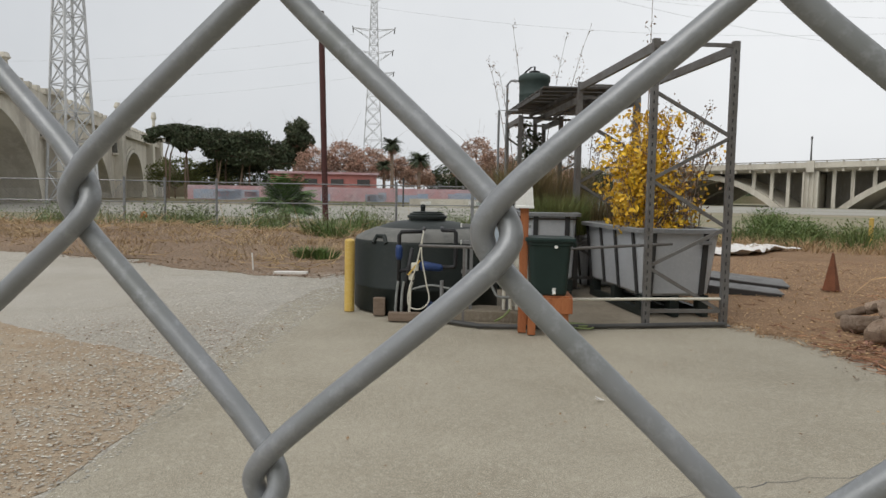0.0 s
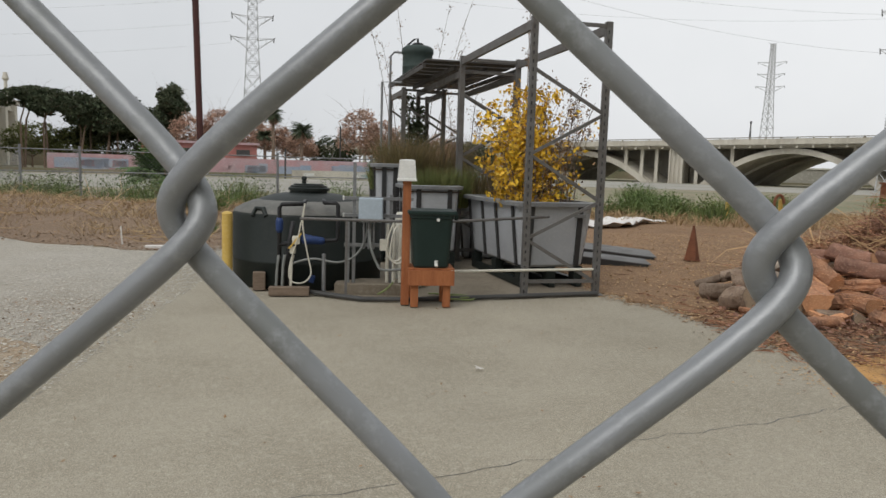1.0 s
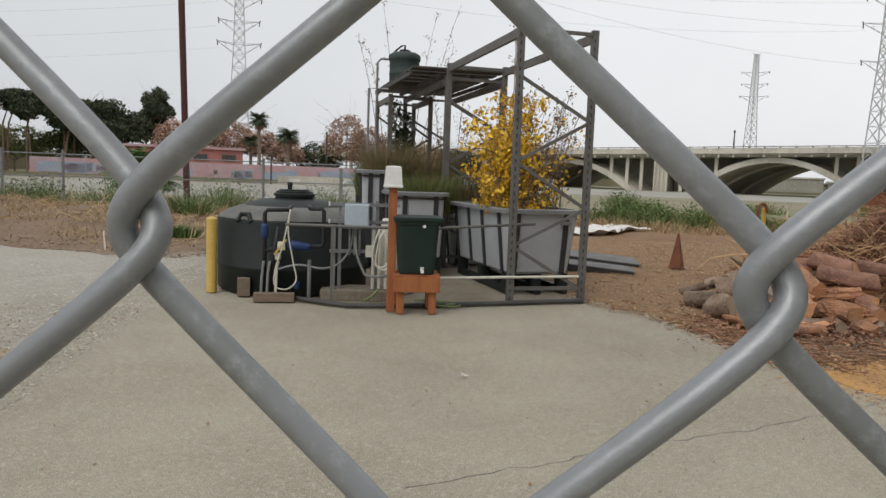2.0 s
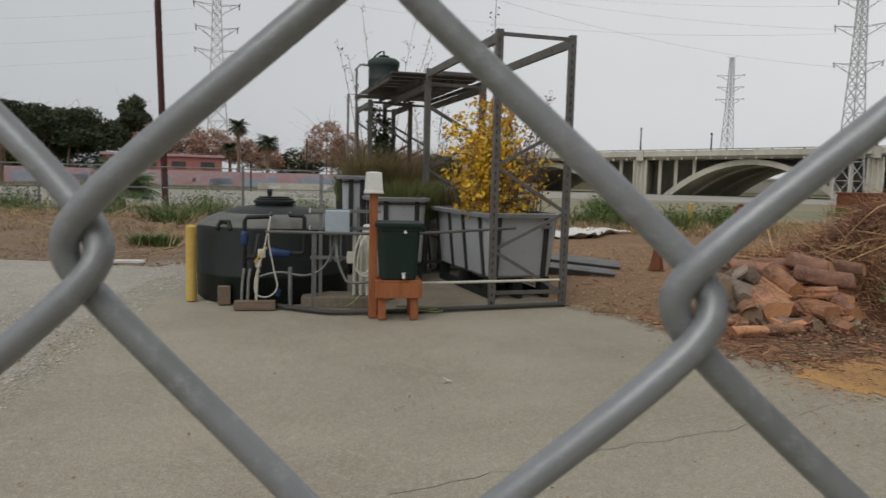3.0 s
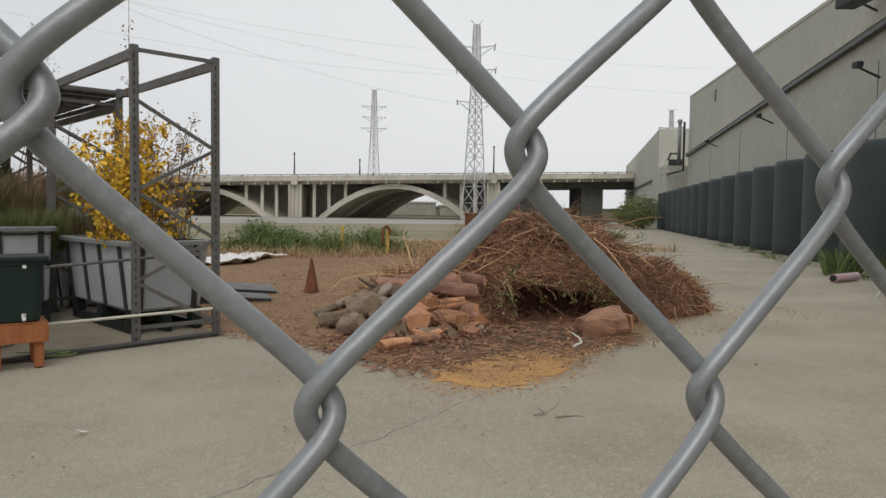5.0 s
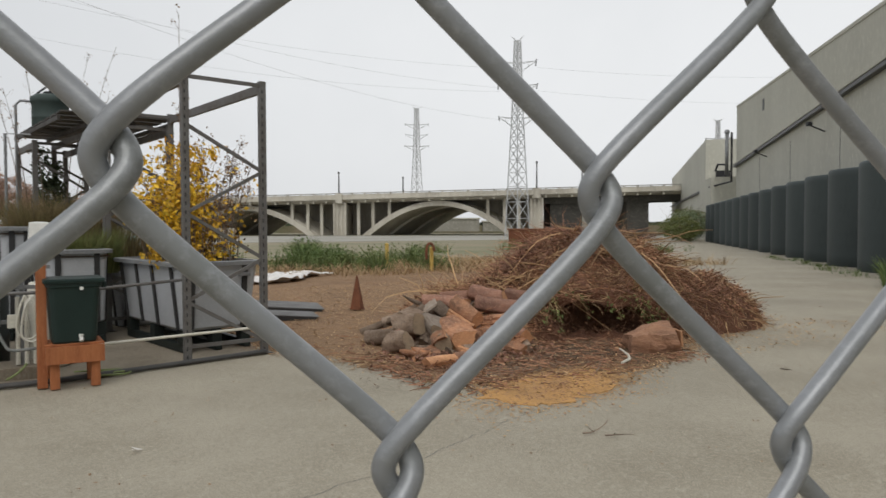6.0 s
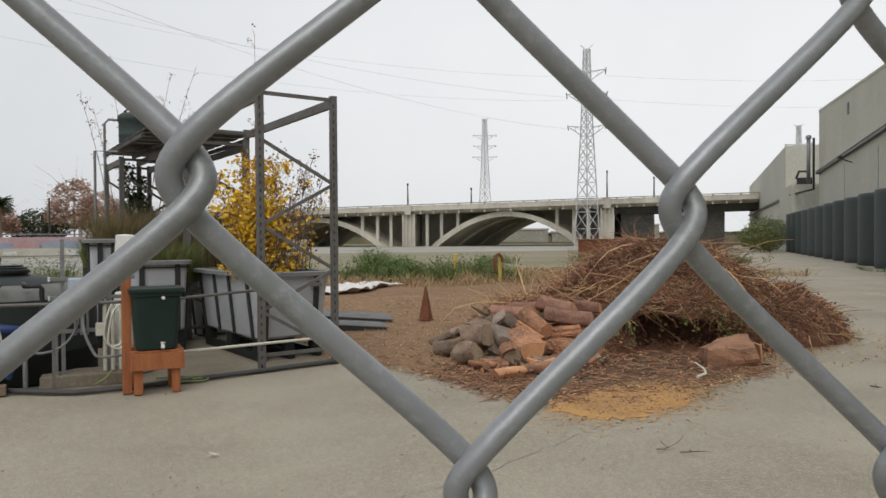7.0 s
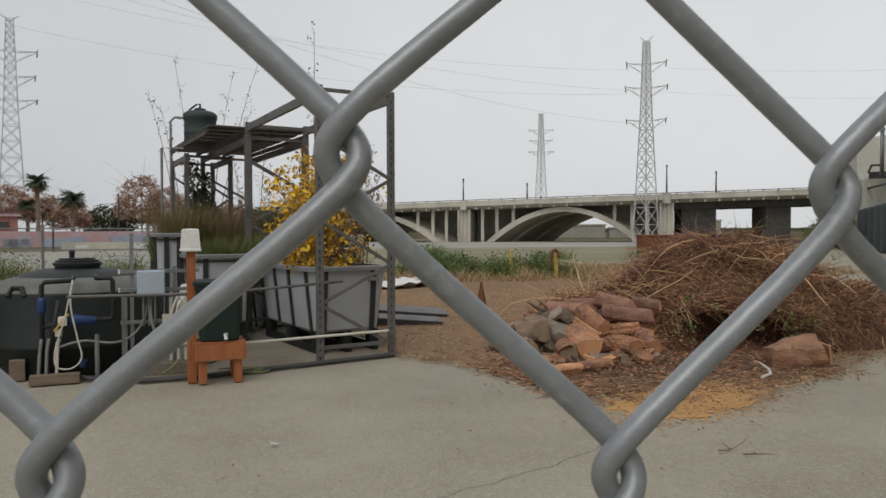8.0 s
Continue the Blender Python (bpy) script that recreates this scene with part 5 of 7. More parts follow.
# ---- row of tall cisterns and the warehouse ----
RZ = math.atan2(0.683, 0.730)
first = None
for i in range(18):
    m_ = Matrix.Translation(lane(11.8 + i * 4.05, 7.9 + 1.75, 0.0)) @ Matrix.Rotation(RZ, 4, "Z")
    if first is None:
        first = thing("cistern", "tall dark green-black plastic water cistern in a row", "tank", m_, group="row of cisterns")
        prof = [(0, 0), (1.72, 0), (1.75, 0.05)]
        for k in range(1, 9):
            z = k * 0.45
            prof += [(1.75, z - 0.02), (1.7507, z), (1.75, z + 0.02)]
        prof += [(1.75, 3.80), (1.70, 3.88), (1.2, 3.94), (0, 3.97)]
        part("shell", lathe(bmesh.new(), prof, 48), M["cistern"], first, smooth=True)
        part("hatch", lathe(bmesh.new(), [(0, 3.9), (0.24, 3.9), (0.24, 4.05), (0.2, 4.09), (0, 4.1)], 20, (0.3, -1.25, 0)), M["cistern"], first)
    else:
        copy_thing(first, m_)


def in_lane(size, along, right, z, bevel=0.0):
    return boxed(size, lane(along, right, z), RZ, bevel)


wh = thing("warehouse", "long pale grey-green concrete warehouse with a dark ledge", "building")
WL = 11.6
CORNER = 85.9
b = bmesh.new()
rows = []
for d in (WL, WL + 30):
    rows.append([b.verts.new(lane(a_, d, z)) for a_, z in ((CORNER, 0), (CORNER, 14.9), (28, 11.4), (-20, 11.4), (-20, 0))])
b.faces.new(rows[0])
b.faces.new(rows[1][::-1])
for j in range(5):
    b.faces.new((rows[0][(j + 1) % 5], rows[0][j], rows[1][j], rows[1][(j + 1) % 5]))
bmesh.ops.recalc_face_normals(b, faces=b.faces[:])
part("wall", b, M["wall"], wh)
part("parapet_cap", bar(bmesh.new(), lane(CORNER, WL + 0.2, 15.0), lane(28, WL + 0.2, 11.5), 0.5, 0.2), M["wall"], wh)
part("ledge", bar(bmesh.new(), lane(CORNER, WL - 0.18, 8.35), lane(-20, WL - 0.18, 9.9), 0.30, 0.22), M["panel"], wh, "dark horizontal ledge")
part("ledge_cap", bar(bmesh.new(), lane(CORNER, WL - 0.2, 8.55), lane(-20, WL - 0.2, 10.06), 0.34, 0.08), M["wall"], wh)
for a in range(6, 84, 13):
    part("wall_joint", in_lane((0.05, 0.02, 7.9), a, WL - 0.008, 4.0), M["panel"], wh)
part("wall_sign", in_lane((0.7, 0.06, 1.0), 69.3, WL - 0.03, 12.5), M["panel"], wh, "small dark wall vent")
for a, z in ((67.5, 7.7), (48.3, 7.4), (31.8, 7.2), (32.4, 10.0)):
    fl_ = thing("floodlight", "dark floodlight on a bracket on the warehouse wall", "lamp", Matrix.Translation(lane(a, WL, z)) @ Matrix.Rotation(RZ, 4, "Z"), group="floodlights")
    part("bracket", bar(bmesh.new(), (0, 0, 0), (-0.35, 0.9, 0.35), 0.07), M["dark"], fl_)
    part("head", boxed((0.42, 0.26, 0.24) if z < 9 else (1.5, 0.8, 0.55), (-0.45, 1.0, 0.45), 0.2, bevel=0.05), M["dark"], fl_)
w2 = thing("rear_warehouse", "lower pale concrete building behind the warehouse", "building")
part("wall", in_lane((80, 26, 13.4), 103 + 40, 10.0 + 13, 6.7), M["wall"], w2)
part("ledge", in_lane((80, 0.3, 0.3), 103 + 40, 9.85, 6.6), M["panel"], w2, "dark horizontal ledge")
for y_, z, w_, h_ in ((2.2, 8.6, 1.8, 1.2), (5.0, 9.2, 1.6, 2.4)):
    win = part("window", in_lane((0.12, w_, h_), 102.95, 10.0 + y_, z), M["dark"], w2, "dark window opening")
    part("window_frame", in_lane((0.16, w_ + 0.3, 0.14), 102.93, 10.0 + y_, z - h_ / 2 - 0.07), M["wall"], win)
part("annex", in_lane((14, 3.6, 7.4), 95.5, 11.0, 3.7), M["wall"], w2)
fl2 = thing("flue_pipe", "tall galvanised flue beside the warehouse corner", "flue")
part("pipe", tube(bmesh.new(), [lane(86, 10.6, 7.4), lane(86, 10.6, 12.2)], 0.2, 14), M["conduit"], fl2, smooth=True)
part("cap", lathe(bmesh.new(), [(0, 0), (0.32, 0), (0.25, 0.3), (0, 0.4)], 14, lane(86, 10.6, 12.15)), M["conduit"], fl2)
part("side_duct", tube(bmesh.new(), [lane(86, 10.6, 8.6), lane(88, 9.9, 8.8), lane(88, 9.6, 8.0)], 0.12, 10), M["dark"], fl2)
part("frame", tube(bmesh.new(), [lane(84.4, 10.9, 12.0), lane(84.4, 10.9, 6.6), lane(90, 9.2, 6.3)], 0.13, 6), M["dark"], fl2)
# roadside bits by the cisterns
rp_ = thing("red_pipe", "short faded red pipe lying by the cisterns", "pipe", pose(0, 0, 0))
part("pipe", tube(bmesh.new(), [(17.6, 8.3, 0.13), (18.9, 8.35, 0.13)], 0.10, 14), M["pink"], rp_)
part("bore", lathe(bmesh.new(), [(0, 0), (0.08, 0), (0, 0.002)], 14, (0, 0, 0)), M["dark"], rp_).matrix_basis = pose(17.595, 8.3, 0.13, 0, -90, 2)
sw = thing("white_sawhorse", "white pipe frame standing by the cisterns", "frame")
for p0, p1 in (((15.1, 5.9, 0.03), (15.0, 6.0, 0.62)), ((15.7, 5.5, 0.03), (15.6, 5.6, 0.62)), ((15.0, 6.0, 0.62), (15.6, 5.6, 0.62)), ((15.2, 6.3, 0.03), (15.0, 6.0, 0.62)), ((15.9, 5.9, 0.03), (15.6, 5.6, 0.62))):
    part("tube", tube(bmesh.new(), [p0, p1], 0.035, 8), M["white"], sw)
cn = thing("traffic_cone", "orange and white striped cone before the cisterns", "cone", pose(27.3, 13.4, 0.03))
part("base", boxed((0.4, 0.4, 0.04), (0, 0, 0.02)), M["orange"], cn)
for z0, z1, r0, r1, mt in ((0.04, 0.35, 0.16, 0.12, "orange"), (0.35, 0.6, 0.12, 0.085, "white"), (0.6, 0.75, 0.085, 0.065, "orange"), (0.75, 0.95, 0.065, 0.035, "white")):
    part("band", lathe(bmesh.new(), [(0, z0), (r0, z0), (r1, z1), (0, z1)], 16), M[mt], cn)
v, f = [], []
for _ in range(60):
    p = lane(rng.uniform(14, 40), rng.uniform(6.6, 7.6), 0.03)
    blades(v, f, p, 14, 0.2, 0.2, 0.01, rng, 0.6)
for _ in range(5):
    blades(v, f, (20.4 + rng.gauss(0, 0.3), 9.3 + rng.gauss(0, 0.3), 0.03), 60, 0.9, 0.25, 0.02, rng, 0.5)
mesh_stuff("roadside_weeds", v, f, M["weed"], label="scattered weeds along the foot of the cisterns", category="weeds", kind="stuff")

# ---- arch road bridge across the river ----
BA, BD, BN = Vector((47.0, 142.5, 0)), Vector((0.831, -0.556, 0)), Vector((0.556, 0.831, 0))


def bp(s, depth=0.0, z=0.0):
    return BA + BD * s + BN * depth + Vector((0, 0, z))


def deck_z(s):
    return 7.2 + 0.0235 * s


BR = math.atan2(BD.y, BD.x)
bridge = thing("arch_bridge", "long pale concrete bridge with open-spandrel arches", "bridge")
S0, S1, BW = -75.0, 165.0, 15.0
for z0, h, d0, d1, mt, nm in ((-0.9, 0.55, 0.0, 27.0, "bridge", "deck_slab"), (-0.35, 0.34, -1.5, BW + 0.7, "bridge", "cornice"), (0.86, 0.14, -1.45, -0.95, "spandrel", "parapet_rail"), (0.0, 0.70, -1.3, -1.05, "bridge", "parapet"), (-0.62, 0.24, -0.9, 0.0, "bridge", "moulding")):
    b = bmesh.new()
    bar(b, bp(S0, (d0 + d1) / 2, deck_z(S0) + z0 + h / 2), bp(S1, (d0 + d1) / 2, deck_z(S1) + z0 + h / 2), d1 - d0, h, up=(0, 0, 1))
    part(nm, b, M[mt], bridge)
for i in range(60):
    s = S0 + 2 + i * 2.6
    part("rail_post", bar(bmesh.new(), bp(s, -1.2, deck_z(s) + 0.3), bp(s, -1.2, deck_z(s) + 0.88), 0.24), M["bridge"], bridge)
    part("bracket", bar(bmesh.new(), bp(s, -0.7, deck_z(s) - 1.0), bp(s, -0.7, deck_z(s) - 0.36), 0.35, 1.1, up=BN), M["bridge"], bridge)


def arch(s0, s1, z0, top, w0, w1):
    """One arch rib barrel from s0 to s1."""
    b = bmesh.new()
    n = 28
    rows = []
    for i in range(n + 1):
        k = -1 + 2 * i / n
        s = (s0 + s1) / 2 + k * (s1 - s0) / 2
        lo = z0 + (top - z0) * (1 - k * k)
        th = 1.0 + 0.7 * k * k
        rows.append([b.verts.new(bp(s, d, z)) for d, z in ((w0, lo - th), (w1, lo - th), (w1, lo), (w0, lo))])
    for p, q in zip(rows, rows[1:]):
        for j in range(4):
            b.faces.new((p[j], p[(j + 1) % 4], q[(j + 1) % 4], q[j]))
    b.faces.new(rows[0])
    b.faces.new(rows[-1][::-1])
    bmesh.ops.recalc_face_normals(b, faces=b.faces[:])
    return b


def vault(s0, s1, z0, top, deep, skew):
    """Skewed barrel vault running back from an arch, as a thick shell."""
    b = bmesh.new()
    n = 28
    rows = []
    for i in range(n + 1):
        k = -1 + 2 * i / n
        s = (s0 + s1) / 2 + k * (s1 - s0) / 2
        lo = z0 + (top - z0) * (1 - k * k) - 0.75
        rows.append([b.verts.new(bp(s + skew * d / deep, d, z)) for d, z in ((1.5, lo), (deep, lo), (deep, lo + 0.5), (1.5, lo + 0.5))])
    for p, q in zip(rows, rows[1:]):
        for j in range(4):
            b.faces.new((p[j], p[(j + 1) % 4], q[(j + 1) % 4], q[j]))
    b.faces.new(rows[0])
    b.faces.new(rows[-1][::-1])
    bmesh.ops.recalc_face_normals(b, faces=b.faces[:])
    return b


for s0, s1 in ((-60.0, -24.0), (-22.0, 13.6), (16.8, 54.0)):
    part("arch", arch(s0, s1, -3.0, deck_z((s0 + s1) / 2) - 1.0, 0.0, 1.6), M["bridge"], bridge)
    part("vault", vault(s0, s1, -3.0, deck_z((s0 + s1) / 2) - 1.0, 27.0, 11.8), M["bridge"], bridge)
    for d in (8.0, 17.0):
        part("vault_rib", arch(s0 + 11.8 * d / 27.0, s1 + 11.8 * d / 27.0, -3.0, deck_z((s0 + s1) / 2) - 1.15, d, d + 0.9), M["bridge"], bridge)
    for k in (0.06, 0.14, 0.23, 0.77, 0.86, 0.94):
        s = s0 + (s1 - s0) * k
        q = 2 * k - 1
        lo = -3.0 + (deck_z((s0 + s1) / 2) + 2.0) * (1 - q * q) - 0.4
        for d in (0.8,):
            part("column", boxed((0.62, 0.62, deck_z(s) - 0.9 - lo), bp(s, d, (deck_z(s) - 0.9 + lo) / 2), BR, 0.05), M["bridge"], bridge)
    # walls added behind the columns; their darker colour holds the under-deck shade
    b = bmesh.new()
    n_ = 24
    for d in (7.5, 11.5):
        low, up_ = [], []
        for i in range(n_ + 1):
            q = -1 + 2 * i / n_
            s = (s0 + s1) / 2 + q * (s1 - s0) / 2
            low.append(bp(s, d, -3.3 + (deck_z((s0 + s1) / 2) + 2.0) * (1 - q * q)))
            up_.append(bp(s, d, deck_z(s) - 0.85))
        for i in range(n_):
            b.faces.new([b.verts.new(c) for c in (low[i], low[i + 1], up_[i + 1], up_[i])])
    sw_ = part("spandrel_wall", b, M["spandrel"], bridge, "stained inner spandrel wall, coloured darker for the shade under the deck")
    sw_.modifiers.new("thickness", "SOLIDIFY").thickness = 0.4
for s in (-21.2, 15.4, 55.2):
    for d in (0.2, 12.2):
        part("pier", boxed((2.6, 1.6, 11.0), bp(s, d, deck_z(s) - 6.3), BR, 0.12), M["bridge"], bridge)
    part("pier_web", boxed((2.2, 11, 9.6), bp(s, 6.5, deck_z(s) - 6.0), BR), M["bridge"], bridge)
    part("pilaster", boxed((1.3, 0.7, 2.0), bp(s, -1.35, deck_z(s) - 0.1), BR, 0.08), M["bridge"], bridge)
    for ds in (-1.15, -0.4, 0.4, 1.15):
        part("pier_rib", boxed((0.34, 0.35, 9.4), bp(s + ds, -0.72, deck_z(s) - 5.7), BR, 0.06), M["bridge"], bridge)
# piers and girders: shade below the deck is put into their base colour
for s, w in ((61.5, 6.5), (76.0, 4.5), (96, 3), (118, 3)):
    part("pier", boxed((w, 12.0, 9.0), bp(s, 8.0, deck_z(s) - 5.4), BR, 0.1), M["spandark"], bridge, "pier with deck shade in its dark colour")
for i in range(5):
    part("girder", bar(bmesh.new(), bp(56, 1.8 + i * 2.9, deck_z(56) - 1.55), bp(S1, 1.8 + i * 2.9, deck_z(S1) - 1.55), 0.6, 1.3), M["spandark"], bridge, "span girder with deck shade in its dark colour")
for s, h in ((-10.0, 3.5), (15.1, 5.2), (28.2, 3.8), (55.3, 6.2), (64.4, 4.6)):
    lp = thing("bridge_lamp", "slim dark lamp post on the bridge parapet", "lamp post", group="bridge lamps")
    part("pole", tube(bmesh.new(), [bp(s, 0.3, deck_z(s) - 0.1), bp(s, 0.3, deck_z(s) + h)], 0.14, 6, radii=[0.2, 0.1]), M["panel"], lp)
    part("lamp_head", boxed((0.35, 0.35, 0.5), bp(s, 0.3, deck_z(s) + h), BR, 0.08), M["panel"], lp)
# fill under the bridge: far bank
tagged(link("far_bank", boxed((330, 8, 5.4), bp(45, 75, 0.2), BR, 0.5), M["field"]), "low far river bank beyond the bridge", "bank", kind="structure")
for s, w, h in ((34, 22, 3.4), (52, 12, 2.6), (5, 18, 3.0), (71, 8, 4.4)):
    far = thing("low_building", "low pale industrial shed beyond the bridge", "building", group="sheds beyond the bridge")
    part("wall", boxed((w, 8, h), bp(s, 60, h / 2 + 0.5), BR), M["palewater"], far)
    part("roof", boxed((w + 0.6, 8.6, 0.4), bp(s, 60, h + 0.7), BR), M["wall"], far)

v, f = leaf_quads([tuple(bp(rng.uniform(-90, 140), 68 + rng.gauss(0, 4), 2.2 + 0.9 * rng.random())) for _ in range(16000)], 0.22, rng)
mesh_stuff("far_scrub", v, f, M["leafdark"], label="dark scrub on the far bank behind the bridge", category="scrub", kind="stuff")

# ---- big arch viaduct over the river on the other side ----
VD, VN = Vector((-0.2823, 0.9593, 0)), Vector((-0.9593, -0.2823, 0))
VA = VN * 21.2
VR = math.atan2(VD.y, VD.x)


def vp(s, d=0.0, z=0.0):
    return VA + VD * s + VN * d + Vector((0, 0, z))


via = thing("arch_viaduct", "tall pale concrete arch viaduct with ornate parapet", "bridge")


def wall_with_arch(s0, s1, a0, a1, spring, crown, top, d0, d1):
    """A pier-to-pier wall with a round-headed opening right through it."""
    b = bmesh.new()
    n = 24
    lo = []
    for i in range(n + 1):
        k = -1 + 2 * i / n
        lo.append(((a0 + a1) / 2 + k * (a1 - a0) / 2, spring + (crown - spring) * math.sqrt(max(0, 1 - k * k))))
    for d, flip in ((d0, False), (d1, True)):
        quads = [[(s0, -4), (a0, -4), (a0, top), (s0, top)], [(a1, -4), (s1, -4), (s1, top), (a1, top)]]
        quads += [[p, q, (q[0], top), (p[0], top)] for p, q in zip(lo, lo[1:])]
        for q in quads:
            vs = [b.verts.new(vp(s, d, z)) for s, z in q]
            b.faces.new(vs[::-1] if flip else vs)
    edge = [(a0, -4)] + lo + [(a1, -4)]
    for p, q in zip(edge, edge[1:]):
        b.faces.new([b.verts.new(vp(*c)) for c in ((p[0], d0, p[1]), (p[0], d1, p[1]), (q[0], d1, q[1]), (q[0], d0, q[1]))])
    b.faces.new([b.verts.new(vp(*c)) for c in ((s0, d0, top), (s1, d0, top), (s1, d1, top), (s0, d1, top))])
    bmesh.ops.remove_doubles(b, verts=b.verts[:], dist=0.001)
    bmesh.ops.recalc_face_normals(b, faces=b.faces[:])
    return b


for s0, s1, a0, a1, sp, cr in ((44, 75.6, 46, 73.4, -3, 7.9), (75.6, 106, 78.5, 102.5, -3, 6.6), (106, 131, 110.5, 125.5, 1.0, 6.9), (131, 143, 135.5, 138.5, -3.5, 3.0)):
    part("arch_wall", wall_with_arch(s0, s1, a0, a1, sp, cr, 8.9, 0, 12), M["bridge"], via)
for a0, a1, sp, cr in ((46, 73.4, -3, 7.9), (78.5, 102.5, -3, 6.6), (110.5, 125.5, 1.0, 6.9)):
    for grow, proud in ((0.0, 0.28), (1.1, 0.16)):
        b = bmesh.new()
        rows_ = []
        for i in range(33):
            k = -1 + i / 16
            e = math.sqrt(max(0, 1 - k * k))
            c_, w_ = (a0 + a1) / 2, (a1 - a0) / 2
            inner = (c_ + k * (w_ + grow), sp + (cr - sp + grow * 0.5) * e)
            outer = (c_ + k * (w_ + grow + 0.9), sp + (cr - sp + grow * 0.5 + 0.45) * e)
            rows_.append([b.verts.new(vp(q[0], d, q[1])) for q, d in ((inner, 0.05), (outer, 0.05), (outer, -proud), (inner, -proud))])
        for p, q in zip(rows_, rows_[1:]):
            for j in range(4):
                b.faces.new((p[j], p[(j + 1) % 4], q[(j + 1) % 4], q[j]))
        bmesh.ops.recalc_face_normals(b, faces=b.faces[:])
        part("arch_band", b, M["bridge"], via)
# solid niche shapes, the shade of their hollow given as dark colour
for s0 in (74.0, 76.2, 104.2, 107.4):
    nc = part("niche", lathe(bmesh.new(), [(0, 0), (0.5, 0), (0.5, 1.2), (0.4, 1.6), (0.2, 1.8), (0, 1.9)], 12, vp(s0, -0.05, 6.2)), M["spandark"], via, "arched niche with recess shade in its dark colour")
    part("niche_sill", boxed((1.5, 0.5, 0.25), vp(s0, -0.3, 6.05), VR), M["bridge"], nc)
for i in range(44):
    part("baluster", boxed((0.9, 0.7, 0.5), vp(45 + i * 2.2, -0.25, 10.3), VR), M["bridge"], via)
part("cornice", bar(bmesh.new(), vp(44, 6, 9.05), vp(143, 6, 9.05), 13.4, 0.4), M["bridge"], via)
part("parapet", bar(bmesh.new(), vp(44, -0.2, 9.7), vp(143, -0.2, 9.7), 0.5, 0.9), M["bridge"], via)
for s in (75.6, 106, 131, 140):
    part("pilaster", boxed((2.0, 1.2, 14.0), vp(s, -0.5, 3.2), VR, 0.1), M["bridge"], via)
    part("pilaster_cap", boxed((2.6, 1.8, 0.6), vp(s, -0.6, 10.4), VR, 0.1), M["bridge"], via)
for s, h in ((136, 4.8), (64, 2.0), (90, 2.2), (106, 3.0)):
    part("lantern_column", lathe(bmesh.new(), [(0, 0), (1.3, 0), (1.3, 0.9), (0.8, 1.1), (0.75, h * 0.72), (1.15, h * 0.74), (1.15, h * 0.79), (0.7, h * 0.81), (0.7, h * 0.90), (0.9, h * 0.91), (0.9, h * 0.95), (0.3, h), (0, h)] if h > 5 else [(0, 0), (0.5, 0), (0.3, 0.4), (0.25, h * 0.7), (0.5, h * 0.8), (0.3, h), (0, h)], 12, vp(s, -0.3, 10.1)), M["bridge"], via)


# grassy embankment that carries the road on behind the viaduct
b = bmesh.new()
ends = [[b.verts.new(vp(s, d, z)) for d, z in ((-7, -0.5), (0, h), (12, h), (19, -0.5))] for s, h in ((142, 8.6), (175, 5.0), (215, 1.0))]
for p, q in zip(ends, ends[1:]):
    for j in range(4):
        b.faces.new((p[j], p[(j + 1) % 4], q[(j + 1) % 4], q[j]))
b.faces.new(ends[0][::-1])
b.faces.new(ends[-1])
bmesh.ops.recalc_face_normals(b, faces=b.faces[:])
tagged(link("embankment", b, M["field"]), "dry grassy road embankment at the viaduct's end", "bank", kind="structure")

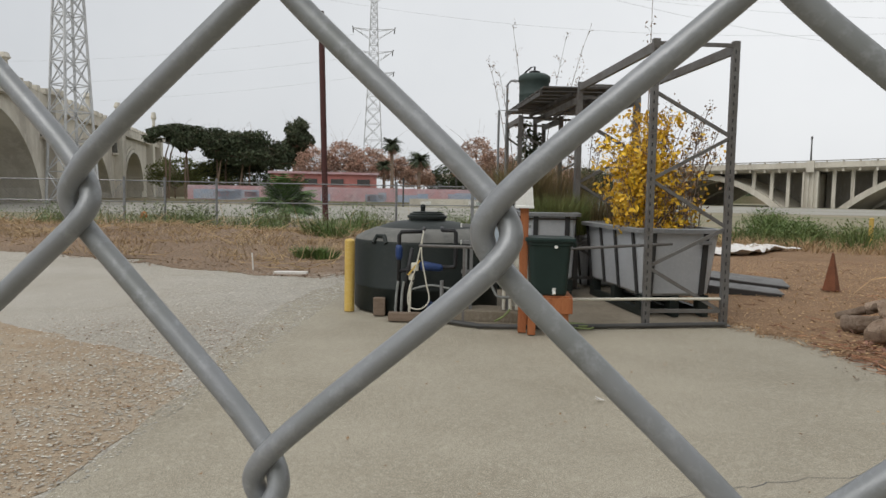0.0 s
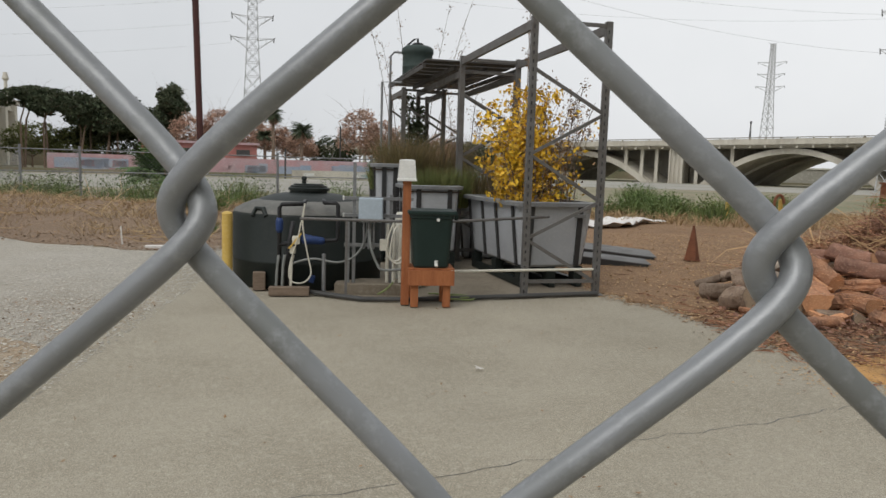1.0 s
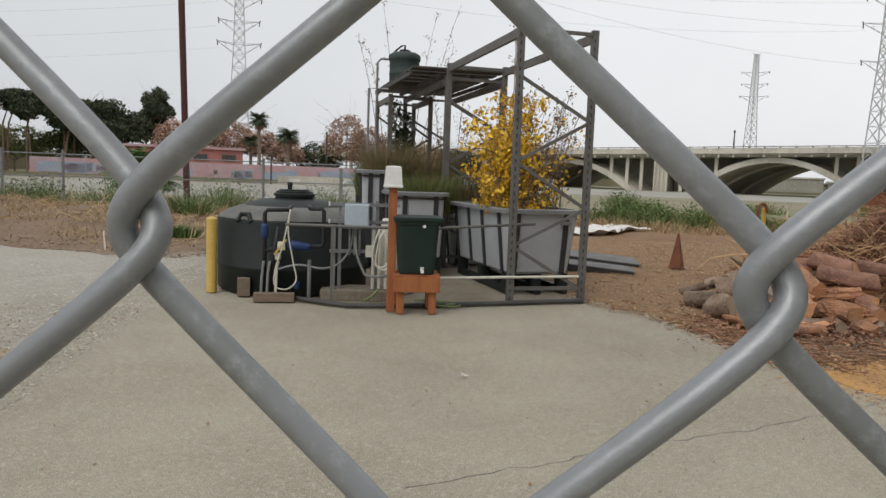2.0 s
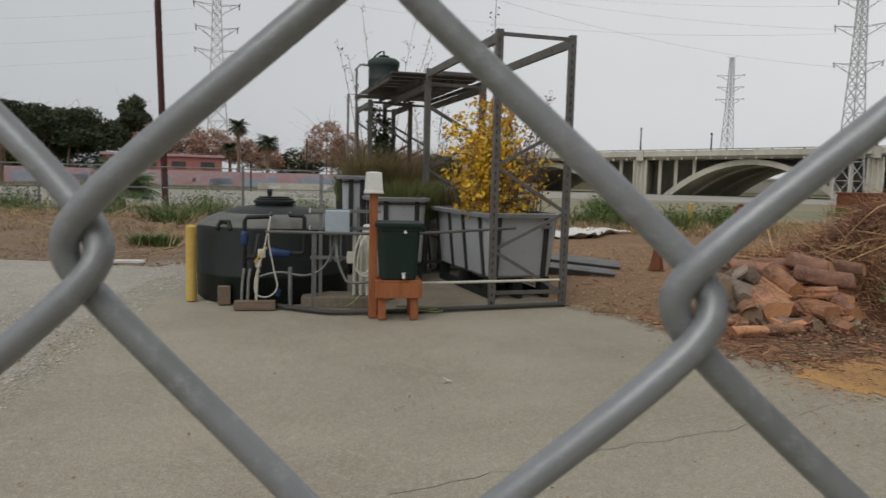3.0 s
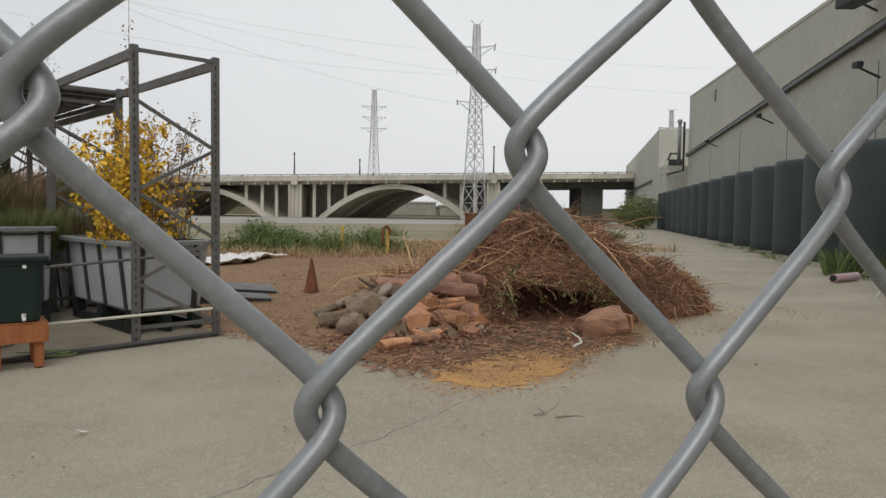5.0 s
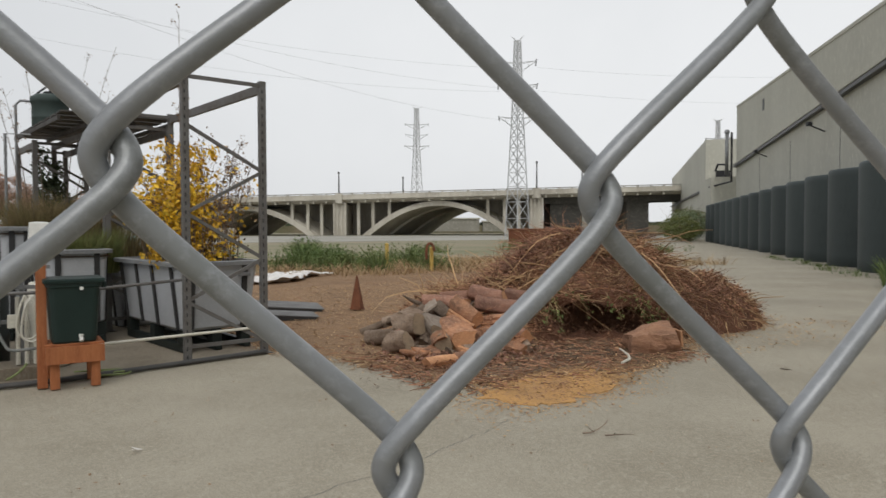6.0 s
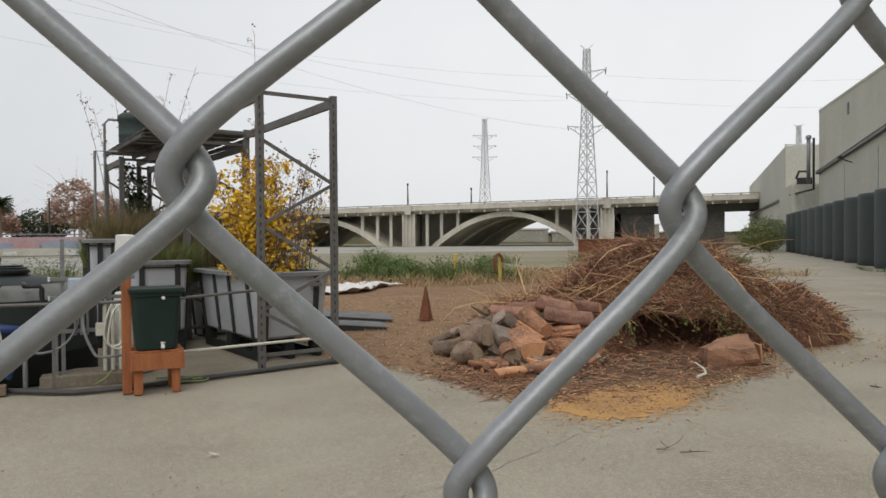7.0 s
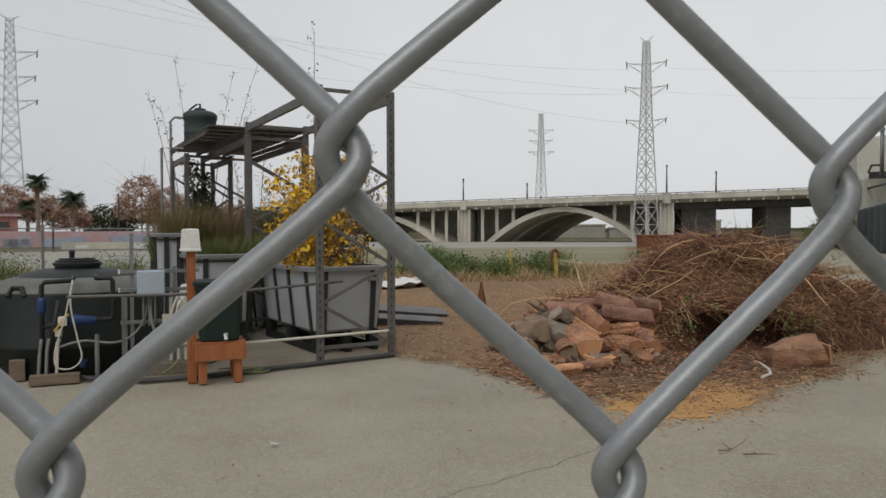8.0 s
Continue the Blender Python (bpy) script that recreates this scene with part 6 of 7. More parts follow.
# ---- lattice pylons ----
def pylon(x, y, height, base, waist, arms, rz, label, bar_w=0.16, z0=0.0, corner_on=False):
    """Square tapering lattice mast; arms are (height, half span)."""
    t = thing("pylon", label, "pylon", pose(x, y, z0, 0, 0, rz), group="power pylons")

    def half(z):
        k = z / height
        return (base * (1 - k / 0.62) + waist * (k / 0.62)) / 2 if k < 0.62 else (waist * (1 - (k - 0.62) / 0.38 * 0.45)) / 2
    cs = ((0, -1.3), (1.3, 0), (0, 1.3), (-1.3, 0)) if corner_on else ((-1, -1), (1, -1), (1, 1), (-1, 1))
    zs = [0.0]
    while zs[-1] < height * 0.985:
        zs.append(min(height, zs[-1] + max(1.1, 1.9 * half(zs[-1]))))
    for cx, cy in cs:
        part("leg", tube(bmesh.new(), [(cx * half(a), cy * half(a), a) for a in zs], bar_w * 0.85, 4), M["steel"], t)
    for i, (p, q) in enumerate(zip(cs, cs[1:] + cs[:1])):
        b = bmesh.new()
        for a, c in zip(zs, zs[1:]):
            bar(b, (p[0] * half(a), p[1] * half(a), a), (q[0] * half(c), q[1] * half(c), c), bar_w * 0.6)
            bar(b, (q[0] * half(a), q[1] * half(a), a), (p[0] * half(c), p[1] * half(c), c), bar_w * 0.6)
            bar(b, (p[0] * half(c), p[1] * half(c), c), (q[0] * half(c), q[1] * half(c), c), bar_w * 0.6)
        tagged(part("bracing", b, M["steel"], t), kind="stuff")
    for z, span in arms:
        for s in (-1, 1):
            b = bmesh.new()
            h = half(z)
            for cy in (-1, 1):
                bar(b, (s * h, cy * h, z), (s * span, 0, z + 0.35), bar_w * 0.7)
                bar(b, (s * h, cy * h, z - 1.5), (s * span, 0, z + 0.3), bar_w * 0.55)
            bar(b, (s * (h + span) / 2, 0, z + 0.17), (s * (h + span) / 2, 0, z - 0.6), bar_w * 0.5)
            ar = part("crossarm", b, M["steel"], t)
            for end in (-1, 1):
                part("insulator", tube(bmesh.new(), [(s * span, end * 0.2, z + 0.3), (s * span, end * 2.4, z + 0.05)], 0.09, 6), M["panel"], ar)
    b = bmesh.new()
    for s in (-1, 1):
        bar(b, (0, 0, height - 0.6), (s * waist * 0.75, 0, height + 0.5), bar_w * 0.6)
        bar(b, (s * waist * 0.3, 0, height), (s * waist * 0.75, 0, height + 0.5), bar_w * 0.5)
    part("earth_wire_peak", b, M["steel"], t)
    return t


pylon(77.4, 98.3, 34.2, 3.3, 1.5, ((20.5, 3.2), (26.0, 3.4), (30.0, 3.2)), -38, "tall grey lattice power pylon before the bridge", 0.12, corner_on=True)
pylon(130.6, 224.9, 44.8, 4.4, 2.0, ((31.0, 4.3), (35.0, 4.0), (38.8, 4.2)), -30, "distant pale lattice power pylon beyond the bridge", 0.15, corner_on=True)
pylon(-19.9, 128.5, 35.4, 4.2, 1.9, ((22.6, 3.6), (26.3, 3.4), (30.2, 3.7)), 9, "tall grey lattice power pylon beyond the river channel", 0.125)
pylon(-35.6, 60.3, 26.0, 3.0, 1.8, ((21, 3), (24, 3)), -28, "tall grey lattice power pylon beside the viaduct", 0.14)
pylon(176.4, 131.6, 32.0, 3.6, 1.6, ((26.8, 3.4),), -52, "distant lattice power pylon behind the rear building", 0.3)
# power lines from pylon to pylon
for n_, (p0, p1, sag) in enumerate(((((75.0, 100.0, 25.2)), (-60, 118, 40.0), 6), ((80.0, 96.2, 25.2), (-50, 95, 42.0), 6), ((75.2, 99.8, 29.2), (-60, 125, 48.0), 6), ((80, 96.4, 19.7), (-40, 60, 34), 6), ((-23.4, 128.0, 25.4), (-200, 190, 34), 5), ((-23.4, 128.0, 29.4), (-200, 190, 40), 5), ((-23.4, 128, 21.8), (-200, 190, 29), 5), ((80.2, 96.2, 29.2), (200, 20, 40), 6), ((80.2, 96.2, 25.2), (200, 20, 34), 6))):
    a, c = Vector(p0), Vector(p1)
    tagged(link("power_line", tube(bmesh.new(), [a.lerp(c, k / 24) - Vector((0, 0, sag * 4 * (k / 24) * (1 - k / 24))) for k in range(25)], 0.015, 5), M["steel"]), "thin overhead power line strung between pylons", "cable", group="power lines")

# ---- far bank of the channel: pale strip, pink wall, red building, trees ----
sheet("channel_strip", [(-120, 41), (-17, 41), (-4, 39), (8, 40), (14, 52), (10, 76), (-7, 76), (-120, 60)], 0.02, M["palewater"], "pale concrete strip of the river channel", 0.1, 9, 2.0)
sheet("river_strip", [(10, 78), (40, 74), (110, 66), (96, 106), (40, 140), (10, 120)], 0.015, M["palewater"], "pale concrete bed of the river under the bridge", 0.2, 10, 3.0)
sheet("left_dirt", [(-1.6, 14.2), (-3.0, 12.5), (-5.4, 13.4), (-8.2, 15.4), (-12.5, 17.4), (-16, 19.3), (-40, 23), (-40, 33), (-10, 34), (2, 33), (2, 20)], 0.020, M["verge"], "brown dirt verge with dry grass", 0.35, 12)
pw_ = thing("pink_wall", "long faded pink wall with patches of paint", "wall")
part("wall", bar(bmesh.new(), (-33.0, 78.5, 0.9), (4.0, 86.5, 0.9), 0.5, 2.2), M["pink"], pw_)
part("wall_base", bar(bmesh.new(), (-60.0, 73.0, 0.0), (26.0, 91.0, 0.0), 0.9, 0.8), M["field"], pw_, "dark weedy base of the wall")
rng = random.Random(77)
for i in range(26):
    k = rng.random()
    p = Vector((-33.0, 78.5, 0)).lerp(Vector((4.0, 86.5, 0)), k)
    part("paint_patch", boxed((rng.uniform(0.8, 2.8), 0.04, rng.uniform(0.6, 1.3)), (p.x + 0.06, p.y - 0.28, 0.95 + rng.uniform(-0.3, 0.2)), math.atan2(8, 37)), M[rng.choice(("mural", "pink", "pink"))] if i % 3 else M["mural"], pw_, "faded paint patch")
tagged(link("grey_wall", bar(bmesh.new(), (4.2, 86.6, 0.8), (26.0, 91.2, 0.8), 0.4, 1.6), M["bridge"]), "low grey wall beyond the channel", "wall")
gw = thing("graffiti_wall", "low grey wall covered in pale teal graffiti shapes", "wall")
part("wall", bar(bmesh.new(), (-8.0, 78.4, 0.45), (14.0, 83.2, 0.45), 0.3, 0.9), M["bridge"], gw)
for i in range(22):
    k = rng.random()
    p = Vector((-8.0, 78.4, 0)).lerp(Vector((14.0, 83.2, 0)), k)
    part("paint_shape", boxed((rng.uniform(0.4, 1.5), 0.04, rng.uniform(0.3, 0.65)), (p.x + 0.04, p.y - 0.2, 0.45), math.atan2(4.8, 22.0)), M["teal" if i % 3 else "white"], gw, "faded teal paint shape")
rb = thing("red_building", "low brick-red building with a flat roof", "building")
part("wall", bar(bmesh.new(), (-27.5, 93.0, 1.4), (-14.5, 95.66, 1.4), 9, 4.6), M["redwall"], rb)
part("roof", bar(bmesh.new(), (-27.8, 92.94, 3.84), (-14.2, 95.72, 3.84), 9.6, 0.28), M["pink"], rb)
for i in range(4):
    k = (i + 0.5) / 4
    p = Vector((-27.5, 93.0, 2.9)).lerp(Vector((-14.5, 95.66, 2.9)), k)
    part("window", boxed((1.6, 0.2, 0.7), (p.x + 0.9, p.y - 4.5, 2.75), 0.2), M["panel"], rb, "dark window strip")


def tree(x, y, trunk_h, crown, name, label, mt, seed, leaf=0.35, n=1400, trunks=1, r0=0.25, bare=0.0):
    """crown: list of (dx, dy, z, rx, ry, rz) clumps."""
    r_ = random.Random(seed)
    t = thing(name, label, "tree", pose(x, y, 0))
    v, f = [], []
    b = bmesh.new()
    for i in range(trunks):
        ox = r_.uniform(-1.2, 1.2) if trunks > 1 else 0
        cxyz = crown[i % len(crown)]
        tip = Vector((cxyz[0] * 0.8, cxyz[1] * 0.8, cxyz[2]))
        mid = Vector((ox + tip.x * 0.35, tip.y * 0.35, trunk_h * 0.6))
        tube(b, [(ox, 0, 0), mid, tip], r0, 8, radii=[r0, r0 * 0.7, r0 * 0.25])
    for c in crown:
        o = Vector((0, 0, trunk_h * 0.75))
        tube(b, [o, Vector((c[0] * 0.6, c[1] * 0.6, (o.z + c[2]) / 2)), Vector(c[:3])], r0 * 0.4, 6, radii=[r0 * 0.5, r0 * 0.35, r0 * 0.1])
        for _ in range(int(8 + bare * 40)):
            d = Vector((r_.gauss(0, 1) * c[3], r_.gauss(0, 1) * c[4], abs(r_.gauss(0, 1)) * c[5]))
            twigs(v, f, c[:3], d, d.length * 0.9, r0 * 0.15, r_, 3, 0.15)
    part("trunk", b, M["bark"], t)
    mesh_stuff("twig_mass", v, f, M["bark"], t, kind="stuff")
    pts_ = []
    vol = sum(c[3] * c[4] * c[5] for c in crown)
    for c in crown:
        for _ in range(int(n * c[3] * c[4] * c[5] / vol)):
            d = Vector((r_.gauss(0, 1), r_.gauss(0, 1), r_.gauss(0, 1))).normalized() * r_.uniform(0.45, 1.0) ** 0.6
            k = 1 + 0.35 * noise.noise(d * 2.3 + Vector((seed, 0, 0)))
            if noise.noise(d * 3.1 + Vector((0, seed, 0))) < -0.22:
                continue
            pts_.append((c[0] + d.x * c[3] * k, c[1] + d.y * c[4] * k, c[2] + d.z * c[5] * k))
    v, f = leaf_quads(pts_, leaf, r_)
    mesh_stuff("crown", v, f, M[mt], t, kind="stuff")
    return t


for i, (x, y, z, w, h) in enumerate(((-44.6, 101, 9.7, 3.2, 1.4), (-42.2, 102, 9.0, 3.2, 1.6), (-39.5, 103, 8.5, 3.6, 1.9), (-37.0, 104, 7.9, 3.4, 2.0), (-34.5, 105, 7.2, 3.8, 2.4), (-31.6, 106, 6.6, 3.2, 2.2), (-28.2, 107, 10.0, 1.9, 2.2), (-29.2, 109, 7.0, 3.0, 2.4), (-38.5, 108, 4.8, 4.4, 1.8))):
    pr = random.Random(900 + i)
    clumps_ = [(0, 0, z, w * 0.7, 2.2, h * 0.75)]
    for j in range(13):
        a_, r_ = pr.uniform(0, 6.283), math.sqrt(pr.random())
        clumps_.append((math.cos(a_) * w * r_, math.sin(a_) * 2.4 * r_, z + h * (0.45 - 0.9 * r_ * r_ + pr.gauss(0, 0.3)), w * pr.uniform(0.32, 0.6), 1.4, h * pr.uniform(0.35, 0.6)))
    tree(x, y, z * 1.08, clumps_, "pine_tree", "dark umbrella-crowned pine beyond the channel", "leafdark", 200 + i, 0.21, 8000, 2, 0.16)
for i, (x, y, z, w, h, mt, bare) in enumerate(((-24.5, 103, 5.6, 2.8, 2.4, "leafbrown", 0.3), (-20.5, 104, 6.6, 2.6, 2.4, "leafbrown", 0.6), (-16.5, 102, 5.8, 2.8, 2.2, "leafbrown", 0.6), (-1.0, 101, 6.6, 2.8, 3.0, "leafbrown", 0.6), (2.2, 104, 5.5, 2.6, 2.6, "leafbrown", 0.6), (-13.0, 106, 5.2, 2.6, 1.8, "leafbrown", 1.0), (6.0, 106, 5.0, 3.0, 2.4, "leafdark", 0.2), (-5.0, 106, 3.8, 3.0, 2.0, "leafdark", 0.1), (-9.5, 104, 4.2, 2.4, 1.8, "leafbrown", 0.7), (-47, 107, 4.2, 4.0, 2.2, "olive", 0.1), (-41.5, 106, 3.8, 4.0, 2.0, "olive", 0.1), (-36, 107, 3.6, 4.5, 2.4, "leafdark", 0.1), (11, 108, 4.2, 3.0, 2.0, "leafbrown", 0.5), (16, 110, 3.8, 3.5, 2.0, "leafdark", 0.1))):
    tree(x, y, max(1.0, z - h), [(0, 0, z, w, 2.2, h), (-w * 0.6, 0.4, z - h * 0.5, w * 0.6, 1.6, h * 0.6), (w * 0.6, 0.2, z - h * 0.4, w * 0.6, 1.6, h * 0.6)], "broadleaf_tree", ("russet broadleaf tree half bare" if mt == "leafbrown" else "dark green rounded tree") + " beyond the channel", mt, 300 + i, 0.15, 5200 if mt == "leafbrown" else 6000, 1, 0.14, bare)


tree(0.95, 15.0, 0.9, [(0, 0, 2.62, 0.27, 0.27, 0.30), (-0.08, 0, 2.95, 0.15, 0.15, 0.16), (0.1, 0, 2.2, 0.26, 0.26, 0.34), (-0.06, 0, 1.75, 0.3, 0.3, 0.3)], "evergreen_shrub", "narrow dark evergreen shrub standing behind the rack", "leafdark", 610, 0.035, 2600, 1, 0.03)


def palm(x, y, h, crown, label, seed, fronds=80, skirt=True, name="palm_tree"):
    r_ = random.Random(seed)
    t = thing(name, label, "palm", pose(x, y, 0))
    part("trunk", tube(bmesh.new(), [(0, 0, 0), (0.05, 0, h * 0.5), (0, 0, h)], 0.2, 10, radii=[0.28, 0.2, 0.18]), M["bark"], t)
    for dead in ((False, True) if skirt else (False,)):
        v, f = [], []
        for i in range(fronds if not dead else fronds // 2):
            a, up = r_.uniform(0, 6.283), r_.uniform(-0.35 if skirt else 0.15, 1.1 if skirt else 1.35) if not dead else r_.uniform(-1.6, -0.7)
            d = Vector((math.cos(a) * math.cos(up), math.sin(a) * math.cos(up), math.sin(up)))
            side = Vector((-math.sin(a), math.cos(a), 0))
            p = Vector((0, 0, h))
            ln = crown * r_.uniform(0.8, 1.1) * (0.8 if dead else 1)
            for j in range(7):
                q = p + d * (ln / 7)
                w = crown * 0.27 * math.sin(math.pi * (j + 1.2) / 8.5)
                for sd_ in (-1, 1):
                    for m2 in range(2):
                        k = len(v)
                        o = p.lerp(q, m2 / 2)
                        v += [o, o + d * 0.06 * crown, o + side * sd_ * w + d * w * 0.7 + Vector((0, 0, -w * 0.35))]
                        f.append((k, k + 1, k + 2))
                p = q
                d = (d + Vector((0, 0, -0.16 if not dead else -0.05))).normalized()
        mesh_stuff("fronds" if not dead else "dead_fronds", v, f, M["palmgreen" if name == "palm_shrub" else "leafdark" if not dead else "leafbrown"], t, kind="stuff")


palm(-11.4, 89.3, 7.4, 1.5, "tall palm with a dark round crown beyond the wall", 1)
palm(-7.6, 84.7, 5.4, 1.6, "stocky palm with a brown skirt beyond the wall", 2)
palm(-13.2, 95.0, 5.0, 1.3, "small palm beside the red building", 3)
palm(-9.7, 34.7, 0.7, 1.9, "low green palm shrub growing by the fence", 4, 100, False, "palm_shrub")
pole = thing("utility_pole", "tall dark red pole leaning slightly by the fence", "pole", pose(-6.7, 30.3, 0))
part("pole", tube(bmesh.new(), [(0, 0, 0), (-0.24, 0, 9.1)], 0.13, 12), M["polepaint"], pole)
part("base_plate", boxed((0.7, 0.5, 0.06), (0, 0, 0.05)), M["bridge"], pole)
for x, y, h in ((3.5, 85.0, 5.0), (-3.4, 92.0, 6.5), (-8.5, 76.5, 3.1)):
    tagged(link("thin_pole", tube(bmesh.new(), [(x, y, 0), (x, y, h)], 0.09, 8), M["panel"]), "thin dark pole beyond the channel", "pole", group="thin poles")

# ---- chain-link boundary fence along the channel ----
bf = thing("boundary_fence", "grey steel boundary fence with top and middle rails", "fence")
FP = [(-46, 22.5), (-38, 23.6), (-30, 24.6), (-22, 25.6), (-13.72, 26.7), (-12.4, 27.3), (-10.64, 28.1), (-3.6, 29.8), (0.2, 30.4), (4.2, 31.0)]
for x, y in FP:
    part("post", tube(bmesh.new(), [(x, y, 0), (x, y, 2.0)], 0.05, 8), M["conduit"], bf)
for (x0, y0), (x1, y1) in zip(FP, FP[1:]):
    for z in (1.85, 1.05, 0.12):
        part("rail", tube(bmesh.new(), [(x0, y0, z), (x1, y1, z)], 0.024 if z > 0.5 else 0.012, 6), M["conduit"], bf)
v, f = [], []
for (x0, y0), (x1, y1) in zip(FP, FP[1:]):
    n_ = int(math.hypot(x1 - x0, y1 - y0) / 0.14)
    for i in range(n_):
        for s in (0, 1):
            a, c = (i / n_, min(1, (i + 12) / n_))
            if s:
                a, c = c, a
            p, q = Vector((x0 + (x1 - x0) * a, y0 + (y1 - y0) * a, 0.1)), Vector((x0 + (x1 - x0) * c, y0 + (y1 - y0) * c, 1.85))
            k = len(v)
            v += [p + Vector((0.003, 0, 0)), p - Vector((0.003, 0, 0)), q - Vector((0.003, 0, 0)), q + Vector((0.003, 0, 0))]
            f.append((k, k + 1, k + 2, k + 3))
mesh_stuff("mesh", v, f, M["conduit"], bf, kind="stuff")

# ---- weeds, dry grass mounds and bushes ----
rng = random.Random(21)
b = bmesh.new()
bmesh.ops.create_grid(b, x_segments=60, y_segments=24, size=1)
for q in b.verts:
    x, y = -10.5 + q.co.x * 9.5, 21.0 + q.co.y * 5.0
    e = max(0.0, 1 - q.co.x ** 4) * max(0.0, 1 - q.co.y ** 2)
    q.co = Vector((x, y + 0.25 * (-10.5 - x) * 0.3, e * (0.28 + 0.5 * max(0, noise.noise((x * 0.45, y * 0.45, 3))) + 0.10 * noise.noise((x * 2, y * 2, 1))) - 0.03 * (1 - e)))
tagged(link("dirt_mound", b, M["verge"], smooth=True), "low uneven dirt mound with dry grass", "mound", kind="structure")
def verge_z(x, y):
    u, w = (x + 10.5) / 9.5, (y - 21.0 - 0.075 * (-10.5 - x)) / 5.0
    e = max(0.0, 1 - u ** 4) * max(0.0, 1 - w ** 2)
    return e * (0.28 + 0.5 * max(0, noise.noise((x * 0.45, y * 0.45, 3))))


v, f, tw, tf, lt = [], [], [], [], []
for _ in range(1500):
    x, y = rng.uniform(-20, -1.6), rng.uniform(15.0, 27)
    if y < 13.2 + 0.45 * (-x - 3) or noise.noise((x * 0.5, y * 0.5, 8.0)) < -0.1:
        continue
    blades(v, f, (x, y, verge_z(x, y) - 0.02), 14, rng.uniform(0.10, 0.30), 0.4, 0.008, rng, 1.1)
mesh_stuff("dry_grass", v, f, M["drygrass"], label="matted dry straw grass over the verge", category="grass", kind="stuff")
for _ in range(2600):
    x, y = rng.uniform(-20, -1.6), rng.uniform(13.4, 27)
    if y < 13.0 + 0.45 * (-x - 3):
        continue
    z = verge_z(x, y) + 0.03
    if noise.noise((x * 0.7, y * 0.7, 5.0)) > 0.12:
        twigs(tw, tf, (x, y, z + rng.uniform(0, 0.12)), (rng.gauss(0, 1), rng.gauss(0, 1), rng.gauss(0.1, 0.25)), rng.uniform(0.3, 1.1), 0.012, rng, 3, 0.25)
    lt += [(x + rng.gauss(0, 0.3), y + rng.gauss(0, 0.3), z) for _ in range(5)]
mesh_stuff("verge_brushwood", tw, tf, M["drygrass"], label="dry cut branches heaped over the dirt verge", category="brushwood", kind="stuff")
v, f = leaf_quads(lt, 0.032, rng, 0.75)
mesh_stuff("verge_litter", v, f, M["leafdry"], label="brown leaves and bark littering the verge", category="leaves", kind="stuff")
v, f = leaf_quads([(x, 13.0 + max(-0.35, rng.gauss(0.1, 0.5)) + 0.45 * max(0.0, -x - 3.4), 0.03) for x in (rng.uniform(-18, -1.8) for _ in range(2500))], 0.03, rng, 0.85)
mesh_stuff("verge_crumbs", v, f, M["verge"], label="dirt crumbs spilling over the gravel edge", category="dirt", kind="stuff")
v, f, bushy = [], [], []
for _ in range(260):
    x = rng.choice((-24, -20, -16.5, -12.5, -11.5, -8.5, -5, -1)) + rng.gauss(0, 0.8)
    y = rng.gauss(28.3 + 0.25 * (x + 10) * 0.5, 1.6)
    h = rng.uniform(0.35, 1.2)
    blades(v, f, (x, y, 0.03), 12, h, 0.35, 0.012, rng, 0.4)
    bushy += [(x + rng.gauss(0, 0.25), y + rng.gauss(0, 0.25), 0.05 + h * rng.uniform(0.1, 1.0)) for _ in range(26)]
for x, y, h in ((-3.9, 16.2, 0.32), (-4.0, 16.3, 0.3), (-3.6, 16.1, 0.28), (-4.2, 20.5, 0.9), (-4.6, 21, 0.8), (-5.0, 21.2, 0.9)):
    blades(v, f, (x, y, 0.03), 160, h, 0.32, 0.014, rng, 0.6)
mesh_stuff("green_weeds", v, f, M["weed"], label="tall green weeds growing along the fence", category="weeds", kind="stuff")
v, f = leaf_quads(bushy, 0.05, rng, 0.2)
mesh_stuff("fence_weed_leaves", v, f, M["sage"], label="grey-green leafy weeds growing along the fence", category="weeds", kind="stuff")
v, f = [], []
clumps = [(rng.uniform(3, 26), rng.uniform(0.0, 7.0), rng.uniform(0.35, 0.95), rng.uniform(0.18, 0.4)) for _ in range(6)] + [(rng.uniform(6, 40), rng.uniform(9.0, 26.0), rng.uniform(0.4, 1.0), rng.uniform(0.4, 0.8)) for _ in range(6)]
clumps += [(rng.uniform(5.5, 14.5), rng.uniform(2.5, 9.0), rng.uniform(0.7, 1.2), rng.uniform(0.25, 0.5)) for _ in range(6)] + [(11.7, 1.0, 0.95, 0.32), (10.2, 1.6, 0.8, 0.4), (13.9, 0.9, 0.7, 0.3)]
sprigs = []
for cx, cy, tall, wide in clumps:
    for _ in range(26):
        x, y = cx + rng.gauss(0, wide), cy + rng.gauss(0, wide)
        h = tall * rng.uniform(0.6, 1.15)
        blades(v, f, (x, 24.0 + y - 0.15 * x, 0.0), 14, h, 0.22, 0.014, rng, 0.4)
        sprigs += [(x + rng.gauss(0, 0.16), 24.0 + y - 0.15 * x + rng.gauss(0, 0.16), 0.05 + h * rng.uniform(0.1, 0.95)) for _ in range(15)]
mesh_stuff("river_weeds", v, f, M["weed"], label="green weeds along the edge of the dirt", category="weeds", kind="stuff")
v, f = leaf_quads(sprigs, 0.045, rng, 0.2)
mesh_stuff("weed_leaves", v, f, M["weed"], label="leafy green weeds along the edge of the dirt", category="weeds", kind="stuff")
v, f = [], []
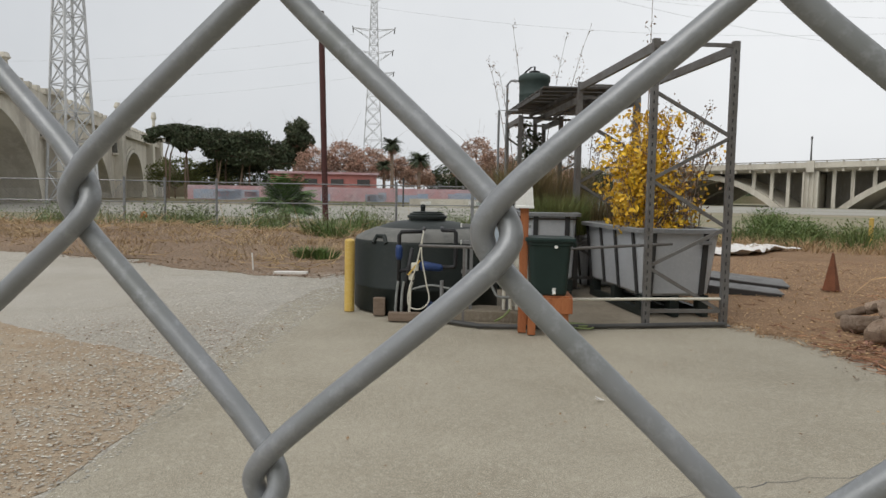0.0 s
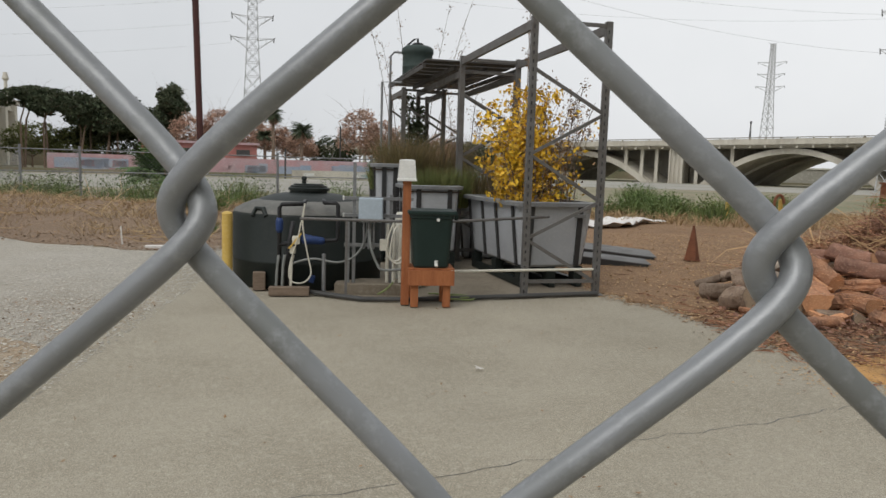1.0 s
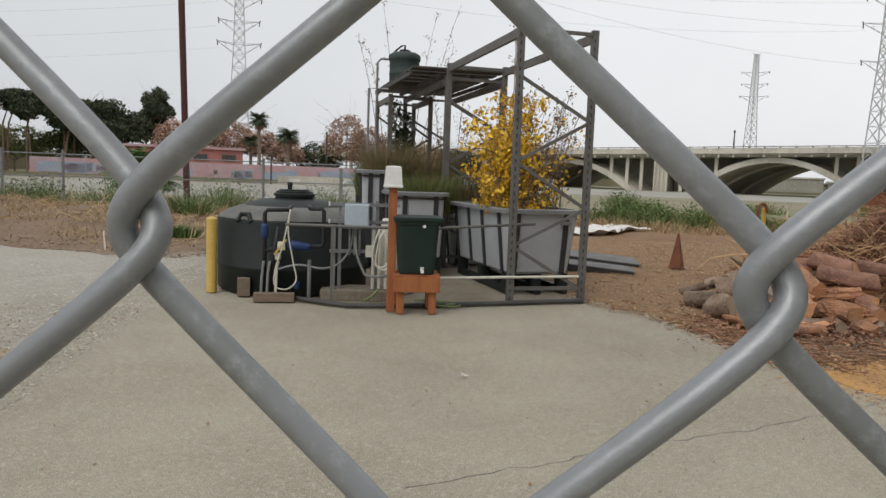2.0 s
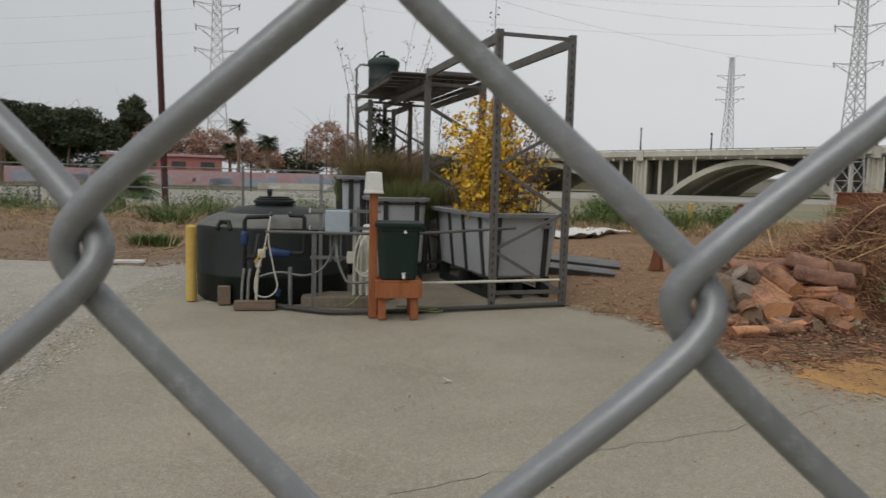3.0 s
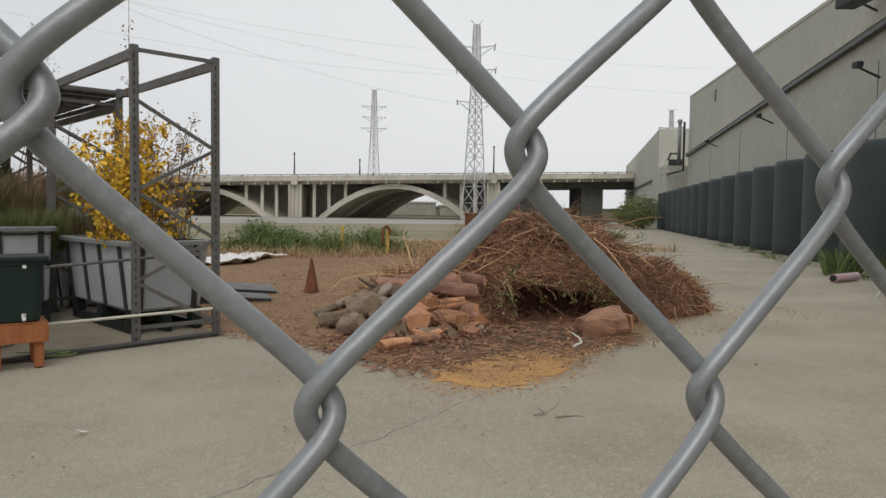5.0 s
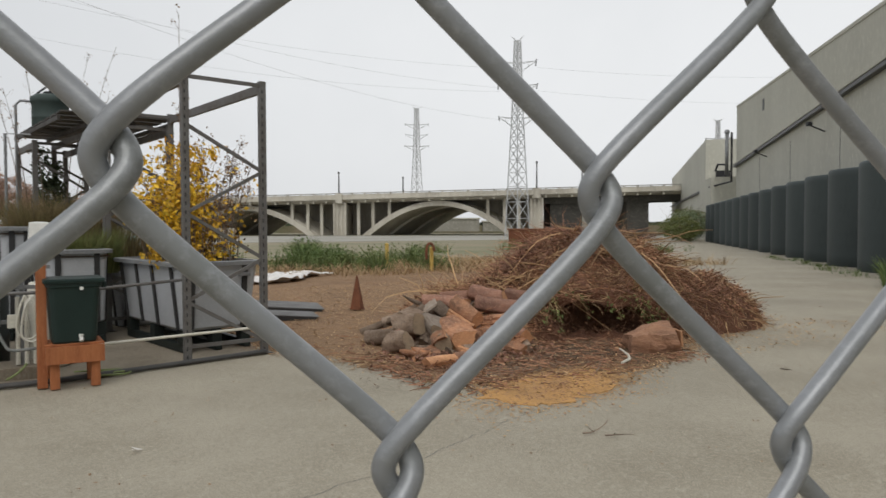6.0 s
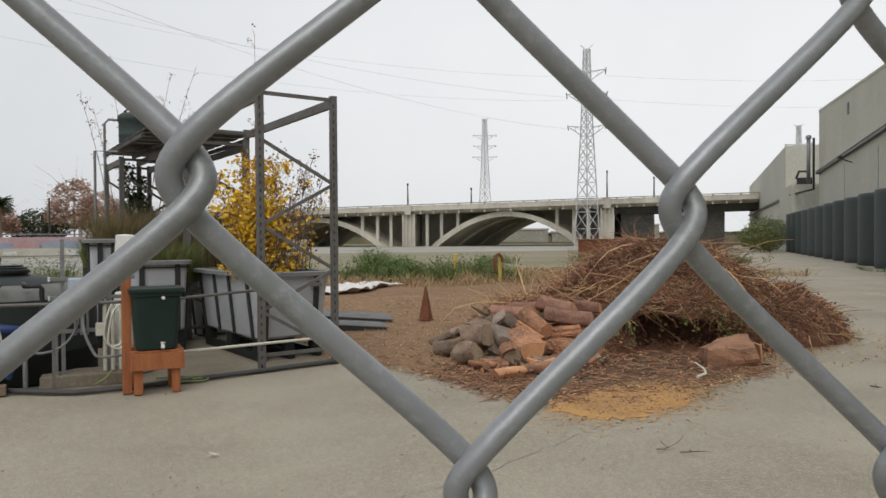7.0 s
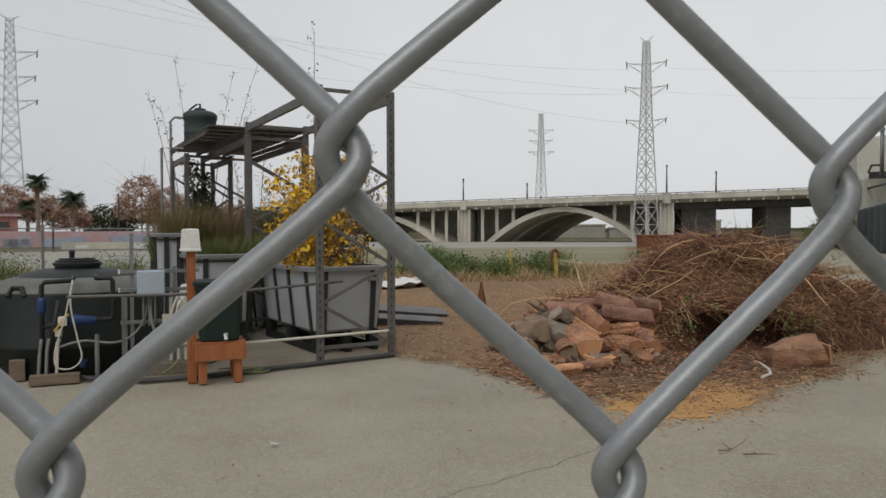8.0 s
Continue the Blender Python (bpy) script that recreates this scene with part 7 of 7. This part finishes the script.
for _ in range(750):
    x = rng.uniform(3, 26)
    blades(v, f, (x, 23.5 + rng.uniform(-1, 8) - 0.15 * x, 0.03), 14, rng.uniform(0.2, 0.5), 0.4, 0.014, rng, 0.8)
mesh_stuff("pale_dry_grass", v, f, M["drygrass"], label="pale dry grass between the green weeds", category="grass", kind="stuff")
for i, (a, r, h, w) in enumerate(((78, 5.2, 1.5, 2.2), (84, 6.5, 1.9, 2.4), (92, 7.0, 2.2, 2.6))):
    p = lane(a, r)
    tree(p.x, p.y, 0.4, [(0, 0, h, w, w, h * 0.8), (w * 0.5, 0.5, h * 0.6, w * 0.6, w * 0.6, h * 0.6)], "bush", "wild green-brown bush at the end of the cisterns", "olive" if i != 1 else "sage", 500 + i, 0.09, 6000, 3, 0.06, 0.4)
pp = thing("far_brush_heap", "low dark heap of branches beside the drive", "brush pile")
v, f = [], []
for _ in range(900):
    p = Vector((57, 54, 0)) + Vector((rng.gauss(0, 1.5), rng.gauss(0, 1.0), 0))
    twigs(v, f, (p.x, p.y, rng.uniform(0.05, 0.9)), (rng.gauss(0, 1), rng.gauss(0, 1), rng.gauss(0, 0.3)), rng.uniform(0.6, 1.8), 0.045, rng, 3, 0.2)
mesh_stuff("branch_mass", v, f, M["bark"], pp, kind="stuff")
rc = thing("rusty_container", "low rusty brown steel skip beyond the brush pile", "skip", pose(36.5, 43.5, 0, 0, 0, -45))
part("body", boxed((4.6, 2.2, 1.25), (0, 0, 0.78), bevel=0.04), M["rust"], rc)
part("rim", boxed((4.75, 2.35, 0.12), (0, 0, 1.44), bevel=0.03), M["rust"], rc)
for x in (-2, -1, 0, 1, 2):
    part("rib", boxed((0.1, 0.08, 1.1), (x, -1.14, 0.75)), M["rust"], rc)
for x in (-1.6, 1.6):
    part("skid", boxed((0.3, 2.0, 0.16), (x, 0, 0.08)), M["rust"], rc)

# small marks in the verge
om = thing("orange_marker", "small orange marker standing among the weeds", "marker", pose(-13.2, 27.2, 0))
part("stake", tube(bmesh.new(), [(0, 0, 0), (0, 0, 0.45)], 0.04, 8), M["orange"], om)
part("cap", lathe(bmesh.new(), [(0, 0.4), (0.14, 0.42), (0.12, 0.6), (0, 0.66)], 12), M["orange"], om)
tagged(link("pale_plank", boxed((0.62, 0.16, 0.05), (-3.55, 13.1, 0.04), 0.05, bevel=0.006), M["tarp"]), "short pale plank lying at the edge of the dirt", "plank")
tagged(link("stake", tube(bmesh.new(), [(-4.4, 13.5, 0), (-4.42, 13.5, 0.36)], 0.015, 6), M["tarp"]), "thin pale survey stake in the dirt", "stake")
